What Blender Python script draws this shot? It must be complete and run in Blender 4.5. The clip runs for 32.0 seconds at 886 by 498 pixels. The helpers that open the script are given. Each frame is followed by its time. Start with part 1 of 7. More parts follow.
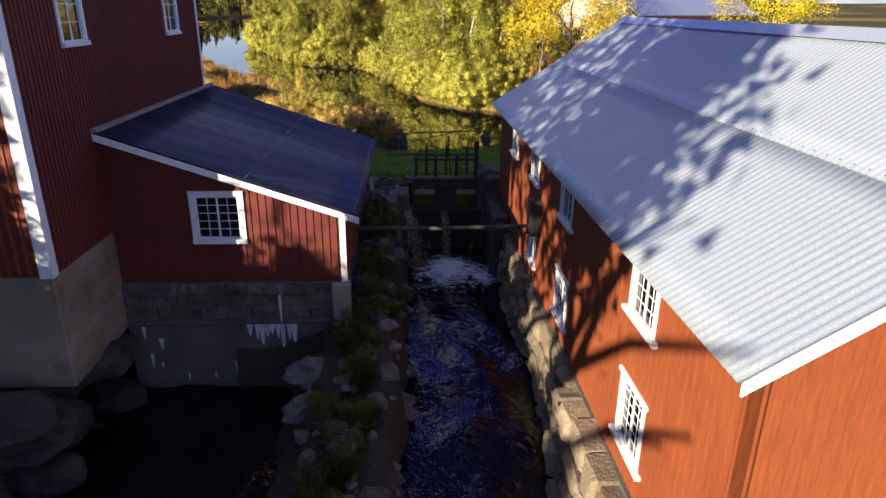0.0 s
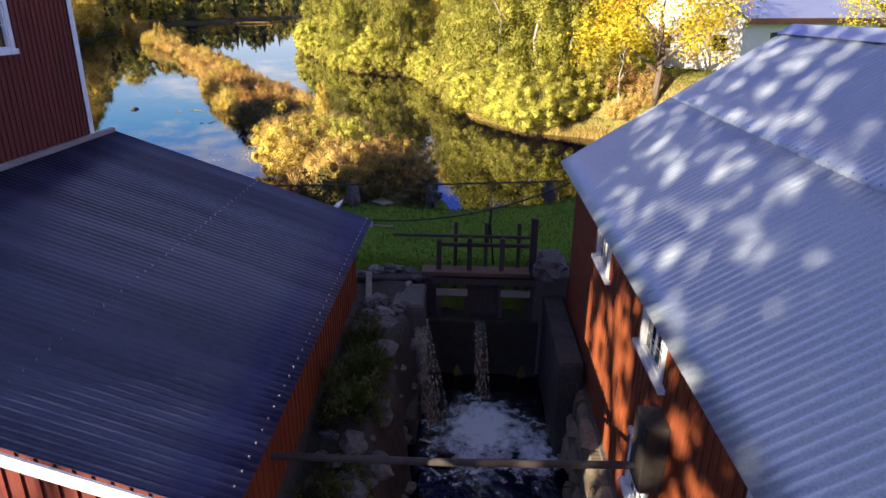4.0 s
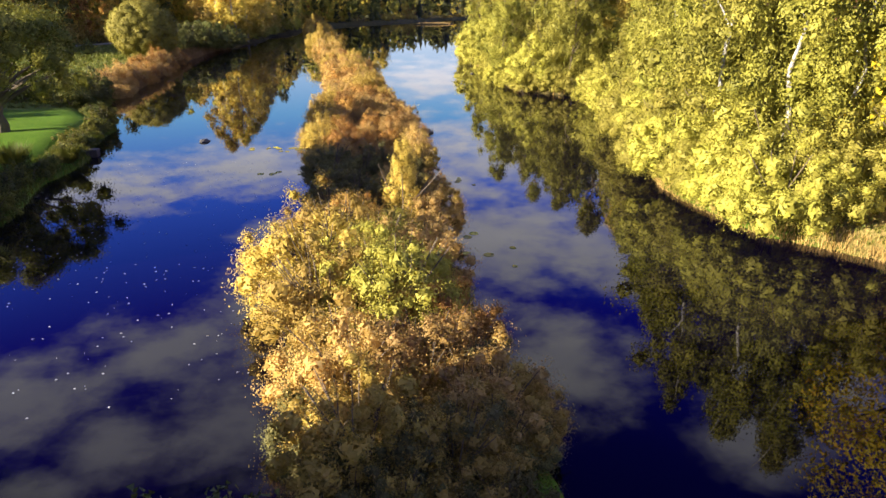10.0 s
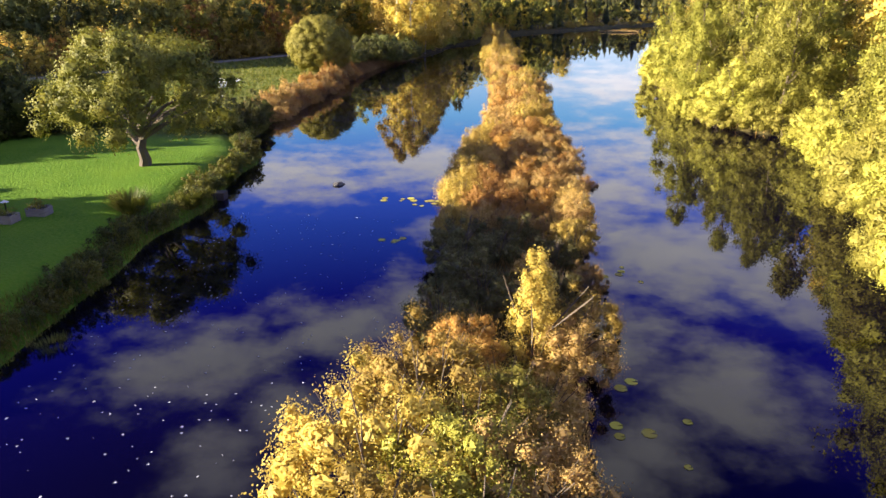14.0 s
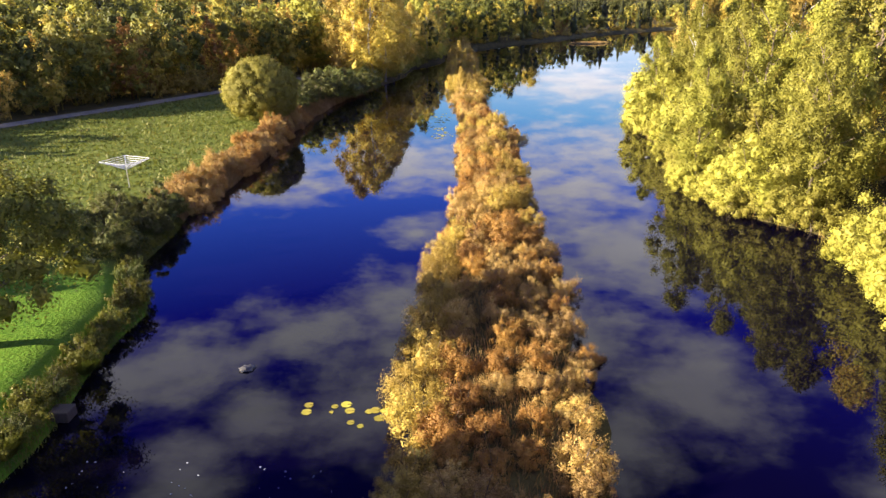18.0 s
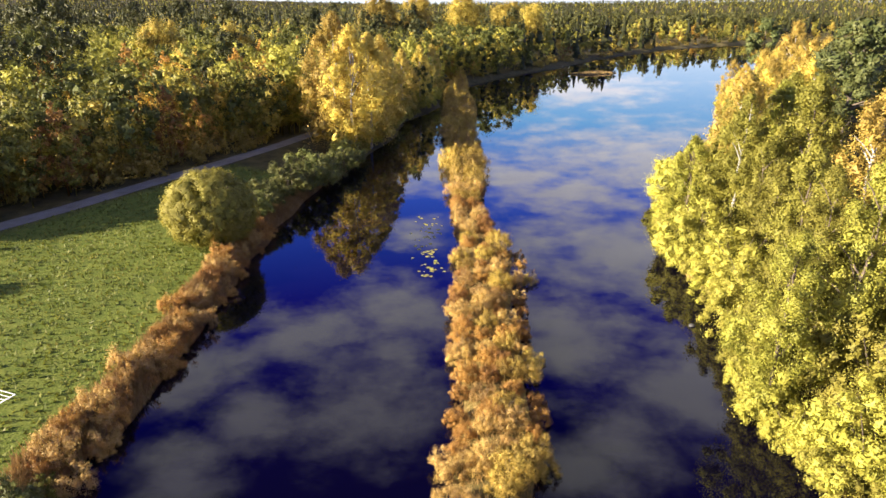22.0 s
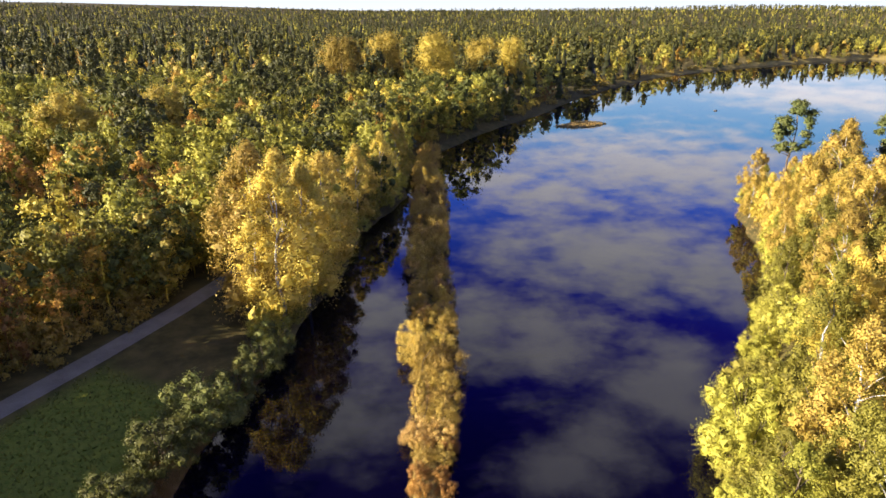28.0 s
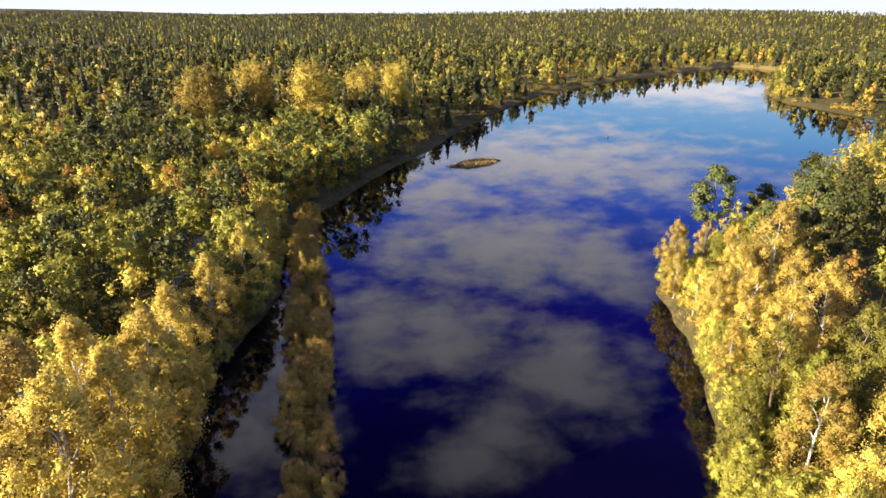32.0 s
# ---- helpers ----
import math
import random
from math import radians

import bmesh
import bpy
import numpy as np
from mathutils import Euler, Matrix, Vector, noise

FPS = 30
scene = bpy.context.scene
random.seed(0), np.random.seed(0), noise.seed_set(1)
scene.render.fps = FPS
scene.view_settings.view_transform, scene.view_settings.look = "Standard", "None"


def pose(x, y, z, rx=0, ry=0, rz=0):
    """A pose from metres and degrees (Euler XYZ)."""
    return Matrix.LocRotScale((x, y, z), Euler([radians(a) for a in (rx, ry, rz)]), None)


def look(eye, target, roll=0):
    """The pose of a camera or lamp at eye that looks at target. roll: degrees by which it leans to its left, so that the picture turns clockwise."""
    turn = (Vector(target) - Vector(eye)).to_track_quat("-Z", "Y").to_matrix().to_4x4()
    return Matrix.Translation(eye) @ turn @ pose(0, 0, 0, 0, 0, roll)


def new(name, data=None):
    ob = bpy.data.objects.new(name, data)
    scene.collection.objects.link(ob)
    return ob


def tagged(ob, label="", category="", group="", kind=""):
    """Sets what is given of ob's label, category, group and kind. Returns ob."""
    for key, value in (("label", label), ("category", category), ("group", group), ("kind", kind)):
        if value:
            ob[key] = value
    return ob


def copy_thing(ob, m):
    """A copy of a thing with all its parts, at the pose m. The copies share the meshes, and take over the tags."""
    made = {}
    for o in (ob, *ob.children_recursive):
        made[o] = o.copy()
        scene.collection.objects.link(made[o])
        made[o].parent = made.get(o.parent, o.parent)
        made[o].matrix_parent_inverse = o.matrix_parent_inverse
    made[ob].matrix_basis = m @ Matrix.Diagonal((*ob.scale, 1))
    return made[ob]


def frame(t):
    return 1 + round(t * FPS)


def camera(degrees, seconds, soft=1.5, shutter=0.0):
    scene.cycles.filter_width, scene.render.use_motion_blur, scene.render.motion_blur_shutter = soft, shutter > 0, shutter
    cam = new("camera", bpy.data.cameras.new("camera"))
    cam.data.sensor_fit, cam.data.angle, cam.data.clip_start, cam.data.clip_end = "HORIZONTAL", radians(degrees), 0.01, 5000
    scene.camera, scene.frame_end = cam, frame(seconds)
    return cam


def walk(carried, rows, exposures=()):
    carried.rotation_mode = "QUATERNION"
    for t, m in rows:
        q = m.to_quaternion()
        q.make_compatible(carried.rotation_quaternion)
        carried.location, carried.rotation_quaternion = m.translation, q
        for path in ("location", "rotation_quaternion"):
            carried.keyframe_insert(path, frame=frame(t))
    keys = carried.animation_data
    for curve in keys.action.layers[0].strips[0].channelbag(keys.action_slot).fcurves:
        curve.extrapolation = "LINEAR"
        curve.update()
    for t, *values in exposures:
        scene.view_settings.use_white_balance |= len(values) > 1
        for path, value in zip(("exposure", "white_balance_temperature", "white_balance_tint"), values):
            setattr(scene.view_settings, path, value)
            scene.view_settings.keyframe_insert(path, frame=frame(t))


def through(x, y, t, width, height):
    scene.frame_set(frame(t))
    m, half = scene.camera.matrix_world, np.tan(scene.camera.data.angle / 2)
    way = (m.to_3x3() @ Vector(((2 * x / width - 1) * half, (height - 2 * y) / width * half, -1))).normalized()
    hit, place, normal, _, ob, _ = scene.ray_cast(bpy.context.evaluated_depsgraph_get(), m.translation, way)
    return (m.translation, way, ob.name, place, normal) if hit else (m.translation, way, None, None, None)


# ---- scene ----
cam = camera(69.3, 32.0)
EXPOSE = 1.75
METRES, EYE, TILT, LEAN, TURN = 130.0, 8.0, -2.75, -1.8, -33.5
ROWS = [
    (0.0, 0.0, 0.0, 0.0, -0.38, -17.94, 1.17),
    (0.5, 0.0005, 0.007, 0.0003, -0.37, -17.92, 1.16),
    (1.0, 0.001, 0.0151, 0.0006, -0.35, -17.9, 1.15),
    (1.5, 0.0015, 0.0243, 0.0012, -0.34, -17.89, 1.17),
    (2.0, 0.002, 0.0344, 0.0018, -0.34, -17.88, 1.12),
    (2.5, 0.0026, 0.0451, 0.0024, -0.07, -17.86, 1.03),
    (3.0, 0.0031, 0.0562, 0.0029, 1.85, -17.83, 0.95),
    (3.5, 0.0038, 0.0672, 0.0033, 4.53, -17.81, 0.84),
    (4.0, 0.0045, 0.0781, 0.0037, 5.06, -17.83, 0.86),
    (4.5, 0.0052, 0.0887, 0.0041, 5.06, -17.81, 0.83),
    (6.5, 0.0027, 0.13, 0.006, 5.05, -17.86, 0.9),
    (7.0, 0.0015, 0.1418, 0.0068, 5.03, -17.83, 0.89),
    (7.5, -0.0, 0.1537, 0.0075, 4.98, -17.82, 0.87),
    (8.0, -0.0013, 0.1656, 0.0085, 4.95, -17.84, 0.86),
    (8.5, -0.0023, 0.1778, 0.0093, 4.94, -17.81, 0.84),
    (9.0, -0.0033, 0.1898, 0.0101, 6.23, -17.77, 0.72),
    (9.5, -0.0044, 0.2028, 0.011, 13.86, -17.72, 0.31),
    (10.0, -0.0054, 0.2163, 0.0119, 20.89, -17.72, -0.07),
    (10.5, -0.0071, 0.2311, 0.0154, 28.52, -17.71, -0.46),
    (11.0, -0.0068, 0.238, 0.021, 36.55, -17.76, -0.8),
    (11.5, -0.0063, 0.2415, 0.024, 39.33, -17.82, -0.94),
    (12.0, -0.0077, 0.2457, 0.0246, 39.31, -17.76, -0.91),
    (12.5, -0.0102, 0.2505, 0.0248, 39.0, -17.68, -0.86),
    (13.0, -0.0139, 0.2559, 0.0247, 37.78, -17.57, -0.73),
    (13.5, -0.0181, 0.262, 0.0248, 37.42, -17.53, -0.67),
    (14.0, -0.0228, 0.2691, 0.025, 36.42, -17.51, -0.59),
    (14.5, -0.028, 0.2771, 0.0252, 34.73, -17.52, -0.47),
    (16.5, -0.0528, 0.3155, 0.0359, 33.59, -17.51, -0.21),
    (17.0, -0.0592, 0.3257, 0.0447, 33.58, -17.51, -0.18),
    (17.5, -0.0657, 0.3364, 0.0536, 33.57, -17.51, -0.18),
    (18.0, -0.0725, 0.3475, 0.0627, 33.55, -17.51, -0.21),
    (18.5, -0.0795, 0.3592, 0.0718, 33.52, -17.5, -0.27),
    (19.0, -0.0874, 0.3717, 0.081, 33.49, -17.47, -0.31),
    (19.5, -0.0954, 0.3851, 0.0904, 33.47, -17.46, -0.33),
    (20.0, -0.1038, 0.3989, 0.0998, 33.45, -17.43, -0.34),
    (20.5, -0.1128, 0.4136, 0.1092, 33.42, -17.42, -0.38),
    (21.0, -0.1222, 0.4291, 0.1182, 33.41, -17.36, -0.35),
    (21.5, -0.1319, 0.4448, 0.1277, 33.39, -17.34, -0.41),
    (22.0, -0.1417, 0.4612, 0.137, 33.36, -17.3, -0.41),
    (22.5, -0.1514, 0.4779, 0.1466, 33.35, -17.28, -0.43),
    (23.0, -0.1617, 0.495, 0.1561, 33.32, -17.27, -0.45),
    (23.5, -0.1718, 0.5123, 0.1656, 33.3, -17.25, -0.44),
    (24.0, -0.1813, 0.5289, 0.1744, 33.28, -17.24, -0.45),
    (24.5, -0.1913, 0.5465, 0.184, 33.27, -17.23, -0.46),
    (25.0, -0.2019, 0.5645, 0.1934, 33.25, -17.21, -0.47),
    (25.5, -0.212, 0.5824, 0.2029, 33.23, -17.18, -0.51),
    (27.5, -0.2533, 0.6561, 0.2402, 32.99, -17.09, -0.47),
    (28.0, -0.2639, 0.6751, 0.2498, 31.29, -17.06, -0.35),
    (28.5, -0.2743, 0.6942, 0.2591, 28.99, -17.03, -0.18),
    (29.0, -0.2847, 0.7134, 0.2685, 26.97, -17.01, -0.06),
    (29.5, -0.2952, 0.7326, 0.2779, 25.43, -17.0, 0.02),
    (30.0, -0.3052, 0.7526, 0.2871, 24.4, -16.98, 0.09),
    (30.5, -0.315, 0.7731, 0.2966, 23.43, -16.98, 0.16),
    (31.0, -0.3245, 0.7936, 0.3065, 22.51, -16.98, 0.24),
    (31.5, -0.3337, 0.815, 0.3162, 21.88, -17.0, 0.3),
    (32.0, -0.3427, 0.8365, 0.3258, 21.24, -16.99, 0.33),
]
walk(cam, [(t, pose(0, 0, EYE, TILT, LEAN, TURN) @ pose(METRES * x, METRES * y, METRES * z, 90 + pitch, roll, yaw)) for t, x, y, z, yaw, pitch, roll in ROWS],
     exposures=[(0.0, EXPOSE - 0.4), (1.0, EXPOSE - 0.6), (2.0, EXPOSE - 0.45), (3.0, EXPOSE - 0.1), (4.0, EXPOSE), (9.0, EXPOSE), (12.0, EXPOSE + 0.32), (22.0, EXPOSE + 0.3), (27.0, EXPOSE + 0.1), (32.0, EXPOSE + 0.08)])

# ---- light ----
SUN_AZ, SUN_EL = 77.0, 17.0          # the way the light travels, degrees from +y towards +x, and its height
world = bpy.data.worlds.new("sky")
scene.world = world
world.use_nodes = True
wn, wl = world.node_tree.nodes, world.node_tree.links
wn.clear()
w_out = wn.new("ShaderNodeOutputWorld")
w_bg = wn.new("ShaderNodeBackground")
w_sky = wn.new("ShaderNodeTexSky")
w_sky.sky_type, w_sky.sun_disc = "NISHITA", False
w_sky.sun_elevation, w_sky.sun_rotation = radians(SUN_EL), radians(SUN_AZ + 180)
w_sky.air_density, w_sky.dust_density, w_sky.ozone_density = 1.0, 0.2, 6.0
# the blue, from the pale haze over the horizon to the deep blue overhead
w_co = wn.new("ShaderNodeTexCoord")
w_sep = wn.new("ShaderNodeSeparateXYZ")
wl.new(w_co.outputs["Generated"], w_sep.inputs[0])


def w_math(op, a, b=0.0):
    q = wn.new("ShaderNodeMath")
    q.operation = op
    for k, v in enumerate((a, b)):
        if isinstance(v, bpy.types.NodeSocket):
            wl.new(v, q.inputs[k])
        else:
            q.inputs[k].default_value = v
    return q.outputs[0]


w_el = w_math("MULTIPLY", w_math("ARCSINE", w_sep.outputs[2]), 180 / math.pi)
w_az = w_math("MULTIPLY", w_math("ARCTAN2", w_sep.outputs[0], w_sep.outputs[1]), 180 / math.pi)
w_blue = wn.new("ShaderNodeValToRGB")
BLUES = ((0.0, (1.05, 1.1, 1.2)), (0.04, (0.80, 1.0, 1.3)), (0.10, (0.34, 0.85, 1.55)), (0.17, (0.11, 0.32, 1.85)), (0.28, (0.03, 0.03, 1.1)), (0.40, (0.012, 0.01, 0.42)), (0.48, (0.012, 0.01, 0.25)), (0.60, (0.12, 0.22, 0.52)), (1.0, (0.15, 0.27, 0.58)))
for k, (pos, c) in enumerate(BLUES):
    e = w_blue.color_ramp.elements[k] if k < 2 else w_blue.color_ramp.elements.new(pos)
    e.position, e.color = pos, (*c, 1)
wl.new(w_math("DIVIDE", w_el, 90.0), w_blue.inputs[0])
w_ten = wn.new("ShaderNodeVectorMath"); w_ten.operation = "SCALE"; w_ten.inputs[3].default_value = 10.0
wl.new(w_blue.outputs[0], w_ten.inputs[0])
w_tone = wn.new("ShaderNodeMix"); w_tone.data_type = "RGBA"
w_tone.inputs[0].default_value = 0.97
wl.new(w_sky.outputs[0], w_tone.inputs[6]); wl.new(w_ten.outputs[0], w_tone.inputs[7])
# clouds: each by its bearing, its height, half its width and half its depth, in degrees, with torn edges
CLOUDS = [(33, 5.8, 7, 1.0), (12, 6.2, 5, 1.2), (21, 12.3, 13, 2.7), (7, 14, 5, 1.1), (11.5, 15.4, 5, 1.8), (17.5, 20, 10.5, 3.7), (26.5, 21, 5, 2.6),
          (5.8, 26.6, 3.8, 3.2), (12.6, 27.6, 5.4, 3.8), (24.5, 30.4, 6.5, 3.8), (-4.2, 27, 4.4, 3.2), (-7.4, 34, 6.8, 3.6), (-12, 27.4, 6.5, 2.1), (-26, 28.8, 7.5, 2.6),
          (-19.3, 34, 3.6, 2.4), (-26, 37, 4.4, 2.6), (15.7, 38.2, 5, 2.0), (19, 36, 4.5, 2.4), (-2.5, 19.4, 2.4, 1.0), (-3.5, 13.4, 6.5, 1.8), (-15.6, 14.1, 5.5, 1.7), (46, 27, 5, 2.4), (43.6, 33, 4.5, 2.2)]
w_flat = wn.new("ShaderNodeVectorMath"); w_flat.operation = "DIVIDE"
w_low = wn.new("ShaderNodeCombineXYZ")
for k in range(3):
    wl.new(w_math("ADD", w_math("MAXIMUM", w_sep.outputs[2], 0.0), 0.14), w_low.inputs[k])
wl.new(w_co.outputs["Generated"], w_flat.inputs[0]); wl.new(w_low.outputs[0], w_flat.inputs[1])


def w_noise(scale, detail, rough, shift):
    mp = wn.new("ShaderNodeMapping")
    mp.inputs["Location"].default_value, mp.inputs["Scale"].default_value = (shift, 0.35, 0), (1.0, 1.2, 0.0)
    wl.new(w_flat.outputs[0], mp.inputs[0])
    q = wn.new("ShaderNodeTexNoise")
    q.inputs["Scale"].default_value, q.inputs["Detail"].default_value, q.inputs["Roughness"].default_value = scale, detail, rough
    wl.new(mp.outputs[0], q.inputs["Vector"])
    return q


w_here = wn.new("ShaderNodeCombineXYZ")
wl.new(w_az, w_here.inputs[0]); wl.new(w_el, w_here.inputs[1])
near_ = 9.0
for a, h, w, d in CLOUDS:
    q = wn.new("ShaderNodeVectorMath"); q.operation = "SUBTRACT"; q.inputs[1].default_value = (a, h, 0)
    wl.new(w_here.outputs[0], q.inputs[0])
    q2 = wn.new("ShaderNodeVectorMath"); q2.operation = "MULTIPLY"; q2.inputs[1].default_value = (1 / w, 1 / d, 0)
    wl.new(q.outputs[0], q2.inputs[0])
    q3 = wn.new("ShaderNodeVectorMath"); q3.operation = "LENGTH"
    wl.new(q2.outputs[0], q3.inputs[0])
    near_ = q3.outputs[1] if near_ == 9.0 else w_math("MINIMUM", near_, q3.outputs[1])
w_torn = w_noise(6.4, 7.0, 0.6, 0.9)
w_thick = w_math("ADD", w_math("SUBTRACT", 1.0, near_), w_math("MULTIPLY", w_math("SUBTRACT", w_torn.outputs[0], 0.47), 3.8))
# the rest of the sky has its clouds too
w_else = w_math("MAXIMUM", w_math("SUBTRACT", w_math("DIVIDE", w_math("ABSOLUTE", w_math("SUBTRACT", w_az, 5.0)), 50.0), 1.0), w_math("SUBTRACT", w_math("DIVIDE", w_el, 42.0), 1.0))
w_away = w_math("MINIMUM", w_math("MAXIMUM", w_math("MULTIPLY", w_else, 5.0), 0.0), 1.0)
w_others = w_math("SUBTRACT", w_math("MULTIPLY", w_away, w_math("ADD", w_math("MULTIPLY", w_math("SUBTRACT", w_noise(2.6, 6.0, 0.52, 3.1).outputs[0], 0.56), 12.0), 3.0)), 3.0)
w_ramp = wn.new("ShaderNodeMapRange")
w_ramp.interpolation_type = "SMOOTHSTEP"
w_ramp.inputs[1].default_value, w_ramp.inputs[2].default_value, w_ramp.inputs[4].default_value = -0.75, 1.15, 0.95
wl.new(w_math("MAXIMUM", w_thick, w_others), w_ramp.inputs[0])
w_cloud = wn.new("ShaderNodeMix"); w_cloud.data_type = "RGBA"
w_cloud.inputs[6].default_value, w_cloud.inputs[7].default_value = (11.0, 11.0, 13.2, 1), (17.0, 16.4, 16.0, 1)
wl.new(w_noise(6.5, 4.0, 0.5, 5.0).outputs[0], w_cloud.inputs[0])
w_mix = wn.new("ShaderNodeMix"); w_mix.data_type = "RGBA"
wl.new(w_ramp.outputs[0], w_mix.inputs[0]); wl.new(w_tone.outputs[2], w_mix.inputs[6]); wl.new(w_cloud.outputs[2], w_mix.inputs[7])
wl.new(w_mix.outputs[2], w_bg.inputs[0])
w_bg.inputs[1].default_value = 0.027
wl.new(w_bg.outputs[0], w_out.inputs[0])

sun_data = bpy.data.lights.new("sun", "SUN")
sun_data.energy, sun_data.angle, sun_data.color = 5.0, radians(0.55), (1.0, 0.87, 0.68)
sun = new("sun", sun_data)
_a, _e = radians(SUN_AZ), radians(SUN_EL)
sun.matrix_world = look((0, 0, 60), Vector((0, 0, 60)) + Vector((math.sin(_a) * math.cos(_e), math.cos(_a) * math.cos(_e), -math.sin(_e))))

# ---- materials ----
def nodes_of(name):
    m = bpy.data.materials.new(name)
    m.use_nodes = True
    return m, m.node_tree.nodes, m.node_tree.links, m.node_tree.nodes["Principled BSDF"]


def mixer(n, l, fac, a, b, blend="MIX"):
    """Colour mix; fac, a and b are sockets or plain values."""
    x = n.new("ShaderNodeMix")
    x.data_type, x.blend_type = "RGBA", blend
    for i, v in ((0, fac), (6, a), (7, b)):
        if isinstance(v, bpy.types.NodeSocket):
            l.new(v, x.inputs[i])
        else:
            x.inputs[i].default_value = v if i == 0 else (*v, 1)
    return x.outputs[2]


def noise_of(n, l, scale, detail=4.0, stretch=(1, 1, 1), rough=0.55, coord="Object", lo=0.35, hi=0.65):
    c = n.new("ShaderNodeTexCoord")
    mp = n.new("ShaderNodeMapping")
    mp.inputs["Scale"].default_value = stretch
    l.new(c.outputs[coord], mp.inputs[0])
    t = n.new("ShaderNodeTexNoise")
    t.inputs["Scale"].default_value, t.inputs["Detail"].default_value, t.inputs["Roughness"].default_value = scale, detail, rough
    l.new(mp.outputs[0], t.inputs["Vector"])
    r = n.new("ShaderNodeMapRange")
    r.inputs[1].default_value, r.inputs[2].default_value = lo, hi
    l.new(t.outputs[0], r.inputs[0])
    return r.outputs[0]


def bump_of(n, l, bsdf, height, strength, distance):
    b = n.new("ShaderNodeBump")
    b.inputs["Strength"].default_value, b.inputs["Distance"].default_value = strength, distance
    l.new(height, b.inputs["Height"])
    l.new(b.outputs[0], bsdf.inputs["Normal"])


def surface(name, a, b, rough=0.7, metal=0.0, big=0.6, small=14.0, stretch=(1, 1, 1), bump=0.3, depth=0.02, third=None, spread=0.15):
    """Base colours a to b in large stains, third in fine grain, each piece a little different."""
    m, n, l, p = nodes_of(name)
    col = mixer(n, l, noise_of(n, l, big, 5), a, b)
    fine = noise_of(n, l, small, 6, stretch, lo=0.3, hi=0.7)
    col = mixer(n, l, fine, col, third if third else tuple(0.62 * v for v in a)) if third else mixer(n, l, 0.35, col, mixer(n, l, fine, tuple(0.5 * v for v in a), tuple(min(1, 1.3 * v) for v in b)))
    info = n.new("ShaderNodeObjectInfo")
    hsv = n.new("ShaderNodeHueSaturation")
    mr = n.new("ShaderNodeMapRange")
    mr.inputs[3].default_value, mr.inputs[4].default_value = 1 - spread, 1 + spread
    l.new(info.outputs["Random"], mr.inputs[0]); l.new(mr.outputs[0], hsv.inputs["Value"]); l.new(col, hsv.inputs["Color"])
    l.new(hsv.outputs[0], p.inputs["Base Color"])
    p.inputs["Roughness"].default_value, p.inputs["Metallic"].default_value = rough, metal
    bump_of(n, l, p, fine, bump, depth)
    return m


def leafy(name, stops, through=0.3, value=0.3, rough=0.6, clump_size=0.5, per_leaf=0.36):
    """Leaves: each its own colour along the stops, each plant a little lighter or darker."""
    m, n, l, p = nodes_of(name)
    g = n.new("ShaderNodeNewGeometry")
    r = n.new("ShaderNodeValToRGB")
    while len(r.color_ramp.elements) < len(stops):
        r.color_ramp.elements.new(0.5)
    for i, c in enumerate(stops):
        r.color_ramp.elements[i].position = i / (len(stops) - 1)
        r.color_ramp.elements[i].color = (c[0] * 1.08, c[1] * 1.0, c[2] * 1.1, 1)
    info = n.new("ShaderNodeObjectInfo")
    clump = noise_of(n, l, clump_size, 3, coord="Object", lo=0.28, hi=0.72)
    mm = n.new("ShaderNodeMath"); mm.operation = "MULTIPLY_ADD"; mm.inputs[1].default_value = per_leaf
    half = n.new("ShaderNodeMath"); half.operation = "MULTIPLY"; half.inputs[1].default_value = 1 - per_leaf
    l.new(clump, half.inputs[0]); l.new(g.outputs["Random Per Island"], mm.inputs[0]); l.new(half.outputs[0], mm.inputs[2])
    l.new(mm.outputs[0], r.inputs[0])
    hsv = n.new("ShaderNodeHueSaturation")
    mr = n.new("ShaderNodeMapRange"); mr.inputs[3].default_value, mr.inputs[4].default_value = 1 - value, 1 + value
    mh = n.new("ShaderNodeMapRange"); mh.inputs[3].default_value, mh.inputs[4].default_value = 0.492, 0.508
    l.new(info.outputs["Random"], mr.inputs[0]); l.new(info.outputs["Random"], mh.inputs[0])
    l.new(mr.outputs[0], hsv.inputs["Value"]); l.new(mh.outputs[0], hsv.inputs["Hue"]); l.new(r.outputs[0], hsv.inputs["Color"])
    l.new(hsv.outputs[0], p.inputs["Base Color"])
    p.inputs["Roughness"].default_value = rough
    p.inputs["Specular IOR Level"].default_value = 0.25
    t = n.new("ShaderNodeBsdfTranslucent")
    l.new(hsv.outputs[0], t.inputs[0])
    mx = n.new("ShaderNodeMixShader"); mx.inputs[0].default_value = through
    l.new(p.outputs[0], mx.inputs[1]); l.new(t.outputs[0], mx.inputs[2])
    l.new(mx.outputs[0], n["Material Output"].inputs[0])
    return m


def water_mat(name, base, scale, strength, distance, ior=1.36):
    m, n, l, p = nodes_of(name)
    p.inputs["Base Color"].default_value = (*base, 1)
    p.inputs["Roughness"].default_value, p.inputs["IOR"].default_value = 0.015, ior
    p.inputs["Specular IOR Level"].default_value = 0.5
    h = noise_of(n, l, scale, 3, (1, 0.6, 1), lo=0.0, hi=1.0)
    bump_of(n, l, p, h, strength, distance)
    return m


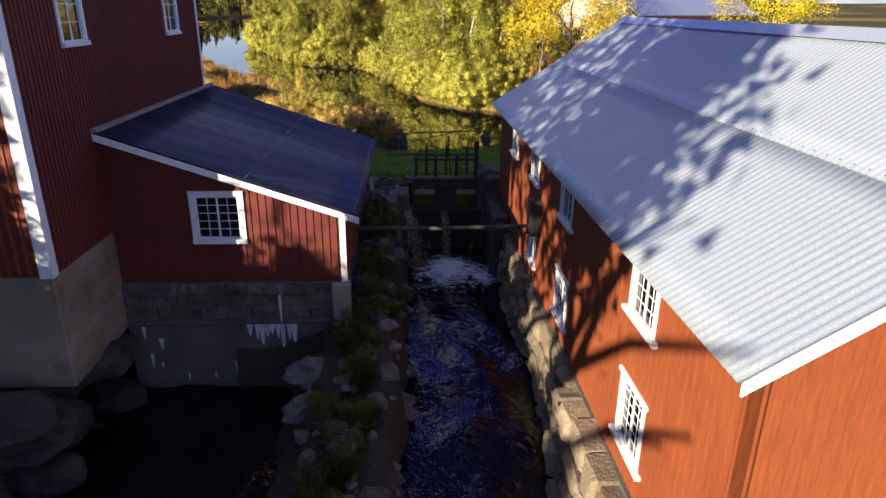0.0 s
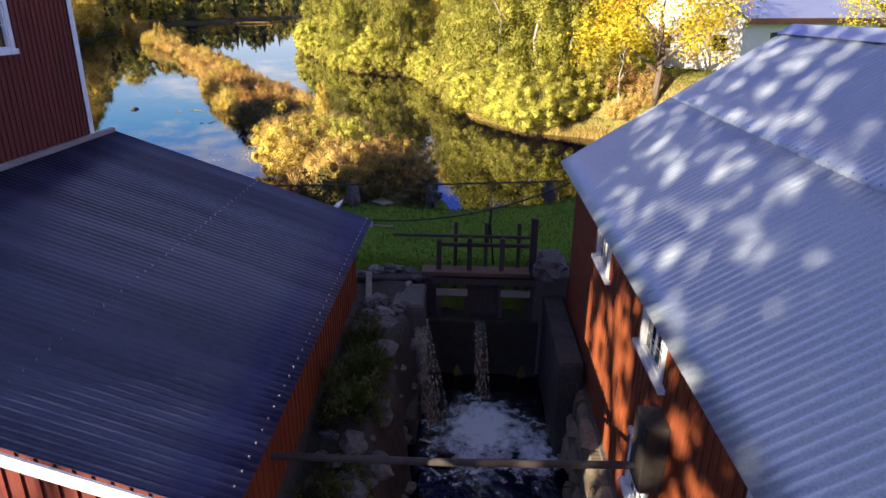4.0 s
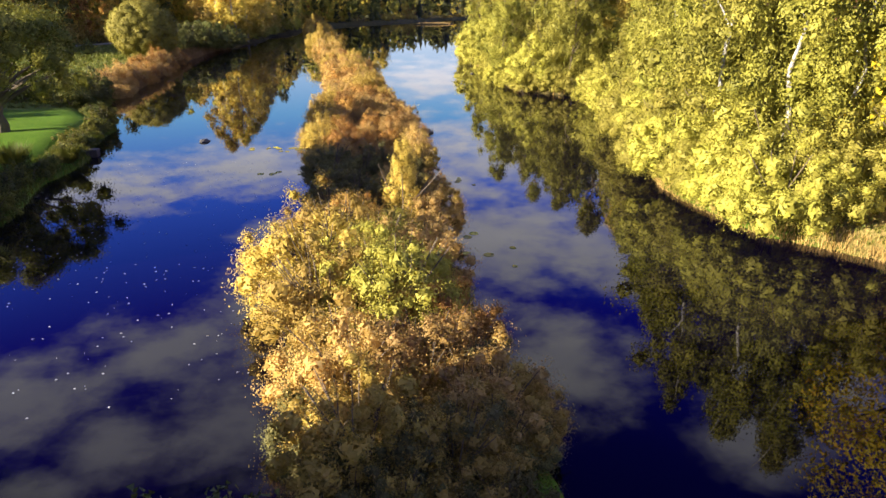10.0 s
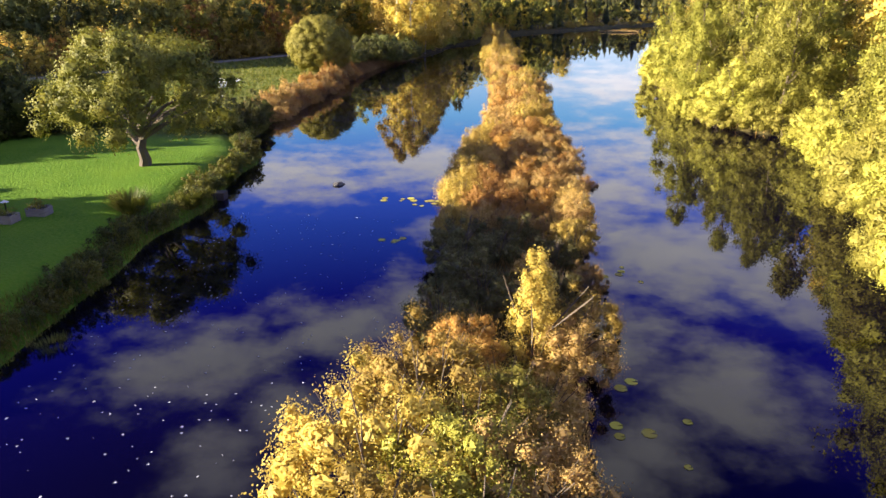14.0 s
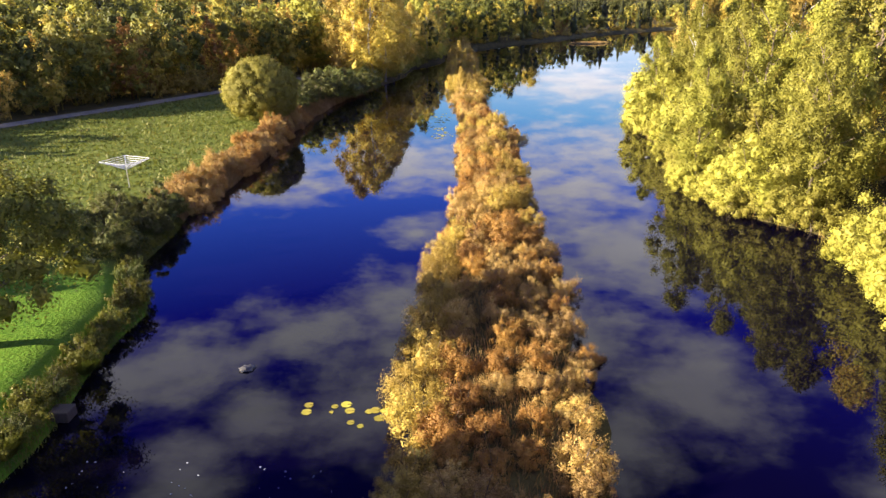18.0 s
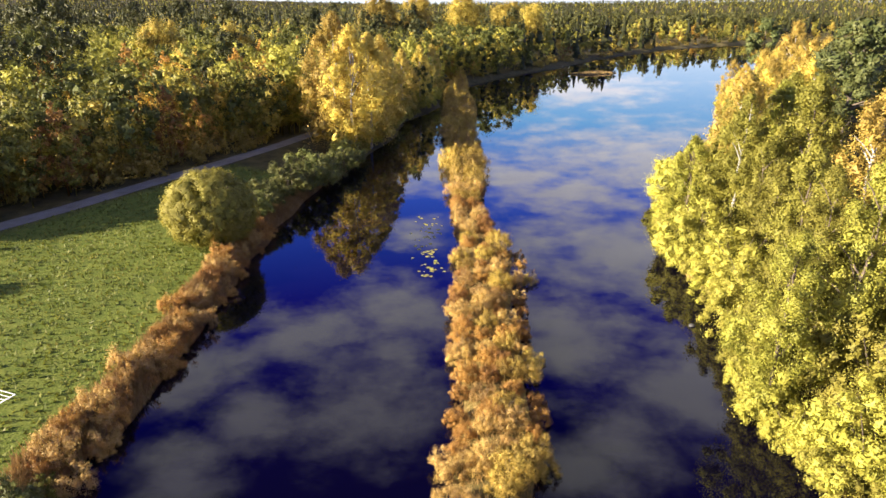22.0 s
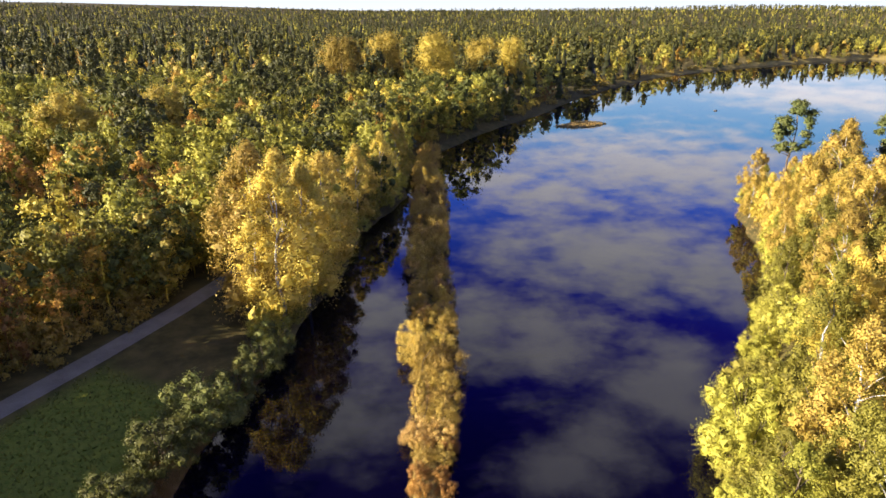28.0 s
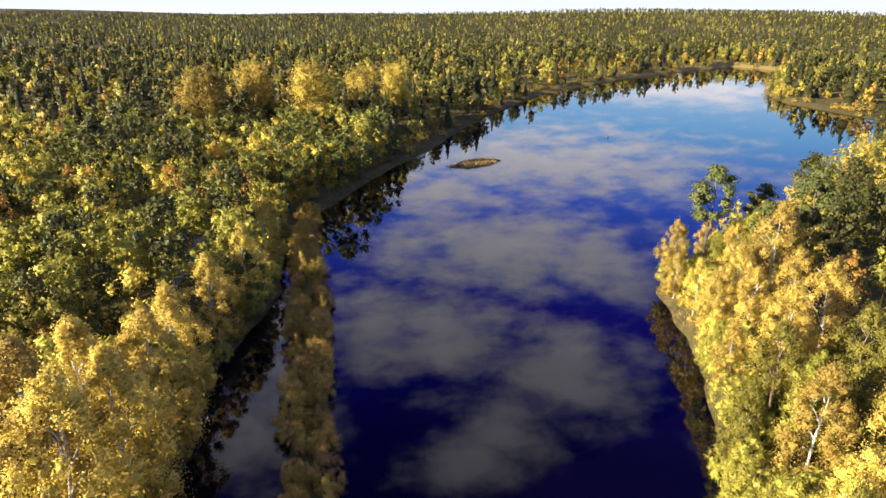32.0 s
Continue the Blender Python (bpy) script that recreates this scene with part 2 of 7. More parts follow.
M_LEAF = {
    "birch": leafy("birch_leaves", [(0.25, 0.22, 0.04), (0.46, 0.37, 0.06), (0.56, 0.45, 0.09), (0.38, 0.30, 0.05)]),
    "birch_green": leafy("birch_green_leaves", [(0.11, 0.122, 0.02), (0.25, 0.252, 0.035), (0.38, 0.365, 0.062)]),
    "willow": leafy("willow_leaves", [(0.20, 0.165, 0.032), (0.37, 0.285, 0.05), (0.50, 0.385, 0.085), (0.31, 0.24, 0.045)]),
    "sage": leafy("sage_leaves", [(0.07, 0.075, 0.025), (0.15, 0.145, 0.045), (0.24, 0.22, 0.07)]),
    "sallow": leafy("sallow_leaves", [(0.15, 0.16, 0.027), (0.30, 0.298, 0.04), (0.41, 0.40, 0.067), (0.245, 0.243, 0.038)]),
    "gold": leafy("golden_leaves", [(0.15, 0.125, 0.03), (0.40, 0.28, 0.06), (0.54, 0.40, 0.13), (0.37, 0.225, 0.05), (0.23, 0.20, 0.04)]),
    "rust": leafy("rusty_leaves", [(0.22, 0.11, 0.03), (0.38, 0.22, 0.05), (0.46, 0.30, 0.08)]),
    "maple": leafy("maple_leaves", [(0.50, 0.28, 0.015), (0.60, 0.47, 0.02), (0.46, 0.42, 0.025), (0.55, 0.34, 0.015), (0.42, 0.38, 0.03)]),
    "green": leafy("green_leaves", [(0.03, 0.05, 0.01), (0.08, 0.10, 0.018), (0.17, 0.18, 0.035)]),
    "spruce": leafy("spruce_needles", [(0.012, 0.025, 0.008), (0.03, 0.05, 0.012), (0.06, 0.08, 0.02)], through=0.1),
    "pine": leafy("pine_needles", [(0.03, 0.05, 0.012), (0.08, 0.10, 0.025), (0.14, 0.15, 0.04)], through=0.15),
    "alder": leafy("alder_leaves", [(0.055, 0.075, 0.018), (0.12, 0.135, 0.03), (0.21, 0.20, 0.05)]),
    "apple": leafy("apple_leaves", [(0.07, 0.085, 0.012), (0.15, 0.155, 0.022), (0.27, 0.25, 0.04)]),
    "aspen": leafy("aspen_leaves", [(0.24, 0.20, 0.03), (0.40, 0.33, 0.05), (0.50, 0.41, 0.08)]),
    "meadow": leafy("meadow_blades", [(0.06, 0.10, 0.012), (0.13, 0.155, 0.02), (0.24, 0.23, 0.04)], through=0.3),
    "reed": leafy("dry_reeds", [(0.18, 0.11, 0.035), (0.34, 0.235, 0.07), (0.50, 0.37, 0.13)], through=0.25),
    "grass": leafy("grass_blades", [(0.035, 0.06, 0.01), (0.08, 0.12, 0.016), (0.18, 0.19, 0.035)], through=0.3),
}
# the woods: colour goes from tree to tree rather than from leaf to leaf
M_WOOD = {
    "birch": leafy("wood_birch", [(0.20, 0.18, 0.030), (0.41, 0.345, 0.05), (0.54, 0.45, 0.07), (0.35, 0.29, 0.044)], clump_size=0.11, per_leaf=0.25),
    "birch_green": leafy("wood_birch_green", [(0.095, 0.107, 0.02), (0.245, 0.24, 0.036), (0.40, 0.37, 0.055)], clump_size=0.11, per_leaf=0.25),
    "rust": leafy("wood_rust", [(0.208, 0.111, 0.029), (0.390, 0.221, 0.046), (0.494, 0.312, 0.065)], clump_size=0.11, per_leaf=0.25),
    "gold": leafy("wood_gold", [(0.312, 0.208, 0.039), (0.520, 0.351, 0.058), (0.600, 0.455, 0.091)], clump_size=0.11, per_leaf=0.25),
    "green": leafy("wood_green", [(0.035, 0.048, 0.010), (0.10, 0.11, 0.02), (0.22, 0.21, 0.038)], clump_size=0.11, per_leaf=0.25),
    "spruce": leafy("wood_spruce", [(0.014, 0.020, 0.005), (0.034, 0.040, 0.009), (0.065, 0.068, 0.015)], through=0.1, clump_size=0.11, per_leaf=0.3),
    "pine": leafy("wood_pine", [(0.024, 0.032, 0.008), (0.06, 0.066, 0.015), (0.11, 0.105, 0.024)], through=0.15, clump_size=0.11, per_leaf=0.3),
    "willow": leafy("wood_willow", [(0.169, 0.150, 0.029), (0.351, 0.273, 0.046), (0.520, 0.403, 0.078)], clump_size=0.11, per_leaf=0.25),
}
M_BARK = surface("grey_bark", (0.10, 0.075, 0.05), (0.16, 0.12, 0.085), 0.9, small=18, stretch=(1, 1, 0.2), bump=0.6, depth=0.03)
M_BIRCHBARK = surface("birch_bark", (0.62, 0.58, 0.52), (0.75, 0.72, 0.66), 0.8, small=5, stretch=(1, 1, 4), third=(0.06, 0.05, 0.045))
M_WATER = water_mat("still_water", (0.0012, 0.0008, 0.006), 1.2, 0.02, 0.05)
M_STREAM = water_mat("running_water", (0.004, 0.004, 0.006), 3.2, 0.5, 0.12, 1.4)
M_FOAM = surface("foam", (0.40, 0.42, 0.47), (0.60, 0.62, 0.67), 0.6, big=3, small=16, bump=0.8, depth=0.06)
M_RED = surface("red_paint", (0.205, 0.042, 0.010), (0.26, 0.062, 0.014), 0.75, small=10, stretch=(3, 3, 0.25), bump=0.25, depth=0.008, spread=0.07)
# the mill's red again, with shade put into the colour
M_SHADERED = surface("red_paint_shaded", (0.11, 0.016, 0.010), (0.15, 0.022, 0.012), 0.75, small=10, stretch=(3, 3, 0.25), bump=0.25, depth=0.008, spread=0.07)
M_WHITE = surface("white_paint", (0.74, 0.75, 0.76), (0.82, 0.82, 0.80), 0.5, small=20, stretch=(1, 1, 0.3), bump=0.15, depth=0.004, spread=0.04)
M_PLASTER = surface("white_render", (0.74, 0.73, 0.70), (0.82, 0.81, 0.78), 0.85, big=0.3, small=30, bump=0.3, depth=0.01, spread=0.02)
M_YELLOW = surface("yellow_paint", (0.62, 0.46, 0.18), (0.70, 0.52, 0.22), 0.7, small=10, stretch=(3, 3, 0.3), spread=0.05)
M_STEEL = surface("galvanised_sheet", (0.41, 0.47, 0.53), (0.47, 0.52, 0.58), 0.38, 0.4, big=0.25, small=40, stretch=(1, 1, 1), bump=0.08, depth=0.004, spread=0.03)
M_DARKSHEET, n, l, p = nodes_of("dark_sheet")
co, turn = n.new("ShaderNodeTexCoord"), n.new("ShaderNodeMapping")
turn.vector_type = "TEXTURE"
turn.inputs["Rotation"].default_value = (0, 0, radians(59.15))
turn.inputs["Scale"].default_value = (0.55, 6.0, 6.0)          # lighter bluish streaks down the slope
l.new(co.outputs["Object"], turn.inputs[0])
streak = n.new("ShaderNodeTexNoise")
streak.inputs["Scale"].default_value, streak.inputs["Detail"].default_value = 0.9, 4.0
l.new(turn.outputs[0], streak.inputs["Vector"])
sr = n.new("ShaderNodeMapRange"); sr.inputs[1].default_value, sr.inputs[2].default_value = 0.45, 0.75
l.new(streak.outputs[0], sr.inputs[0])
grime = mixer(n, l, noise_of(n, l, 8.0, 5), (0.018, 0.020, 0.055), (0.034, 0.036, 0.085))
l.new(mixer(n, l, sr.outputs[0], grime, (0.085, 0.09, 0.16)), p.inputs["Base Color"])
p.inputs["Roughness"].default_value, p.inputs["Metallic"].default_value = 0.34, 0.15
M_CONCRETE = surface("old_concrete", (0.06, 0.054, 0.044), (0.15, 0.135, 0.11), 0.9, big=0.7, small=9, bump=0.5, depth=0.03, third=(0.10, 0.09, 0.08))
M_PALECONC = surface("pale_concrete", (0.20, 0.18, 0.15), (0.42, 0.38, 0.31), 0.9, big=0.8, small=1.6, bump=0.4, depth=0.02, third=(0.22, 0.16, 0.07))
M_STONE = surface("grey_stone", (0.07, 0.066, 0.062), (0.16, 0.15, 0.14), 0.85, big=1.1, small=12, bump=0.6, depth=0.04, spread=0.3)
# near-black stone; on the dam it puts the gorge's shade into the colour
M_NEARBLACK = surface("near_black_stone", (0.022, 0.02, 0.018), (0.06, 0.054, 0.046), 0.8, big=1.1, small=9, bump=0.7, depth=0.05, spread=0.2)
M_STONEBROWN = surface("brown_stone", (0.15, 0.115, 0.075), (0.27, 0.21, 0.14), 0.9, big=1.1, small=12, bump=0.6, depth=0.04, spread=0.3)
M_WOODDARK = surface("tarred_wood", (0.035, 0.028, 0.022), (0.07, 0.055, 0.045), 0.8, small=12, stretch=(1, 1, 0.2), bump=0.4, depth=0.01)
M_WOODGREY = surface("weathered_wood", (0.20, 0.17, 0.14), (0.32, 0.28, 0.23), 0.85, small=12, stretch=(0.3, 0.3, 3), bump=0.4, depth=0.01)
M_WOODRED = surface("rust_brown_board", (0.10, 0.055, 0.035), (0.16, 0.09, 0.06), 0.85, small=12, stretch=(0.3, 0.3, 3), bump=0.3, depth=0.01)
M_IRON = surface("black_iron", (0.02, 0.02, 0.022), (0.05, 0.045, 0.045), 0.5, 0.6, small=20, bump=0.2, depth=0.004)
M_GRAVEL = surface("gravel_track", (0.13, 0.115, 0.095), (0.22, 0.20, 0.17), 0.95, big=0.5, small=22, bump=0.6, depth=0.03)
M_TILE = surface("rust_tin_roof", (0.16, 0.05, 0.03), (0.24, 0.08, 0.045), 0.6, small=12)
# mud of bank and planters; also the painted shade on the dam's sill
M_MUDSHADE = surface("mud_and_recess_shade", (0.02, 0.017, 0.012), (0.04, 0.034, 0.024), 0.9, small=6, bump=0.5, depth=0.05)
M_ALU = surface("aluminium_tube", (0.6, 0.6, 0.6), (0.7, 0.7, 0.7), 0.35, 0.8, small=20, bump=0.05, depth=0.002)
M_LILY = leafy("lily_pads", [(0.10, 0.13, 0.03), (0.30, 0.30, 0.04), (0.45, 0.40, 0.05)], through=0.1)

M_GLASS, _n, _l, _p = nodes_of("window_glass")
_p.inputs["Base Color"].default_value = (0.01, 0.012, 0.015, 1)
_p.inputs["Roughness"].default_value = 0.03
_p.inputs["Specular IOR Level"].default_value = 0.6

M_FALL, n, l, p = nodes_of("falling_water")
p.inputs["Base Color"].default_value = (0.15, 0.135, 0.11, 1)
p.inputs["Roughness"].default_value = 0.3
tr = n.new("ShaderNodeBsdfTransparent")
mx = n.new("ShaderNodeMixShader")
l.new(noise_of(n, l, 9.0, 4, (2, 2, 0.15)), mx.inputs[0])
l.new(tr.outputs[0], mx.inputs[1]); l.new(p.outputs[0], mx.inputs[2])
l.new(mx.outputs[0], n["Material Output"].inputs[0])

# ---- helpers for shapes ----
A = radians(59.15)                                   # the mill stream's heading
UX, VX = Vector((math.cos(A), math.sin(A), 0)), Vector((math.sin(A), -math.cos(A), 0))


def W(u, v, z):
    """Up the stream, to its right, up: to the world."""
    return UX * u + VX * v + Vector((0, 0, z))


def ident(x, y, z):
    return Vector((x, y, z))


def mesh_ob(name, bm, material, smooth=False):
    bmesh.ops.recalc_face_normals(bm, faces=bm.faces)
    me = bpy.data.meshes.new(name)
    bm.to_mesh(me)
    bm.free()
    me.materials.append(material)
    if smooth:
        me.polygons.foreach_set("use_smooth", [True] * len(me.polygons))
    return new(name, me)


def raw_mesh(name, verts, faces, material, smooth=False, normals=None):
    """A mesh from arrays: verts (n, 3), faces (m, 3 or 4); normals (n, 3) where they are not the faces' own."""
    me = bpy.data.meshes.new(name)
    verts, faces = np.asarray(verts, np.float32), np.asarray(faces, np.int32)
    k = faces.shape[1]
    me.vertices.add(len(verts)); me.loops.add(faces.size); me.polygons.add(len(faces))
    me.vertices.foreach_set("co", verts.ravel())
    me.loops.foreach_set("vertex_index", faces.ravel())
    me.polygons.foreach_set("loop_start", np.arange(0, faces.size, k, dtype=np.int32))
    if smooth:
        me.polygons.foreach_set("use_smooth", np.ones(len(faces), bool))
    me.update(calc_edges=True)
    me.materials.append(material)
    if normals is not None:
        cn = me.attributes.new("custom_normal", "FLOAT_VECTOR", "POINT")
        cn.data.foreach_set("vector", np.asarray(normals, np.float32).ravel())
    return me


def thing(name, base, label, category, group="", kind=""):
    ob = new(name)
    ob.location = base
    ob.empty_display_size = 0.2
    return tagged(ob, label, category, group, kind)


def under(ob, parent, label=""):
    """Makes ob, built in the world's place, a part of parent."""
    ob.parent = parent
    if parent.parent is None:
        ob.matrix_parent_inverse = Matrix.Translation(-parent.location)
    return tagged(ob, label)


def part(name, bm, material, parent, label="", smooth=False):
    return under(mesh_ob(name, bm, material, smooth), parent, label)


def box(bm, lo, hi, to=ident, bevel=0.0):
    """A block between two corners, in the axes of to()."""
    q = [bm.verts.new(to(*(hi[i] if s >> i & 1 else lo[i] for i in range(3)))) for s in range(8)]
    fs = [bm.faces.new([q[i] for i in f]) for f in ((0, 2, 3, 1), (4, 5, 7, 6), (0, 1, 5, 4), (2, 6, 7, 3), (0, 4, 6, 2), (1, 3, 7, 5))]
    if bevel:
        es = list({e for f in fs for e in f.edges})
        bmesh.ops.bevel(bm, geom=es, offset=bevel, segments=1, affect="EDGES")
    return bm


def block(name, lo, hi, material, parent, to=W, label="", bevel=0.012):
    return part(name, box(bmesh.new(), lo, hi, to, bevel), material, parent, label)


def prism(bm, poly, a, b, to, axis):
    """A flat outline pushed from a to b along axis 0 (u) or 1 (v)."""
    def put(p, d):
        return bm.verts.new(to(d, p[0], p[1]) if axis == 0 else to(p[0], d, p[1]))
    lo, hi = [put(p, a) for p in poly], [put(p, b) for p in poly]
    bm.faces.new(lo); bm.faces.new(hi[::-1])
    for i in range(len(poly)):
        j = (i + 1) % len(poly)
        bm.faces.new((lo[i], lo[j], hi[j], hi[i]))
    return bm


def tube(bm, pts, r0, r1=None, sides=8):
    """A round bar along points, tapering from r0 to r1."""
    r1 = r0 if r1 is None else r1
    rings = []
    for i, p in enumerate(pts):
        p = Vector(p)
        d = (Vector(pts[min(i + 1, len(pts) - 1)]) - Vector(pts[max(i - 1, 0)])).normalized()
        s = d.orthogonal().normalized()
        t = d.cross(s)
        r = r0 + (r1 - r0) * i / max(1, len(pts) - 1)
        rings.append([bm.verts.new(p + r * (s * math.cos(k * math.tau / sides) + t * math.sin(k * math.tau / sides))) for k in range(sides)])
    for a, b in zip(rings, rings[1:]):
        for k in range(sides):
            try:
                bm.faces.new((a[k], a[(k + 1) % sides], b[(k + 1) % sides], b[k]))
            except ValueError:
                pass
    bm.faces.new(rings[0]); bm.faces.new(rings[-1])
    return bm


def wall_cells(bm, a0, a1, z0, z1, holes, put, thick):
    """One solid wall with thickness and real openings; put(a, out, z)."""
    xs = sorted({a0, a1, *[h[0] for h in holes], *[h[1] for h in holes]})
    zs = sorted({z0, z1, *[h[2] for h in holes], *[h[3] for h in holes]})
    full = {}
    for i, (x0, x1) in enumerate(zip(xs, xs[1:])):
        for j, (y0, y1) in enumerate(zip(zs, zs[1:])):
            cx, cz = (x0 + x1) / 2, (y0 + y1) / 2
            full[i, j] = not any(h[0] < cx < h[1] and h[2] < cz < h[3] for h in holes)
    made = {}

    def at(i, j, k):
        if (i, j, k) not in made:
            made[i, j, k] = bm.verts.new(put(xs[i], -thick * k, zs[j]))
        return made[i, j, k]
    for (i, j), there in full.items():
        if not there:
            continue
        for k in (0, 1):
            bm.faces.new([at(a, b, k) for a, b in ((i, j), (i + 1, j), (i + 1, j + 1), (i, j + 1))])
        for (di, dj), (p0, p1) in (((-1, 0), ((i, j), (i, j + 1))), ((1, 0), ((i + 1, j), (i + 1, j + 1))), ((0, -1), ((i, j), (i + 1, j))), ((0, 1), ((i, j + 1), (i + 1, j + 1)))):
            if not full.get((i + di, j + dj), False):
                bm.faces.new((at(*p0, 0), at(*p1, 0), at(*p1, 1), at(*p0, 1)))
    return bm


def rock_mesh(bm, at, size, seed, sub=2, flat=0.75):
    r = bmesh.ops.create_icosphere(bm, subdivisions=sub, radius=1.0)
    off = Vector((seed * 3.7, seed * 1.3, seed * 2.1))
    turn = Matrix.Rotation(seed * 2.4, 3, "Z")
    for v in r["verts"]:
        n = v.co.normalized()
        k = 1 + 0.42 * noise.noise(n * 1.5 + off) + 0.26 * noise.noise(n * 3.4 + off) + 0.12 * noise.noise(n * 7 + off)
        q = Vector((n.x * size[0], n.y * size[1], n.z * size[2] * flat)) * k
        v.co = turn @ q + Vector(at)
    return bm


# ---- plan of water and land ----
POND = [(4.6, 38.4), (6.6, 36.0), (8.7, 33.9), (11.1, 32.5), (12.6, 31.6), (14.2, 31.8), (17.6, 29.3), (21, 28.2), (24, 29), (28, 28), (31.2, 30), (34, 32), (36, 35), (36.8, 37),
        (35.2, 40), (32.2, 44), (32.5, 51), (35, 58), (38.5, 67), (40.5, 76), (41, 82), (37, 87), (37, 93), (40, 106), (41, 120), (45.5, 136), (52, 147),
        (58, 155), (64, 165), (68, 174), (72, 183), (75, 191), (80, 206), (86, 213), (104, 222), (135, 246), (190, 285), (245, 325), (272, 352), (272, 412),
        (294, 460), (352, 530), (420, 600), (404, 649), (323, 603), (254, 556), (220, 529), (157, 470), (113, 411), (90, 375), (64, 328), (49, 305),
        (38, 287), (27, 264), (18.6, 246), (17.2, 218), (10.5, 194), (9, 176), (5, 158), (2.2, 144), (0, 125), (0, 107), (-0.6, 88), (0.6, 77), (3, 70), (3.2, 57), (4.2, 49)]
STRIP = [(14.6, 31.4), (17.6, 29.8), (18.4, 31.5), (19.0, 35), (19.6, 39), (19.6, 46), (20.6, 53), (22.0, 61), (22.4, 70), (22.6, 80), (22.8, 95), (23.4, 108), (24.8, 117), (23, 124), (22, 134), (22.0, 150), (22.8, 170),
         (23.8, 190), (24.2, 220), (24.0, 245), (26.0, 263), (20, 263), (19.8, 240), (19.5, 190), (19.7, 150), (19.7, 120), (19.2, 98), (17.6, 76), (16.4, 64), (15.8, 54), (15.0, 46), (14.4, 39), (13.8, 34)]
ISLET = [(64, 303), (71, 300), (80, 304), (84, 309), (79, 314), (70, 309)]
ROAD = [(-38, 100), (-31, 116), (-24, 130), (-18.5, 143), (-13.5, 154), (-9, 165), (-5, 177), (-2, 195), (0, 225), (2.5, 262), (4, 294), (8, 340)]


def signed(px, py, poly):
    """Distance to a closed outline: below zero inside."""
    x0 = np.array([p[0] for p in poly], float); y0 = np.array([p[1] for p in poly], float)
    x1, y1 = np.roll(x0, -1), np.roll(y0, -1)
    best = np.full(px.shape, 1e9); inside = np.zeros(px.shape, bool)
    for a, b, c, d in zip(x0, y0, x1, y1):
        t = np.clip(((px - a) * (c - a) + (py - b) * (d - b)) / ((c - a) ** 2 + (d - b) ** 2), 0, 1)
        best = np.minimum(best, (px - a - t * (c - a)) ** 2 + (py - b - t * (d - b)) ** 2)
        if b != d:
            inside ^= ((b > py) != (d > py)) & (px < (c - a) * (py - b) / (d - b) + a)
    return np.where(inside, -1, 1) * np.sqrt(best)


def off_line(px, py, line):
    best = np.full(np.shape(px), 1e9)
    for (a, b), (c, d) in zip(line, line[1:]):
        t = np.clip(((px - a) * (c - a) + (py - b) * (d - b)) / ((c - a) ** 2 + (d - b) ** 2), 0, 1)
        best = np.minimum(best, (px - a - t * (c - a)) ** 2 + (py - b - t * (d - b)) ** 2)
    return np.sqrt(best)


def wave(x, y, s, k=0.0):
    """Smooth, uneven swell between about -1 and 1."""
    return (np.sin(x / s + 1.3 * np.sin(y / (1.7 * s) + k)) + np.sin(y / (1.2 * s) + 2.1 + k + 1.1 * np.sin(x / (2.1 * s)))) * 0.5


def shore(x, y):
    """How far from the water: above zero on land."""
    x, y = np.asarray(x, float), np.asarray(y, float)
    xx, yy = x + 0.35 * wave(x, y, 1.3) + 0.5 * wave(x, y, 4.1, 2), y + 0.35 * wave(y, x, 1.5, 1) + 0.5 * wave(y, x, 4.7)
    return np.maximum(np.maximum(signed(xx, yy, POND), -signed(xx, yy, STRIP)), -signed(xx, yy, ISLET))


def ease(v, a, b):
    t = np.clip((v - a) / (b - a), 0, 1)
    return t * t * (3 - 2 * t)


def height(x, y):
    x, y = np.asarray(x, float), np.asarray(y, float)
    d = shore(x, y)
    far = np.hypot(x - 20, y - 100)
    top = 0.95 + 0.25 * wave(x, y, 19) + 0.06 * wave(x, y, 2.3) + 2.0 * ease(far, 300, 900) * (1 + wave(x, y, 130)) + 34 * ease(far, 1100, 2600) * (1 + 0.5 * wave(x, y, 420, 1))
    east = ease(x, 35, 39) * (1 - ease(y, 52, 70))                  # the bank under the white house
    top = top + 3.2 * east * ease(d, 0.3, 5.5) + 1.6 * ease(x, 42, 70) * ease(y, 55, 75) * (1 - ease(y, 190, 240))
    damside = ease(38 - y, 0, 6) * (1 - ease(x, 27, 36))
    top = top * (1 - damside) + 1.22 * damside
    strip = -signed(x, y, STRIP)
    top = np.where(strip > -0.6, 0.45 + 0.1 * wave(x, y, 1.7), top)
    top = np.where(signed(x, y, ISLET) < 1, 0.5, top)
    road = 1 - ease(off_line(x, y, ROAD), 1.6, 4.0)
    top = top * (1 - road) + 1.05 * road
    z = np.where(d > 0, np.minimum(top, 0.1 + 0.8 * d), np.maximum(-1.6, 0.1 + 0.7 * d))
    z = np.where(d > 0, 0.05 + (top - 0.05) * ease(d, -0.3, 2.2), z)
    u, v = x * math.cos(A) + y * math.sin(A), x * math.sin(A) - y * math.cos(A)
    gorge = ease(26.7 - u, 0, 0.7) * np.maximum(ease(v + 2.6, 0, 0.5) * ease(5.6 - v, 0, 0.5), ease(16.9 - u, 0, 0.5) * ease(v + 9.0, 0, 0.5) * ease(5.6 - v, 0, 0.5))
    return z * (1 - gorge) - 2.8 * gorge


def axis(parts):
    out = [parts[0][0]]
    for a, b, s in parts:
        n = max(1, round((b - a) / s))
        out += list(np.linspace(a, b, n + 1)[1:])
    return np.array(out)


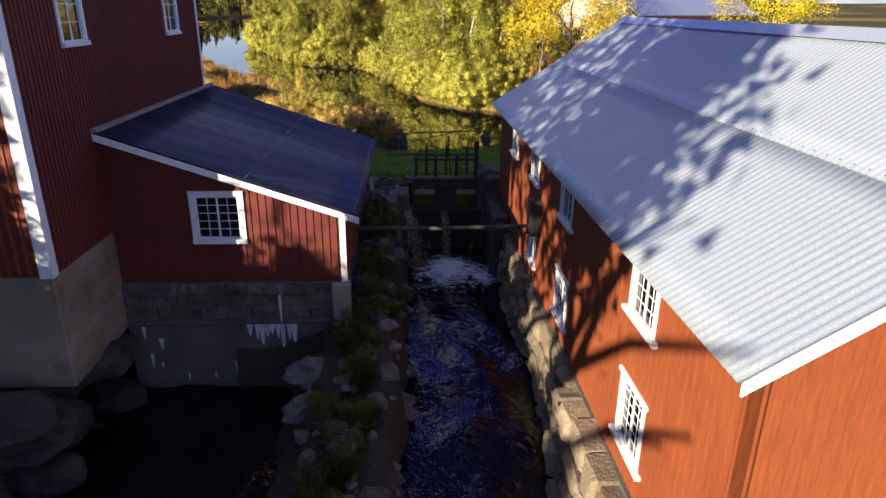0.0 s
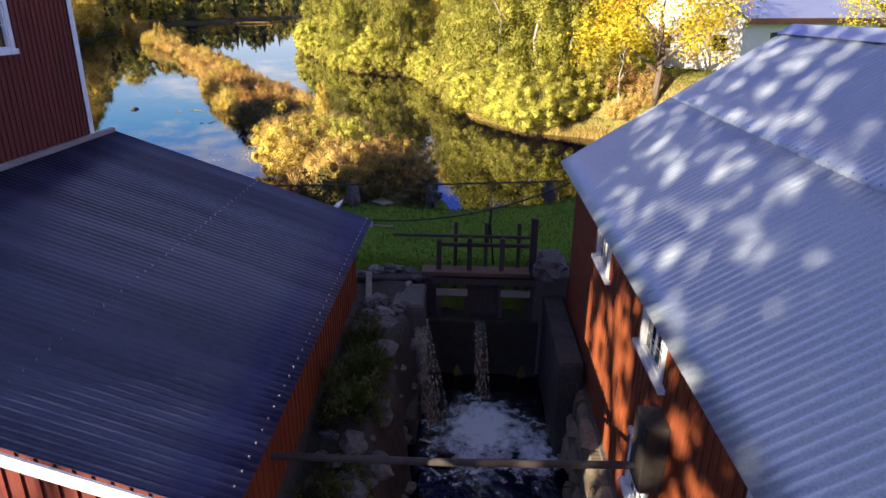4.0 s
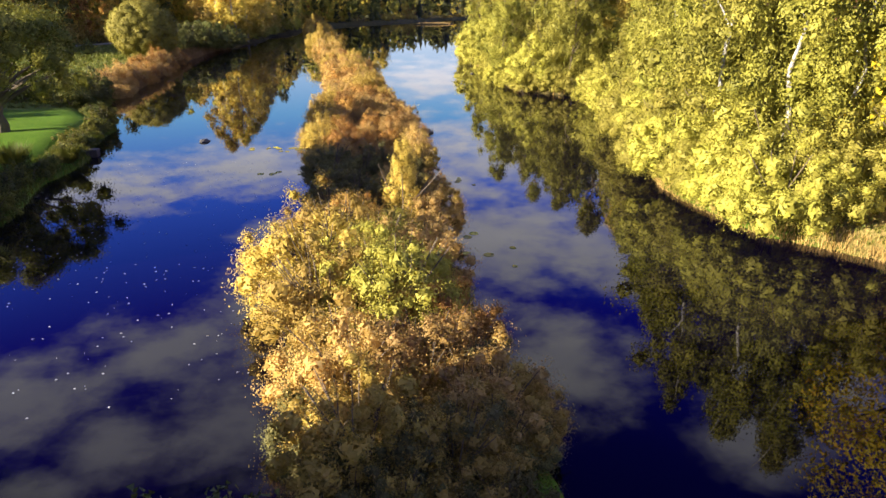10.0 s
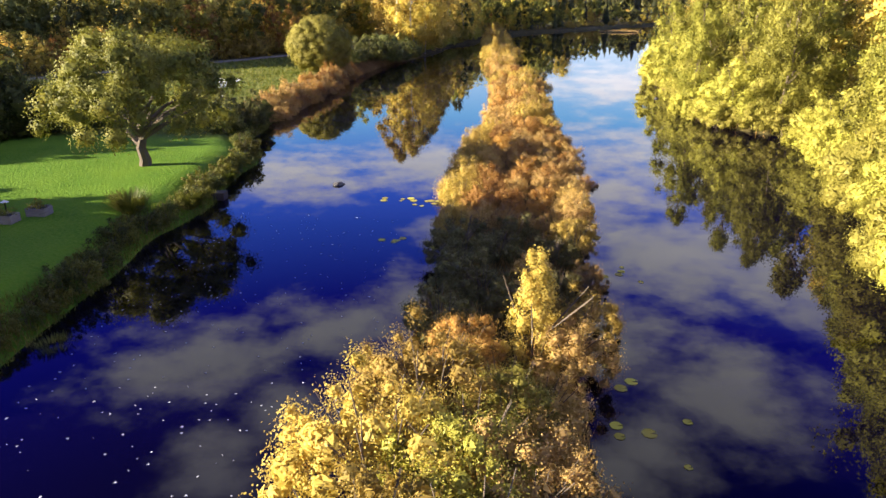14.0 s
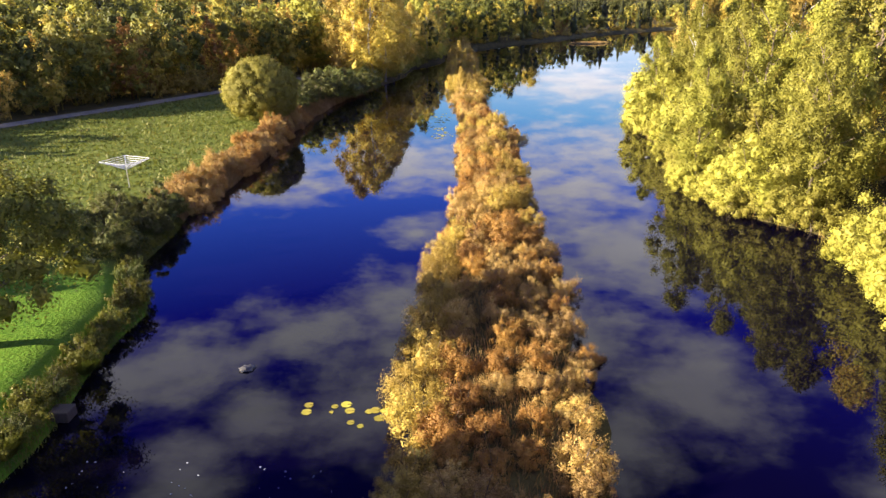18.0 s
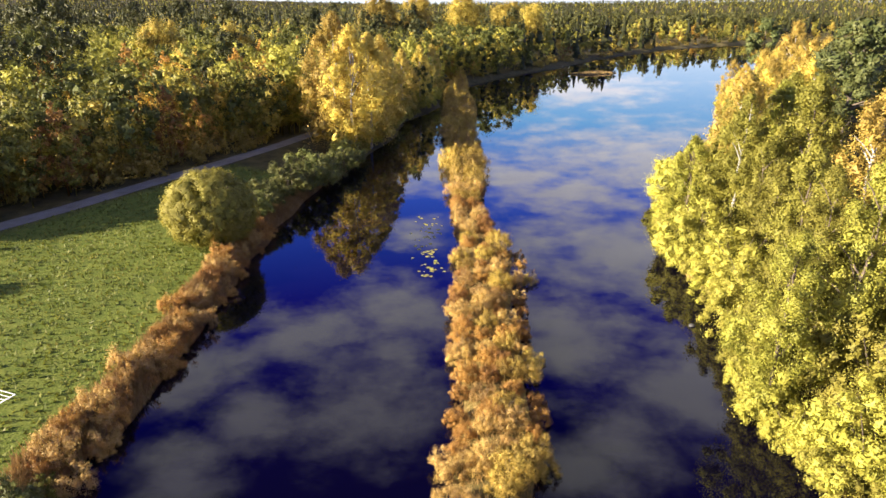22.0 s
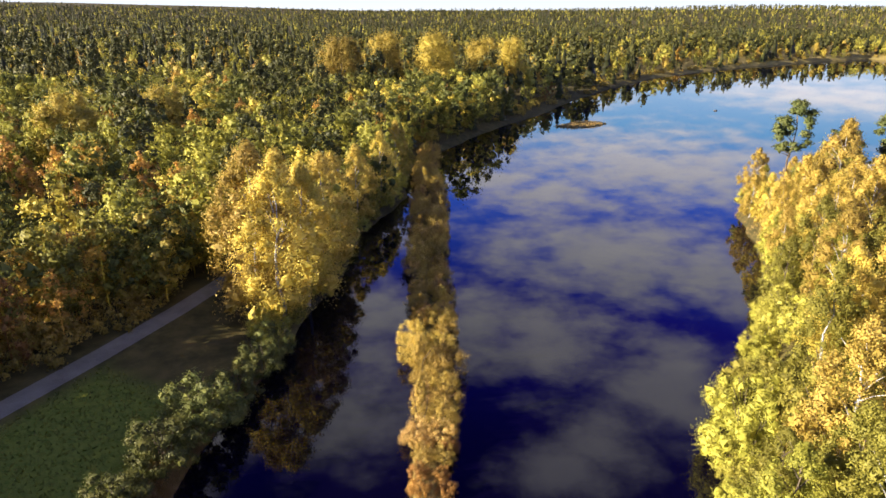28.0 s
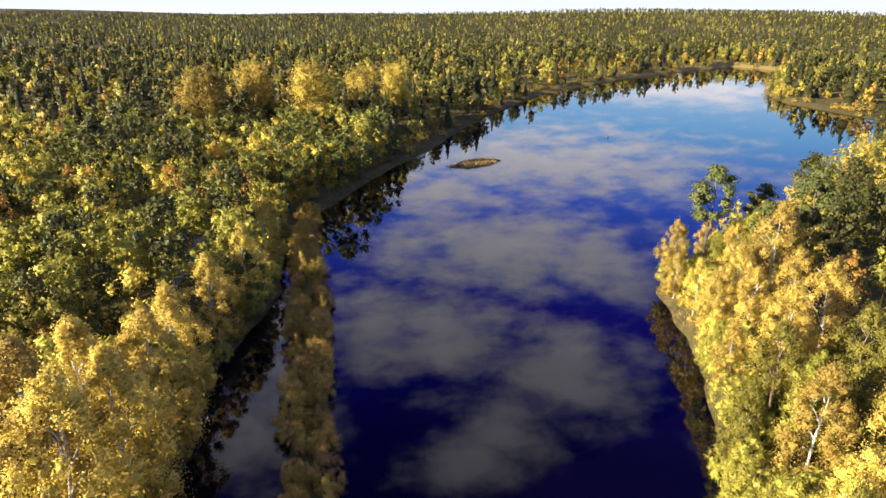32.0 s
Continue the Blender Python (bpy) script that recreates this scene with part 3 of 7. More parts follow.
gx = axis([(-3400, -600, 140), (-600, -160, 20), (-160, -45, 3.5), (-45, 62, 0.85), (62, 130, 2.2), (130, 460, 7), (460, 1000, 30), (1000, 3400, 140)])
gy = axis([(-1500, -60, 120), (-60, -6, 3), (-6, 76, 0.8), (76, 270, 2.0), (270, 430, 3), (430, 700, 6), (700, 1500, 40), (1500, 4300, 140)])
GX, GY = np.meshgrid(gx, gy)
GZ = height(GX, GY)
nx, ny = len(gx), len(gy)
i0 = (np.arange(ny - 1)[:, None] * nx + np.arange(nx - 1)[None, :]).ravel()

# the ground's cover: turf, meadow, wood floor, banks
M_GROUND, n, l, p = nodes_of("turf_and_soil")
geo = n.new("ShaderNodeTexCoord")
att = n.new("ShaderNodeAttribute"); att.attribute_name = "cover"
sep = n.new("ShaderNodeSeparateColor")
l.new(att.outputs["Color"], sep.inputs[0])
lawn = mixer(n, l, noise_of(n, l, 0.35, 6), (0.05, 0.14, 0.009), (0.10, 0.20, 0.015))
lawn = mixer(n, l, noise_of(n, l, 9.0, 5), lawn, (0.12, 0.20, 0.022))
meadow = mixer(n, l, noise_of(n, l, 0.9, 6, (1, 1.6, 1)), (0.05, 0.085, 0.01), (0.15, 0.165, 0.028))
meadow = mixer(n, l, noise_of(n, l, 6.0, 4), meadow, (0.13, 0.15, 0.03))
wood = mixer(n, l, noise_of(n, l, 0.5, 6), (0.05, 0.045, 0.018), (0.10, 0.08, 0.03))
dry = mixer(n, l, noise_of(n, l, 1.3, 6), (0.20, 0.15, 0.05), (0.34, 0.27, 0.09))
base = mixer(n, l, sep.outputs[0], wood, lawn)
base = mixer(n, l, sep.outputs[1], base, meadow)
base = mixer(n, l, sep.outputs[2], base, dry)
l.new(base, p.inputs["Base Color"])
p.inputs["Roughness"].default_value = 0.95
p.inputs["Specular IOR Level"].default_value = 0.08
bump_of(n, l, p, noise_of(n, l, 7.0, 6, lo=0.0, hi=1.0), 0.7, 0.12)

ground_mesh = raw_mesh("ground", np.stack([GX.ravel(), GY.ravel(), GZ.ravel()], 1), np.stack([i0, i0 + 1, i0 + nx + 1, i0 + nx], 1), M_GROUND, True)
D = shore(GX, GY)
MEADOW = [(0, 75), (-14, 74), (-40, 80), (-48, 90), (-31, 112), (-22, 131), (-12, 152), (-2, 147), (0, 120)]
FIELD = [(96, 372), (125, 300), (1, 240)]
m_lawn = (ease(77 - GY, 0, 5) * ease(GX, -30, -20) * (1 - ease(GX, 33, 38)) + ease(GX, 40, 46) * (1 - ease(GY, 42, 52))).clip(0, 1)
gu, gv = GX * math.cos(A) + GY * math.sin(A), GX * math.sin(A) - GY * math.cos(A)
m_lawn = m_lawn * (1 - ease(26.9 - gu, 0, 0.4) * ease(5 - gv, 0, 1))
m_lawn = m_lawn * np.maximum(ease(signed(GX, GY, STRIP), 0.8, 2.0), ease(33.5 - GY, 0, 1))
m_mead = (1 - ease(signed(GX, GY, MEADOW), -2, 1)) * (1 - m_lawn)
m_dry = np.clip((1 - ease(D, 0.5, 2.5)) * ease(GY, 84, 90) * (1 - ease(GY, 150, 170)) * (1 - ease(38 - GY, 0, 4) * (GX < 27)) * 0.9 + ease(GX, 32, 35) * (1 - ease(GX, 39, 47)) * (1 - ease(GY, 48, 60)), 0, 1)
m_dry = np.maximum(m_dry, ease(np.hypot(GX - 330, GY - 760), 420, 200) * 0.8 + 0.7 * ease(wave(GX, GY, 75, 3), 0.3, 0.9) * ease(GX, 200, 400))
cover = np.stack([m_lawn.ravel(), m_mead.ravel(), np.clip(m_dry, 0, 1).ravel(), np.ones(nx * ny)], 1).astype(np.float32)
ground_mesh.attributes.new("cover", "FLOAT_COLOR", "POINT").data.foreach_set("color", cover.ravel())
ground = tagged(new("ground", ground_mesh), "grassy lawn, meadow and autumn woodland floor round the mill pond", "ground", kind="structure")

# still water of the pond, and the stream below the dam
bm = bmesh.new()
bm.faces.new([bm.verts.new(q) for q in ((3.5, 27.6, 0), (40, 27.6, 0), (500, 240, 0), (500, 720, 0), (100, 720, 0), (-12, 250, 0), (-12, 60, 0))])
pond = tagged(mesh_ob("water", bm, M_WATER), "dark still mill pond mirroring blue sky and clouds", "water", kind="structure")

# ---- buildings ----
def corrugated(name, parent, u0, u1, top, low, material, pitch=0.15, amp=0.018, label=""):
    """Profiled sheets from the line top=(v, z) down to low=(v, z), the waves running down the slope."""
    n = int((u1 - u0) / pitch * 4)
    us = np.linspace(u0, u1, n + 1)
    w = amp * np.cos((us - u0) / pitch * math.tau)
    dv, dz = low[0] - top[0], low[1] - top[1]
    ln = math.hypot(dv, dz)
    nv, nz = -dz / ln * np.sign(dv), abs(dv) / ln
    rows_ = 7
    vs = []
    for k in range(rows_):
        f = k / (rows_ - 1)
        v, z = top[0] + dv * f + nv * w, top[1] + dz * f + nz * w
        vs.append(np.stack([us * UX.x + v * VX.x, us * UX.y + v * VX.y, z], 1))
    vs = np.concatenate(vs)
    under_side = vs - np.array([VX.x * nv, VX.y * nv, nz]) * 0.012
    c = n + 1
    i = (np.arange(rows_ - 1)[:, None] * c + np.arange(n)[None, :]).ravel()
    f1 = np.stack([i, i + 1, i + c + 1, i + c], 1)
    allv = np.concatenate([vs, under_side])
    o = len(vs)
    f2 = f1[:, ::-1] + o
    e = np.arange(n)
    last = (rows_ - 1) * c
    lip = np.concatenate([np.stack([e + last, e + last + 1, e + last + 1 + o, e + last + o], 1), np.stack([e + 1, e, e + o, e + 1 + o], 1)])
    r = np.arange(rows_ - 1) * c
    side = np.concatenate([np.stack([r + c, r, r + o, r + c + o], 1), np.stack([r + n, r + n + c, r + n + c + o, r + n + o], 1)])
    return under(new(name, raw_mesh(name, allv, np.concatenate([f1, f2, lip, side]), material, True)), parent, label)


def window(parent, put, a0, a1, z0, z1, cols, rows_, wings=False, deep=0.12, mat=M_WHITE, case=0.085):
    """A paned window. put(a, out, z): along the wall, out of it, up."""
    win = under(new("window"), parent)
    def bit(name, lo, hi, material, owner=win):
        return part(name, box(bmesh.new(), lo, hi, put, 0.006), material, owner)
    fr = 0.04
    c = case
    # casing boards round the opening
    bit("casing", (a0 - c, 0.0, z0 - c), (a0 + 0.005, 0.045, z1 + 0.004), mat); bit("casing", (a1 - 0.005, 0.0, z0 - c), (a1 + c, 0.045, z1 + 0.004), mat)
    ext = 0.16 if wings else 0.0
    bit("head_board", (a0 - c - ext * 0.5, 0.0, z1), (a1 + c + ext * 0.5, 0.06, z1 + c), mat)
    bit("window_sill", (a0 - c - ext, 0.0, z0 - c * 0.9), (a1 + c + ext, 0.10, z0 + 0.005), mat)
    frame_ = bmesh.new()
    for lo, hi in (((a0, z0), (a0 + fr, z1)), ((a1 - fr, z0), (a1, z1)), ((a0 + fr, z0), (a1 - fr, z0 + fr)), ((a0 + fr, z1 - fr), (a1 - fr, z1))):
        box(frame_, (lo[0], -deep, lo[1]), (hi[0], 0.02, hi[1]), put)
    mid = (a0 + a1) / 2
    box(frame_, (mid - 0.024, -0.06, z0 + fr), (mid + 0.024, -0.015, z1 - fr), put)
    part("window_frame", frame_, mat, win)
    x0, x1, y0, y1 = a0 + fr, a1 - fr, z0 + fr, z1 - fr
    for k in range(1, cols):
        x = x0 + (x1 - x0) * k / cols
        if abs(x - mid) > 0.06:
            bit("glazing_bar", (x - 0.010, -0.05, y0), (x + 0.010, -0.027, y1), mat)
    for k in range(1, rows_):
        z = y0 + (y1 - y0) * k / rows_
        bit("glazing_bar", (x0, -0.048, z - 0.010), (x1, -0.028, z + 0.010), mat)
    bit("pane", (x0, -0.045, y0), (x1, -0.035, y1), M_GLASS)
    return win


def battens(parent, put, a0, a1, zlow, ztop, step, holes, material, width=0.05, out=0.025, name="batten", phase=0.5):
    """Upright cover strips, each one a part; ztop may slope."""
    k = 0
    a = a0 + step * phase
    while a < a1 - 0.02:
        cuts = [(zlow, ztop(a))]
        for h in holes:
            if h[0] - 0.13 - width < a < h[1] + 0.13:
                nxt = []
                for lo, hi in cuts:
                    if h[2] - 0.12 > lo:
                        nxt.append((lo, min(hi, h[2] - 0.12)))
                    if h[3] + 0.12 < hi:
                        nxt.append((max(lo, h[3] + 0.12), hi))
                cuts = nxt
        for lo, hi in cuts:
            if hi - lo > 0.08:
                part(name, box(bmesh.new(), (a, -0.005, lo), (a + width, out, hi), put), material, parent)
        a += step


def skin(bm, a0, a1, z0, ztop, holes, put, thick):
    """Wall of cells with openings and a level top."""
    return wall_cells(bm, a0, a1, z0, ztop, holes, put, thick)


# the red mill with the galvanised roof
MU0, MU1, MV0, MV1, MRIDGE = 5.85, 25.7, 3.8, 13.1, 8.46
mill = thing("mill_building", W(15.8, 8.4, 0.2), "long red wooden mill on a stone footing, galvanised roof, white windows", "building")
put_ml = lambda a, o, z: W(a, MV0 - o, z)
put_mg = lambda a, o, z: W(MU0 - o, a, z)
upper = [(u - 0.5, u + 0.5, 3.22, 4.25) for u in (9.17, 14.47, 18.37, 22.03)]
lower = [(8.6, 9.6, 0.78, 2.0), (13.85, 14.85, 0.68, 1.84), (17.75, 18.65, 0.74, 1.72)]
M_EAVE = 4.66
part("wall", skin(bmesh.new(), MU0, MU1, 0.15, M_EAVE - 0.06, upper + lower, put_ml, 0.18), M_RED, mill)
rise = 0.645
gable = [(MV0, 0.15), (MV1, 0.15), (MV1, M_EAVE - 0.1), (MRIDGE, M_EAVE - 0.1 + (MRIDGE - MV0) * rise), (MV0, M_EAVE - 0.1)]
part("gable_wall", prism(bmesh.new(), gable, MU0, MU0 + 0.18, W, 0), M_RED, mill)
part("gable_wall", prism(bmesh.new(), gable, MU1 - 0.18, MU1, W, 0), M_RED, mill)
part("wall", box(bmesh.new(), (MU0, MV1 - 0.18, 0.15), (MU1, MV1, M_EAVE), W), M_RED, mill)
R_TOP = (MRIDGE, 7.69)
corrugated("roof_sheet", mill, 5.49, 26.02, R_TOP, (MRIDGE - 2.56, 7.69 - 2.56 * rise), M_STEEL, amp=0.013)
corrugated("roof_sheet", mill, 5.49, 26.02, (MRIDGE - 2.52, 7.686 - 2.52 * rise), (3.38, 4.41), M_STEEL, amp=0.013)
for k in range(68):                                  # nails along the lap
    part("nail", tube(bmesh.new(), [W(5.7 + k * 0.3, MRIDGE - 2.5, 7.69 - 2.5 * rise + 0.015), W(5.7 + k * 0.3, MRIDGE - 2.5, 7.69 - 2.5 * rise + 0.026)], 0.011, sides=5), M_IRON, mill)
corrugated("roof_sheet", mill, 5.49, 26.0, R_TOP, (13.5, 4.41), M_STEEL, pitch=0.3, amp=0.014)
bm = bmesh.new()
prism(bm, [(MRIDGE - 0.34, 7.52), (MRIDGE, 7.74), (MRIDGE + 0.34, 7.52), (MRIDGE, 7.70)], 5.45, 26.05, W, 0)
part("ridge_cap", bm, M_STEEL, mill)
# verge boards under the roof's ends
for uu in (5.54, 25.93):
    for s in (-1, 1):
        q = bmesh.new()
        prism(q, [(MRIDGE, 7.62), (MRIDGE + s * 5.0, 7.62 - 5.0 * rise), (MRIDGE + s * 5.0, 7.44 - 5.0 * rise), (MRIDGE, 7.44)], uu, uu + 0.03, W, 0)
        part("verge_board", q, M_WHITE, mill)
for hole in upper:
    window(mill, put_ml, *hole, 4, 4, wings=True)
for hole in lower:
    window(mill, put_ml, *hole, 4, 6, wings=True)
battens(mill, put_ml, MU0, MU1, 0.15, lambda a: M_EAVE - 0.08, 0.205, upper + lower, M_RED, width=0.045, out=0.012)
battens(mill, put_mg, MV0, MRIDGE + 1.5, 0.15, lambda a: M_EAVE + (min(a, 2 * MRIDGE - a) - MV0) * rise - 0.14, 0.205, [], M_RED, width=0.045, out=0.008)
block("sluice_hood", (17.2, 3.48, 1.85), (17.75, 3.8, 2.9), M_WOODDARK, mill, label="dark tarred plank box on the wall")
part("water_pipe", tube(bmesh.new(), [W(11.6, 3.8, 0.05), W(11.6, 3.2, 0.02)], 0.05), M_IRON, mill)

# stone footing of the mill, course by course
footing = thing("stone_footing", W(15, 3.7, -4), "rough brown field-stone footing under the mill wall", "foundation", kind="structure")
bm = bmesh.new()
box(bm, (MU0 - 0.2, 3.72, -2.8), (27.5, 4.5, 0.16), W)
part("core", bm, M_CONCRETE, footing)
rs = random.Random(5)


def slab(bm_, u, ll, v, z, hh, r_):
    """One rough walling stone with broken edges."""
    j = lambda k: r_.uniform(-k, k)
    c = [(u + 0.02 + j(0.05), z + 0.015 + j(0.05)), (u + ll - 0.02 + j(0.05), z + 0.015 + j(0.05)), (u + ll - 0.02 + j(0.07), z + hh - 0.015 + j(0.06)), (u + ll * 0.5 + j(0.1), z + hh + j(0.06)), (u + 0.02 + j(0.07), z + hh - 0.015 + j(0.06))]
    back = [bm_.verts.new(W(a, 4.0, b)) for a, b in c]
    mid = [bm_.verts.new(W(a, v + 0.10 + j(0.03), b)) for a, b in c]
    ca, cb = u + ll / 2, z + hh / 2
    face = [bm_.verts.new(W(ca + (a - ca) * 0.72 + j(0.03), v + j(0.05), cb + (b - cb) * 0.68 + j(0.03))) for a, b in c]
    for x_, y_ in ((back, mid), (mid, face)):
        for k in range(5):
            bm_.faces.new((x_[k], x_[(k + 1) % 5], y_[(k + 1) % 5], y_[k]))
    bm_.faces.new(face)


z = -2.2
while z < -0.1:
    hh = rs.uniform(0.45, 0.65)
    u = 3.5 + rs.uniform(0, 0.5)
    while u < 26.2:
        ll = rs.uniform(0.5, 1.15)
        q = bmesh.new()
        slab(q, u, ll, 3.62 - rs.uniform(0.0, 0.16) + 0.12 * (z + 0.2) - (0.3 if u < 12 else 0.0), z, hh, rs)
        part("stone", q, M_STONEBROWN, footing)
        u += ll
    z += hh

# the lean-to with the dark roof
SU0, SU1, SV0, SV1 = 15.35, 24.55, -7.25, -1.6
shed = thing("lean_to", W(20, -4.4, 1.35), "red board-and-batten lean-to with a dark profiled sheet roof", "building")
sl = (5.21 - 3.17) / (7.2 - 1.22)
put_sg = lambda a, o, z: W(SU0 - o, a, z)
put_sr = lambda a, o, z: W(a, SV1 + o, z)
sh = [(-5.2, -4.14, 2.53, 3.63)]
s_top = lambda v: 3.17 - 0.06 + (-1.22 - v) * sl
# gable wall in the red that is darkened for shade
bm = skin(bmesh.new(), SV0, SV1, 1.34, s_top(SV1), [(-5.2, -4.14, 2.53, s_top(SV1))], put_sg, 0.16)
part("wall", bm, M_SHADERED, shed)
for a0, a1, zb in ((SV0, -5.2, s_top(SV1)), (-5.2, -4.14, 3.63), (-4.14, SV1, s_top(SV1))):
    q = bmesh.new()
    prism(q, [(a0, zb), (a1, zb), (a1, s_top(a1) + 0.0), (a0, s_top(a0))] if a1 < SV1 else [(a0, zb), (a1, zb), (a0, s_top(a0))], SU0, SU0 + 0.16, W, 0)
    part("wall", q, M_SHADERED, shed)
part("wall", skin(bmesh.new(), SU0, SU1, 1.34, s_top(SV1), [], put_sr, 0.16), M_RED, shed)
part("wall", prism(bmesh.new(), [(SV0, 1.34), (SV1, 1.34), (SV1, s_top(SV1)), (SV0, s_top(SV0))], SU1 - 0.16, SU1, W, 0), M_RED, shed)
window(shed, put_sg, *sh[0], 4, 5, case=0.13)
battens(shed, put_sg, SV0, SV1 - 0.1, 1.34, lambda a: s_top(a) - 0.02, 0.19, sh, M_SHADERED)
battens(shed, put_sr, SU0 + 0.12, SU1, 1.34, lambda a: s_top(SV1) - 0.02, 0.21, [], M_RED)
corrugated("roof_sheet", shed, 15.1, 24.75, (-7.22, 5.22), (-1.2, 3.17), M_DARKSHEET, pitch=0.13, amp=0.022)
q = bmesh.new()
prism(q, [(-7.22, 5.19), (-1.2, 3.14), (-1.2, 2.98), (-7.22, 5.03)], 15.06, 15.095, W, 0)
part("verge_board", q, M_WHITE, shed)
q = bmesh.new()
prism(q, [(-7.22, 5.19), (-1.2, 3.14), (-1.2, 2.98), (-7.22, 5.03)], 24.77, 24.80, W, 0)
part("verge_board", q, M_WHITE, shed)
block("corner_board", (SU0 - 0.035, SV1 - 0.12, 1.32), (SU0 - 0.005, SV1 + 0.04, 3.05), M_WHITE, shed)
block("flashing", (15.1, -7.25, 5.2), (24.7, -7.12, 5.30), M_WOODGREY, shed)
# screw heads along the sheets' lower lap and eave
for i in range(40):
    for vv in (-1.32, -3.9):
        part("screw", tube(bmesh.new(), [W(15.25 + i * 0.242, vv, 5.21 + (vv + 7.2) * -sl + 0.0), W(15.25 + i * 0.242, vv, 5.21 + (vv + 7.2) * -sl + 0.035)], 0.012, sides=5), M_ALU, shed)

concrete = thing("concrete_footing", W(15.3, -4.4, -4), "stained old concrete footing wall with white lime runs", "foundation", kind="structure")
block("wall", (15.3, -7.3, -2.8), (16.0, -1.55, 1.34), M_CONCRETE, concrete, bevel=0.03)
block("wall", (16.0, -2.2, -2.8), (24.6, -1.62, 1.33), M_CONCRETE, concrete, bevel=0.03)
rs = random.Random(8)
M_LIME = surface("lime_run", (0.48, 0.49, 0.50), (0.62, 0.62, 0.62), 0.8, big=4, small=20)
M_COURSE = surface("stained_footing_stone", (0.07, 0.062, 0.05), (0.20, 0.175, 0.135), 0.9, big=1.6, small=7, bump=0.6, depth=0.04, third=(0.05, 0.045, 0.04), spread=0.3)
z = 0.34
for hh in (0.36, 0.30, 0.33):                        # split-stone courses under the sill
    v = -7.28
    while v < -1.75:
        ll = min(rs.uniform(0.55, 1.5), -1.6 - v)
        q = box(bmesh.new(), (15.22 + rs.uniform(0, 0.05), v + 0.012, z + 0.012), (15.4, v + ll - 0.012, z + hh - 0.01), W, 0.035)
        for c_ in q.verts:
            c_.co += Vector((rs.uniform(-0.02, 0.02), rs.uniform(-0.02, 0.02), rs.uniform(-0.018, 0.018)))
        part("stone", q, M_COURSE, concrete)
        v += ll
    z += hh
block("ledge", (15.2, -7.2, 0.18), (15.32, -2.1, 0.30), M_CONCRETE, concrete, bevel=0.03)
block("end_pier", (15.16, -1.98, -0.6), (15.5, -1.5, 1.32), M_PALECONC, concrete, bevel=0.04)


def lime_run(v, z_, w, h, u=15.29):
    """One ragged white run down the wall."""
    q = bmesh.new()
    prism(q, [(v - w, z_), (v - 0.3 * w, z_ + 0.3 * w), (v + w, z_), (v + 0.7 * w, z_ - 0.45 * h), (v + 0.25 * w, z_ - h), (v - 0.2 * w, z_ - 0.9 * h), (v - 0.6 * w, z_ - 0.5 * h)], u, 15.305, W, 0)
    part("lime_run", q, M_LIME, concrete)


for v, z_, w, h in ((-6.9, 0.1, 0.05, 0.35), (-6.5, -0.25, 0.07, 0.3), (-6.8, -0.7, 0.05, 0.4), (-6.55, -0.95, 0.03, 0.15), (-4.6, -0.95, 0.06, 0.5), (-5.2, -1.3, 0.03, 0.15), (-5.9, -1.3, 0.03, 0.2), (-3.8, -1.3, 0.04, 0.2)):
    lime_run(v, z_, w, h)
for k in range(9):                                   # the comb of runs below the ledge
    lime_run(-4.15 + 0.14 * k + rs.uniform(-0.03, 0.03), 0.17, rs.uniform(0.06, 0.1), (0.35, 0.5, 0.65, 0.4, 0.3, 0.45, 1.25, 0.5, 0.7)[k])
lime_run(-3.32, 1.0, 0.04, 0.85, 15.2)

# the tall red house the lean-to stands against
TU0, TU1, TV0, TV1 = 12.45, 24.0, -17.0, -7.25
tower = thing("mill_house", W(18, -12, 2.8), "tall red panelled mill house, shade put into its colour, with white corner boards", "building")
put_tr = lambda a, o, z: W(a, TV1 + o, z)
put_tg = lambda a, o, z: W(TU0 - o, a, z)
th = [(14.62, 15.6, 7.2, 8.75), (20.9, 21.9, 7.2, 8.75)]
# house walls take the darker red: their shade is in the colour
part("wall", skin(bmesh.new(), TU0, TU1, 2.75, 10.0, th, put_tr, 0.2), M_SHADERED, tower)
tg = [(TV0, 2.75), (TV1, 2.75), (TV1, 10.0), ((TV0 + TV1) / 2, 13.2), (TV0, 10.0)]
part("gable_wall", prism(bmesh.new(), tg, TU0, TU0 + 0.2, W, 0), M_SHADERED, tower)
part("gable_wall", prism(bmesh.new(), tg, TU1 - 0.2, TU1, W, 0), M_SHADERED, tower)
part("wall", box(bmesh.new(), (TU0, TV0, 2.75), (TU1, TV0 + 0.2, 10.0), W), M_SHADERED, tower)
for s in (-1, 1):
    q = bmesh.new()
    c = (TV0 + TV1) / 2
    prism(q, [(c, 13.32), (c + s * 5.3, 13.32 - 5.3 * 0.656), (c + s * 5.3, 13.2 - 5.3 * 0.656), (c, 13.2)], TU0 - 0.4, TU1 + 0.4, W, 0)
    part("roof_slope", q, M_TILE, tower)
for hole in th:
    window(tower, put_tr, *hole, 2, 4, case=0.1)
battens(tower, put_tr, TU0 + 0.25, TU1 - 0.15, 2.75, lambda a: 9.98, 0.15, th, M_SHADERED, width=0.05, out=0.022)
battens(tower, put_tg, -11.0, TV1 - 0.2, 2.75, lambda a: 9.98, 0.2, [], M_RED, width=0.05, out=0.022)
block("corner_board", (TU0 - 0.04, TV1 - 0.24, 2.72), (TU0 - 0.002, TV1 + 0.03, 10.0), M_WHITE, tower)
block("corner_board", (TU0 - 0.04, TV1 + 0.004, 2.72), (TU0 + 0.2, TV1 + 0.034, 10.0), M_WHITE, tower)
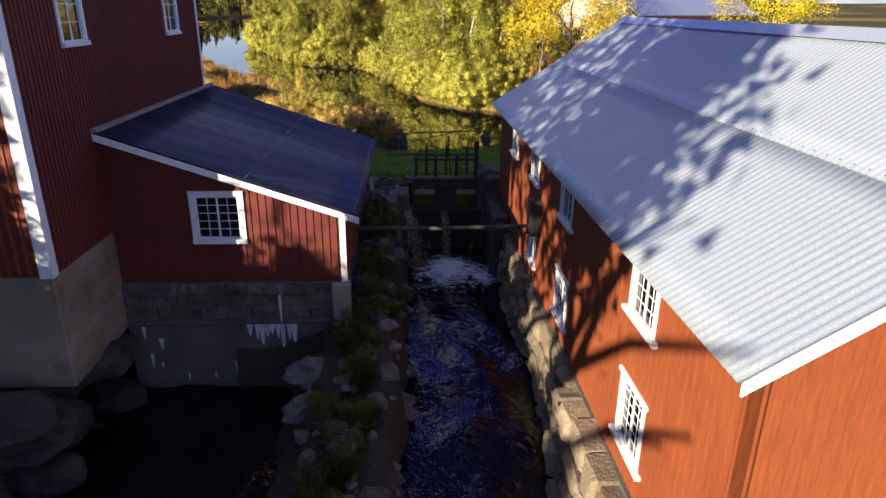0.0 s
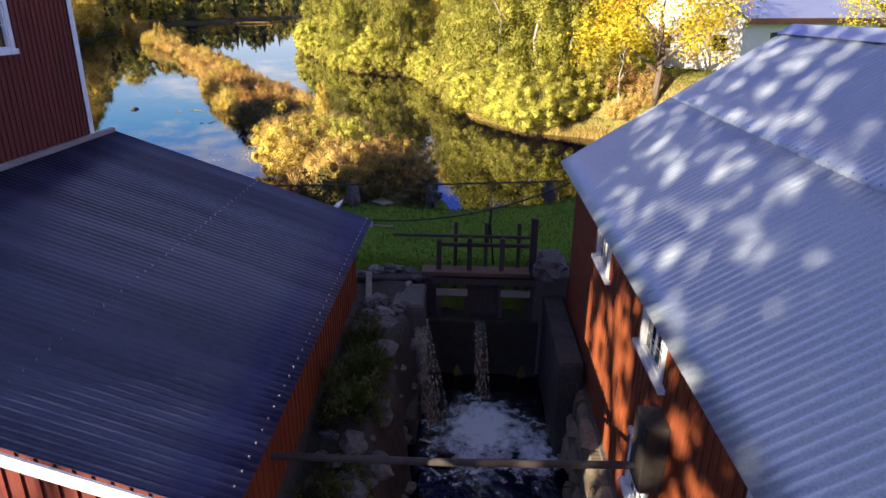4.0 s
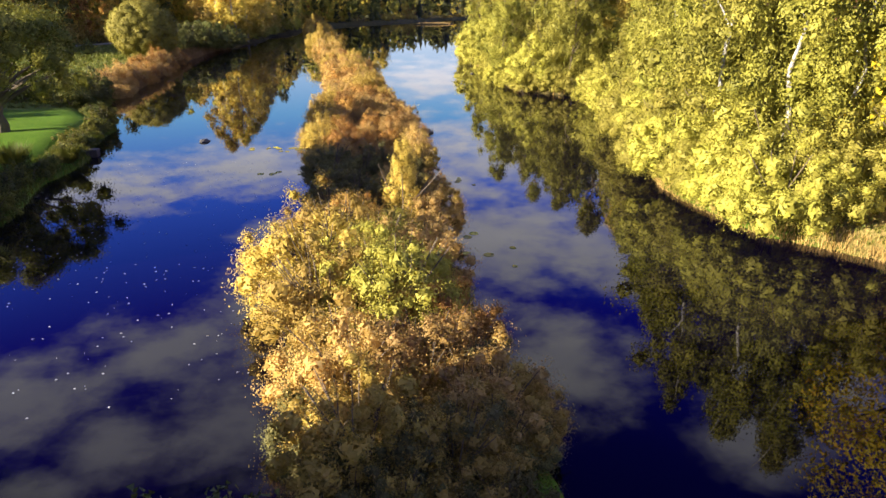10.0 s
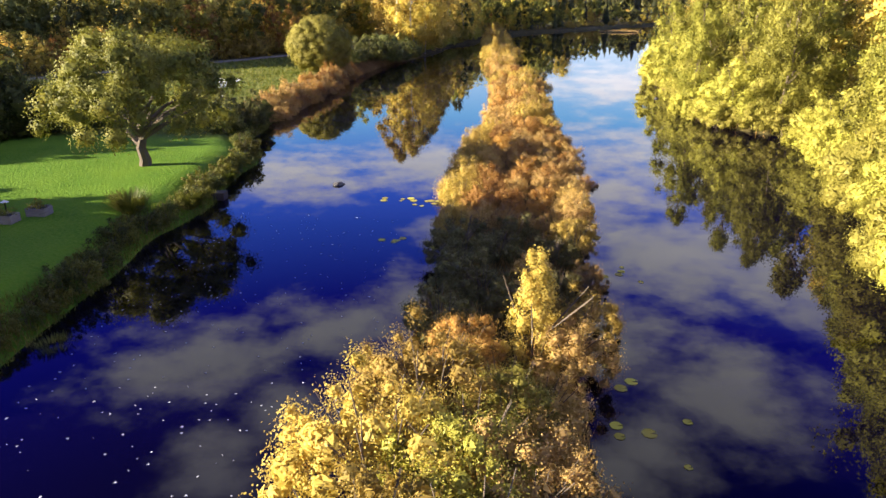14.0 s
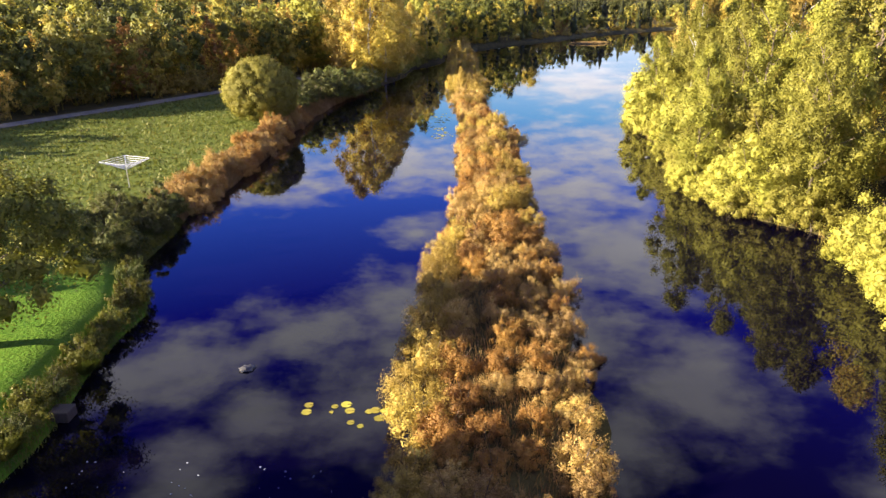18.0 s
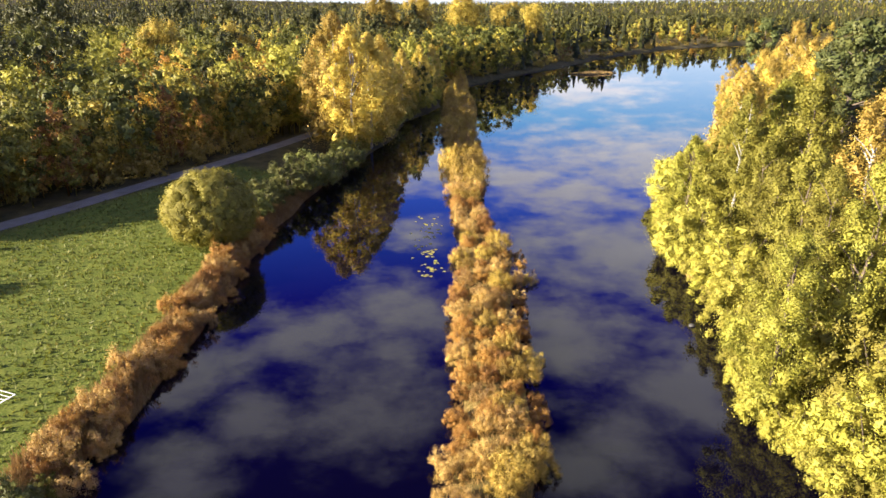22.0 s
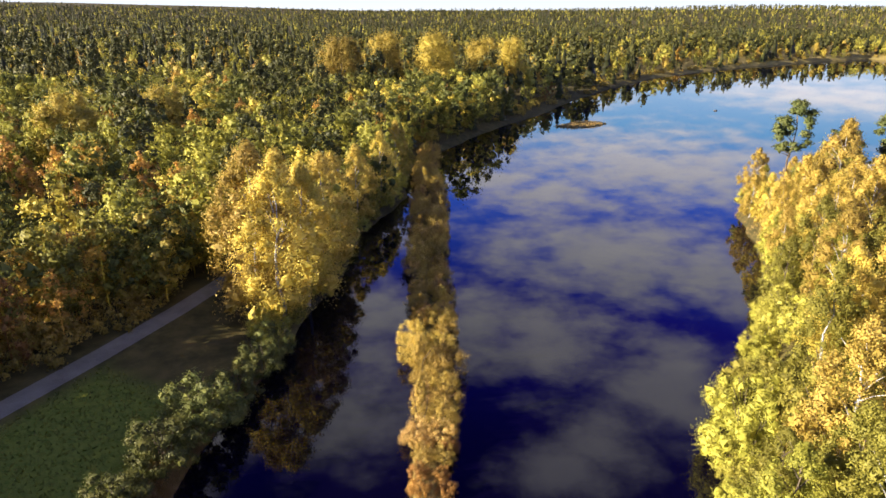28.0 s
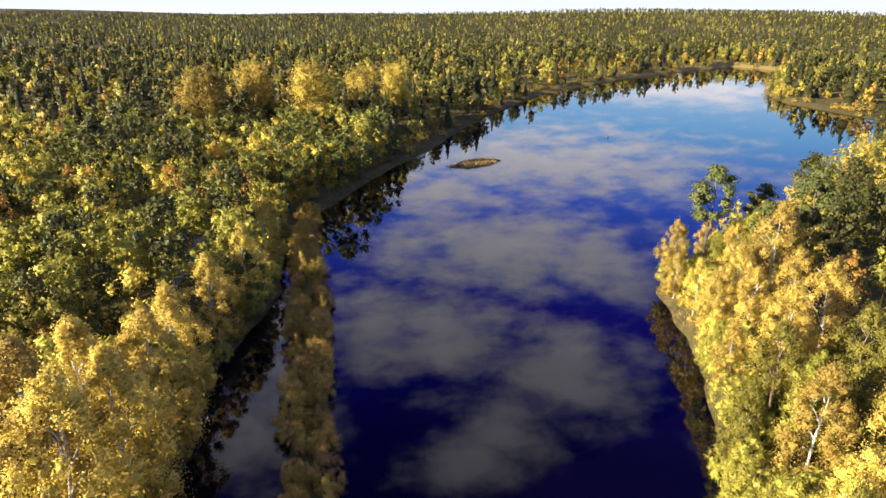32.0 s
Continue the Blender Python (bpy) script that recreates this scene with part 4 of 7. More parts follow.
block("corner_board", (TU1 - 0.14, TV1 + 0.004, 5.2), (TU1 + 0.02, TV1 + 0.034, 10.0), M_WHITE, tower)
found = thing("house_footing", W(14, -9, -3), "pale board-marked concrete footing of the mill house", "foundation", kind="structure")
block("footing_wall", (12.5, -17.0, 0.1), (24.0, -7.28, 2.76), M_PALECONC, found, bevel=0.03)
for k in range(8):
    block("board_mark", (12.6, -7.285, 0.35 + k * 0.3), (15.28, -7.262, 0.63 + k * 0.3), M_PALECONC, found, bevel=0.008)
block("vent_frame", (12.44, -10.1, 0.6), (12.5, -9.3, 1.5), M_IRON, found)
# bedrock below it
rs = random.Random(11)
for i in range(34):
    q = bmesh.new()
    u = rs.uniform(8.5, 15.3)
    rock_mesh(q, W(u, -7.5 - rs.uniform(0, 1.0) - 0.35 * (15.3 - u) * rs.random(), rs.uniform(-2.3, 0.0)), (rs.uniform(0.5, 1.2), rs.uniform(0.5, 1.0), rs.uniform(0.4, 0.8)), i + 3.3, 2)
    tagged(mesh_ob("bedrock", q, M_NEARBLACK, False), "near-black bedrock boulder below the house footing", "rock", group="bedrock")

# ---- dam and sluice ----
dam = thing("dam_wall", W(26.6, 1.6, -4), "mossy concrete dam with two sluice openings, coloured darker for the gorge's shade", "dam", kind="structure")
# near-black walls and chute: the gorge's shade is in their colour
block("wall", (26.2, -4.6, -2.8), (26.75, 0.25, 1.05), M_NEARBLACK, dam, bevel=0.04)
block("wall", (26.0, 2.95, -2.8), (26.75, 4.8, 1.3), M_CONCRETE, dam, bevel=0.04)
# sill coloured like mud to paint the dark recess below the gate
block("sill_wall", (25.9, 0.1, -2.8), (26.75, 3.1, -0.05), M_MUDSHADE, dam, bevel=0.03)
block("pier", (24.6, -0.75, -2.8), (26.0, 0.05, 1.0), M_CONCRETE, dam, bevel=0.06)
block("wing_wall", (22.4, 3.2, -2.8), (26.0, 3.75, 0.75), M_NEARBLACK, dam, bevel=0.06)
block("chute", (22.6, -0.55, -2.8), (24.6, 0.0, -0.9), M_NEARBLACK, dam, bevel=0.06)
gate = thing("sluice_gate", W(26.2, 1.6, 1.2), "black tarred timber sluice gate with posts and rails", "sluice gate")
for v, zt in ((0.36, 2.2), (1.18, 2.28), (2.05, 2.28)):
    block("post", (26.12, v - 0.065, -0.1), (26.26, v + 0.065, zt), M_WOODDARK, gate)
block("post", (26.1, 2.78, -0.1), (26.28, 2.96, 2.86), M_WOODDARK, gate)
for v in (0.8, 1.62, 2.5):
    block("gate_stem", (26.4, v - 0.05, 0.4), (26.48, v + 0.05, 2.62), M_WOODDARK, gate)
block("rail", (26.15, 0.3, 2.02), (26.24, 2.85, 2.12), M_WOODDARK, gate)
block("rail", (26.36, -0.9, 2.2), (26.43, 2.8, 2.28), M_WOODDARK, gate)
block("walkway_plank", (25.95, -0.1, 1.24), (26.45, 2.8, 1.36), M_WOODRED, gate, label="red-brown weathered walkway plank")
block("cross_beam", (26.0, 0.2, 0.98), (26.3, 3.0, 1.18), M_WOODDARK, gate)
block("board", (26.05, 0.3, 0.62), (26.11, 1.15, 0.82), M_WOODGREY, gate)
block("board", (26.05, 2.05, 0.62), (26.11, 2.85, 0.82), M_WOODGREY, gate)
block("gate_leaf", (26.30, 1.1, -0.1), (26.36, 2.05, 1.0), M_WOODDARK, gate)
part("lever", tube(bmesh.new(), [W(26.7, 1.62, 1.3), W(26.6, 1.74, 2.98)], 0.03), M_IRON, gate)
part("lever", tube(bmesh.new(), [W(26.75, 1.85, 1.3), W(26.62, 1.72, 2.5)], 0.025), M_IRON, gate)
part("handrail", tube(bmesh.new(), [W(26.4, -0.9, 2.3), W(26.4, -0.9, 2.45), W(26.1, -2.4, 2.62)], 0.03), M_WOODGREY, gate)
for i, (a, b) in enumerate((((25.9, -1.5, 1.3), (23.2, -1.2, -0.6)), ((26.0, -0.4, 1.0), (24.2, -1.25, 0.0)))):
    bm = bmesh.new()
    d = (W(*b) - W(*a)).normalized()
    tube(bm, [W(*a), W(*b)], 0.11, sides=4)
    tagged(mesh_ob("plank", bm, M_WOODGREY), "weathered plank leaning against the dam", "plank", group="dam planks")
pole = tagged(mesh_ob("iron_pole", tube(bmesh.new(), [W(17.45, -1.7, 2.05), W(17.48, 1.0, 2.03), W(17.5, 3.8, 2.09)], 0.055, sides=10), M_WOODDARK), "rusty iron shaft spanning the stream between the buildings", "pole")
pts = []
for i in range(25):
    f = i / 24
    pts.append(W(25.2 + 0.4 * f, -2.2 + 5.8 * f, 3.1 + 0.87 * f - 1.75 * f * (1 - f)))
tagged(mesh_ob("cable", tube(bmesh.new(), pts, 0.022, sides=6), M_IRON), "black cable slung from the lean-to to the mill", "cable")

# stone posts with the pole rail
POSTS = [((7.6, 32.6), 0.75), ((11.0, 30.6), 0.8), ((14.0, 29.4), 0.8), ((16.6, 28.2), 0.78), ((20.7, 26.6), 0.8)]
for i, ((x, y), h) in enumerate(POSTS):
    bm = bmesh.new()
    rock_mesh(bm, (x, y, 1.12 + h / 2), (0.24, 0.2, h * 0.62), i * 1.7 + 0.4, 3, 1.0)
    for v in bm.verts:
        v.co.z = min(v.co.z, 1.16 + h)
    tagged(mesh_ob("stone_post", bm, M_STONE), "rough lichen-grey granite post on the lawn", "post", group="granite posts")
for a, b in ((0, 2), (3, 4)):
    pts = [Vector((*POSTS[k][0], 1.14 + POSTS[k][1] + 0.03)) for k in range(a, b + 1)]
    d = (pts[-1] - pts[0]).normalized()
    pts = [pts[0] - d * 0.5, *pts, pts[-1] + d * 0.45]
    tagged(mesh_ob("pole_rail", tube(bmesh.new(), pts, 0.035, sides=8), M_WOODDARK), "dark pole laid along the granite posts", "rail", group="pole rails")

# edging stones and the pond's outlet grid
bm = bmesh.new()
for k in range(15):
    f = k / 14
    c = Vector((17.7, 29.1, 0)).lerp(Vector((20.7, 27.75, 0)), f)
    box(bm, (c.x - 0.03, c.y - 0.03, -0.4), (c.x + 0.03, c.y + 0.03, 0.32))
rack_ = tagged(mesh_ob("trash_rack", bm, M_WOODDARK), "dark timber trash rack at the pond outlet", "rack")
bm = bmesh.new()
box(bm, (-0.7, -0.2, -0.1), (0.7, 0.2, 0.32), ident, 0.03)
ob = tagged(mesh_ob("edge_slab", bm, M_STONE), "flat grey stone slab at the water's edge", "stone slab", group="edge slabs")
ob.matrix_world = pose(20.3, 27.6, 0.0, 0, 0, -24)
for x, y, r in ((11.6, 32.0, -30), (10.4, 32.6, -24), (9.3, 33.3, -40), (12.8, 31.2, -8), (8.2, 34.2, -46), (12.2, 31.5, 14)):
    copy_thing(ob, pose(x, y, -0.14, 3, 2, r))
bm = bmesh.new()
for k in range(4):
    box(bm, (-0.32 + k * 0.165, -0.6, 0), (-0.17 + k * 0.165, 0.6, 0.05))
ob = tagged(mesh_ob("footbridge", bm, M_WOODGREY), "small grey plank footbridge onto the dyke", "footbridge")
ob.matrix_world = pose(15.9, 31.3, 0.56, 0, 0, 15)

rs = random.Random(33)
for k in range(16):                                  # mossy stones along the dam's shoulders
    q = bmesh.new()
    u, v = 26.5 + rs.uniform(-0.3, 0.5), (rs.uniform(-2.4, -0.2) if k < 10 else rs.uniform(3.1, 4.2))
    s_ = rs.uniform(0.09, 0.2)
    rock_mesh(q, W(u, v, 1.02 + rs.uniform(0, 0.16)), (s_ * 1.3, s_, s_ * 0.6), 40 + k * 1.3, 2)
    tagged(mesh_ob("shoulder_stone", q, M_STONE), "mossy grey stone on the dam's shoulder", "rock", "shoulder stones")

# ---- the stream ----
NU, NV = 120, 70
uu, vv = np.meshgrid(np.linspace(-16, 26.3, NU), np.linspace(-9, 4.2, NV))
zz = -1.7 + 0.03 * np.sin(uu * 2.1 + np.sin(vv * 3)) + 0.04 * np.sin(vv * 4 + uu * 1.2) * np.clip((uu - 8) / 10, 0, 1)
i = (np.arange(NV - 1)[:, None] * NU + np.arange(NU - 1)[None, :]).ravel()
vs = np.stack([uu.ravel() * UX.x + vv.ravel() * VX.x, uu.ravel() * UX.y + vv.ravel() * VX.y, zz.ravel()], 1)
stream = tagged(new("stream", raw_mesh("stream", vs, np.stack([i, i + NU, i + NU + 1, i + 1], 1), M_STREAM, True)), "dark rippled mill stream below the dam", "water", kind="structure")


def fall(name, a, b, width, label):
    """A ragged sheet of falling water from a to b, in stream axes."""
    rs_ = np.random.RandomState(3)
    vs_, fs_ = [], []
    for s in range(26):
        off = rs_.uniform(-width, width)
        w = rs_.uniform(0.008, 0.022)
        n_ = 12
        st = len(vs_)
        for k in range(n_ + 1):
            f = k / n_
            u = a[0] + (b[0] - a[0]) * f ** 0.6 + rs_.uniform(-0.006, 0.006)
            z = a[2] + (b[2] - a[2]) * f ** 1.5
            v = a[1] + (b[1] - a[1]) * f + off * (0.8 + 0.5 * f) + rs_.uniform(-0.005, 0.005)
            for e in (-w, w):
                q = W(u + e * 0.3, v + e, z)
                vs_.append(tuple(q))
            if k:
                c = st + 2 * k
                fs_.append((c - 2, c - 1, c + 1, c))
    return tagged(new(name, raw_mesh(name, np.array(vs_), np.array(fs_), M_FALL, True)), label, "waterfall", kind="stuff")


fall("waterfall", (25.92, 1.5, -0.02), (24.6, 1.62, -1.68), 0.17, "thin white jet falling from the sluice")
fall("waterfall", (25.0, -0.05, 0.45), (23.2, 0.55, -1.66), 0.26, "brownish cascade running down the concrete chute")
# foam: a broken sheet on the water, thickest where the jets strike
M_FROTH, n, l, p = nodes_of("churned_foam")
at = n.new("ShaderNodeAttribute"); at.attribute_name = "froth"
web = noise_of(n, l, 3.4, 8, (1, 1, 1), 0.68, lo=0.28, hi=0.72)
sm = n.new("ShaderNodeMath"); sm.operation = "ADD"
l.new(at.outputs["Fac"], sm.inputs[0]); l.new(web, sm.inputs[1])
cut = n.new("ShaderNodeMapRange"); cut.inputs[1].default_value, cut.inputs[2].default_value = 1.1, 1.8
l.new(sm.outputs[0], cut.inputs[0])
p.inputs["Base Color"].default_value, p.inputs["Roughness"].default_value = (0.62, 0.68, 0.80, 1), 0.6
bump_of(n, l, p, web, 0.6, 0.05)
tr, mx = n.new("ShaderNodeBsdfTransparent"), n.new("ShaderNodeMixShader")
l.new(cut.outputs[0], mx.inputs[0]); l.new(tr.outputs[0], mx.inputs[1]); l.new(p.outputs[0], mx.inputs[2])
l.new(mx.outputs[0], n["Material Output"].inputs[0])
fu, fv = np.meshgrid(np.linspace(6, 25.0, 190), np.linspace(-0.2, 3.5, 60))
froth = 0.95 * np.exp(-((fu - 22.9) / 1.7) ** 2 - ((fv - 1.5) / 1.35) ** 2) + 0.5 * np.exp(-((fu - 23.6) / 0.8) ** 2 - ((fv - 1.6) / 0.6) ** 2) + 0.6 * np.exp(-((fu - 22.4) / 1.1) ** 2 - ((fv - 2.9) / 0.5) ** 2) + 0.22 * ease(fu, 8, 20)
fz = -1.63 + 0.05 * np.clip(froth, 0, 1) * (1 + wave(fu, fv, 0.3))
i = (np.arange(59)[:, None] * 190 + np.arange(189)[None, :]).ravel()
vs = np.stack([fu.ravel() * UX.x + fv.ravel() * VX.x, fu.ravel() * UX.y + fv.ravel() * VX.y, fz.ravel()], 1)
foam_mesh = raw_mesh("foam", vs, np.stack([i, i + 190, i + 191, i + 1], 1), M_FROTH, True)
fa = foam_mesh.attributes.new("froth", "FLOAT", "POINT")
fa.data.foreach_set("value", froth.ravel().astype(np.float32))
tagged(new("foam", foam_mesh), "white foam churning below the sluice", "foam", kind="stuff")

# the rubble bank between stream and lean-to
def bank_top(u, v):
    """The bank's height: level between lean-to and stream, dropping steeply to the water."""
    top = -1.35 + 2.3 * ease(u, 6.5, 21)
    left = ease(v, -3.6 - 0.4 * ease(u, 4, 12), -1.9) + ease(u, 15.2, 15.4)
    return -2.6 + (top + 2.6) * np.clip(left, 0, 1) * (1 - ease(v + 0.12 * np.sin(u * 2.3), -0.45, 0.12))


nu, nv = 90, 60
uu, vv = np.meshgrid(np.linspace(1, 26.1, nu), np.linspace(-4.6, 0.5, nv))
crest = bank_top(uu, vv)
zz = crest + 0.16 * wave(uu, vv, 0.5) + 0.09 * wave(vv, uu, 0.19, 2)
i = (np.arange(nv - 1)[:, None] * nu + np.arange(nu - 1)[None, :]).ravel()
vs = np.stack([uu.ravel() * UX.x + vv.ravel() * VX.x, uu.ravel() * UX.y + vv.ravel() * VX.y, zz.ravel()], 1)
bank = tagged(new("rubble_bank", raw_mesh("rubble_bank", vs, np.stack([i, i + nu, i + nu + 1, i + 1], 1), M_MUDSHADE, True)), "weedy rubble bank between the stream and the lean-to", "bank", kind="structure")
rs = random.Random(21)
for k in range(270):
    u, v = rs.uniform(3, 25.0), -0.75 + rs.gauss(0, 0.7)
    v = max(-3.4, min(0.2, v))
    if u > 15.2:
        v = max(v, -1.3)
    z = float(bank_top(u, v)) - 0.05
    s = rs.choice((0.08, 0.11, 0.14, 0.18, 0.26)) * rs.uniform(0.8, 1.2)
    bm = bmesh.new()
    rock_mesh(bm, W(u, v, z + 0.3 * s), (s * 1.2, s, s * 0.9), k * 0.77, 2)
    tagged(mesh_ob("boulder", bm, M_STONE), "grey angular boulder on the rubble bank", "rock", group="bank boulders")
for u, v, z, s in ((13.9, -2.35, -0.5, 0.5), (13.1, -2.3, -1.0, 0.5), (26.3, 3.35, 1.5, 0.5), (20.5, -0.7, 0.75, 0.4)):
    bm = bmesh.new()
    rock_mesh(bm, W(u, v, z), (s * 1.25, s, s), u * 3.1, 3)
    tagged(mesh_ob("boulder", bm, M_STONE), "large pale grey boulder beside the stream", "rock", group="bank boulders")

# ---- white house, brown barn and yellow house ----
HA = math.atan2(0.2, 0.97)
HX, HY = Vector((math.cos(HA), math.sin(HA), 0)), Vector((-math.sin(HA), math.cos(HA), 0))
H0 = Vector((45.9, 38.7, 4.4))
hw = lambda a, o, z: H0 + HX * a - HY * o + Vector((0, 0, z))
house = thing("white_house", H0, "long white rendered house with rust-red eaves and a pale tin roof", "house")
holes = [(4.1, 5.1, 1.05, 2.1), (7.9, 8.9, 1.05, 2.1), (11.7, 12.7, 1.05, 2.1)]
part("wall", skin(bmesh.new(), 0, 26, -2.0, 3.0, holes, hw, 0.35), M_PLASTER, house)
he = lambda a, o, z: hw(-o, -a, z)
eh = [(1.1, 2.1, 0.95, 1.95), (5.4, 6.4, 0.95, 1.95)]
part("wall", skin(bmesh.new(), 0.35, 9.0, -2.0, 3.0, eh, he, 0.35), M_PLASTER, house)
q = bmesh.new()
lo = [q.verts.new(he(a, 0, z)) for a, z in ((0.0, 3.0), (9.0, 3.0), (4.5, 5.75))]; hi = [q.verts.new(he(a, -0.35, z)) for a, z in ((0.0, 3.0), (9.0, 3.0), (4.5, 5.75))]
q.faces.new(lo); q.faces.new(hi)
for k in range(3):
    q.faces.new((lo[k], lo[(k + 1) % 3], hi[(k + 1) % 3], hi[k]))
part("gable_wall", q, M_PLASTER, house)
for h in eh:
    window(house, he, *h, 2, 2, mat=M_WOODDARK, case=0.04, deep=0.2)
part("wall", box(bmesh.new(), (25.65, -9, -2), (26, -0.35, 3.0), hw), M_PLASTER, house)
part("wall", box(bmesh.new(), (0.35, -9, -2), (25.65, -8.65, 3.0), hw), M_PLASTER, house)
for o0, o1 in ((0.55, -4.5), (-9.55, -4.5)):
    q = bmesh.new()
    z0, z1 = 3.0, 6.2
    v_ = [(a, o, z + t) for t in (0, 0.14) for a, o, z in ((-0.5, o0, z0), (26.5, o0, z0), (26.5, o1, z1), (-0.5, o1, z1))]
    vv_ = [q.verts.new(hw(*c)) for c in v_]
    for f in ((0, 1, 2, 3), (4, 5, 6, 7), (0, 1, 5, 4), (1, 2, 6, 5), (2, 3, 7, 6), (3, 0, 4, 7)):
        q.faces.new([vv_[k] for k in f])
    part("roof_slope", q, M_STEEL, house)
part("eave_board", box(bmesh.new(), (-0.5, 0.50, 2.72), (26.5, 0.60, 3.12), hw), M_TILE, house, "rust-red eave board")
for h in holes:
    window(house, hw, *h, 2, 2, mat=M_WOODDARK, case=0.04, deep=0.2)
B0 = Vector((47.2, 52.4, 4.2))
bw = lambda a, o, z: B0 + HX * a - HY * o + Vector((0, 0, z))
barn = thing("barn", B0, "brown-boarded barn on a whitewashed base", "barn")
part("base_wall", box(bmesh.new(), (0, -10, -2), (8, 0, 2.4), bw), M_PLASTER, barn)
q = bmesh.new()
for a, b in ((0.02, -0.02),):
    pr = [(0, 2.4), (8, 2.4), (8, 4.2), (4, 7.4), (0, 4.2)]
    lo = [q.verts.new(bw(c[0], 0.03, c[1])) for c in pr]; hi = [q.verts.new(bw(c[0], -10, c[1])) for c in pr]
    q.faces.new(lo); q.faces.new(hi)
    for k in range(5):
        q.faces.new((lo[k], lo[(k + 1) % 5], hi[(k + 1) % 5], hi[k]))
part("gable_wall", q, M_TILE, barn, "brown board gable")
for s in (0, 1):
    q = bmesh.new()
    e, r_ = (-0.5, 3.85) if s == 0 else (8.5, 3.85), (4, 7.5)
    v_ = [(a, o, z + t) for t in (0, 0.14) for a, o, z in ((e[0], 0.5, e[1]), (r_[0], 0.5, r_[1]), (r_[0], -10.5, r_[1]), (e[0], -10.5, e[1]))]
    vv_ = [q.verts.new(bw(*c)) for c in v_]
    for f in ((0, 1, 2, 3), (4, 5, 6, 7), (0, 1, 5, 4), (1, 2, 6, 5), (2, 3, 7, 6), (3, 0, 4, 7)):
        q.faces.new([vv_[k] for k in f])
    part("roof_slope", q, M_TILE, barn)

yw = lambda a, o, z: Vector((-4.5 - a, 53.2 - o, 0.9 + z))
yhouse = thing("yellow_house", (-9, 46, 0.9), "pale yellow wooden house with white corner boards", "house")
part("plinth", box(bmesh.new(), (0.05, 0.05, -0.8), (9.95, 10.95, 0.6), yw), M_PALECONC, yhouse)
part("wall", box(bmesh.new(), (0, 0, 0.6), (10, 11, 6.3), yw), M_YELLOW, yhouse)
for a, o in ((-0.03, -0.03), (-0.03, 10.8), (9.8, -0.03)):
    part("corner_board", box(bmesh.new(), (a, o, 0.55), (a + 0.23, o + 0.23, 6.3), yw), M_WHITE, yhouse)
for s in (0, 1):
    q = bmesh.new()
    e, r_ = (-0.6, 6.05) if s == 0 else (10.6, 6.05), (5, 9.3)
    v_ = [(a, o, z + t) for t in (0, 0.16) for a, o, z in ((e[0], -0.5, e[1]), (r_[0], -0.5, r_[1]), (r_[0], 11.5, r_[1]), (e[0], 11.5, e[1]))]
    vv_ = [q.verts.new(yw(*c)) for c in v_]
    for f in ((0, 1, 2, 3), (4, 5, 6, 7), (0, 1, 5, 4), (1, 2, 6, 5), (2, 3, 7, 6), (3, 0, 4, 7)):
        q.faces.new([vv_[k] for k in f])
    part("roof_slope", q, M_TILE, yhouse)
    q = bmesh.new()
    pr = [(0.0, 6.3), (10, 6.3), (5, 9.25)]
    prism(q, pr, 0.0 if s == 0 else 10.9, 0.1 if s == 0 else 11.0, lambda d, p0, p1: yw(p0, d, p1), 0)
    part("gable_wall", q, M_YELLOW, yhouse)

# the gravel track
pts = [(-60, 60), *ROAD]
vs, fs = [], []
dens = []
for (a, b), (c, d) in zip(pts, pts[1:]):
    for k in range(8):
        dens.append((a + (c - a) * k / 8, b + (d - b) * k / 8))
dens.append(pts[-1])
for k, (x, y) in enumerate(dens):
    x2, y2 = dens[min(k + 1, len(dens) - 1)]; x1, y1 = dens[max(k - 1, 0)]
    t = Vector((x2 - x1, y2 - y1)).normalized()
    for s in np.linspace(-1.35, 1.35, 5):
        px, py = x + t.y * s, y - t.x * s
        vs.append((px, py, float(height(px, py)) + 0.06 - 0.03 * abs(s)))
    if k:
        c = 5 * k
        fs += [(c - 5 + m, c - 4 + m, c + 1 + m, c + m) for m in range(4)]
tagged(new("road", raw_mesh("road", np.array(vs), np.array(fs), M_GRAVEL, True)), "narrow gravel track along the wood's edge", "road", kind="structure")

# ---- plants ----
SOFT = 0.55


def leaf_cloud(points, size, rng, corners=4, out=None, hang=0.0):
    """One small leaf at every point; out leans them outwards, hang lets them droop. Returns verts, faces."""
    n_ = len(points)
    nrm = rng.normal(size=(n_, 3))
    if out is not None:
        nrm = nrm * 0.5 + out
    nrm /= np.linalg.norm(nrm, axis=1)[:, None] + 1e-9
    a = np.cross(nrm, rng.normal(size=(n_, 3)))
    a[:, 2] -= hang
    a /= np.linalg.norm(a, axis=1)[:, None] + 1e-9
    b = np.cross(nrm, a)
    s = (size * rng.uniform(0.6, 1.4, n_))[:, None]
    if corners == 4:
        vs_ = np.stack([points - a * s, points - b * s * 0.55, points + a * s, points + b * s * 0.55], 1)
    else:
        vs_ = np.stack([points - a * s, points - b * s * 0.6 + a * s * 0.6, points + b * s * 0.8 + a * s * 0.4], 1)
    # leaves of one clump catch the light much alike
    soft = nrm if out is None else out + nrm * SOFT
    soft = soft / (np.linalg.norm(soft, axis=1)[:, None] + 1e-9)
    return vs_.reshape(-1, 3), np.arange(n_ * corners).reshape(-1, corners), np.repeat(soft, corners, axis=0)


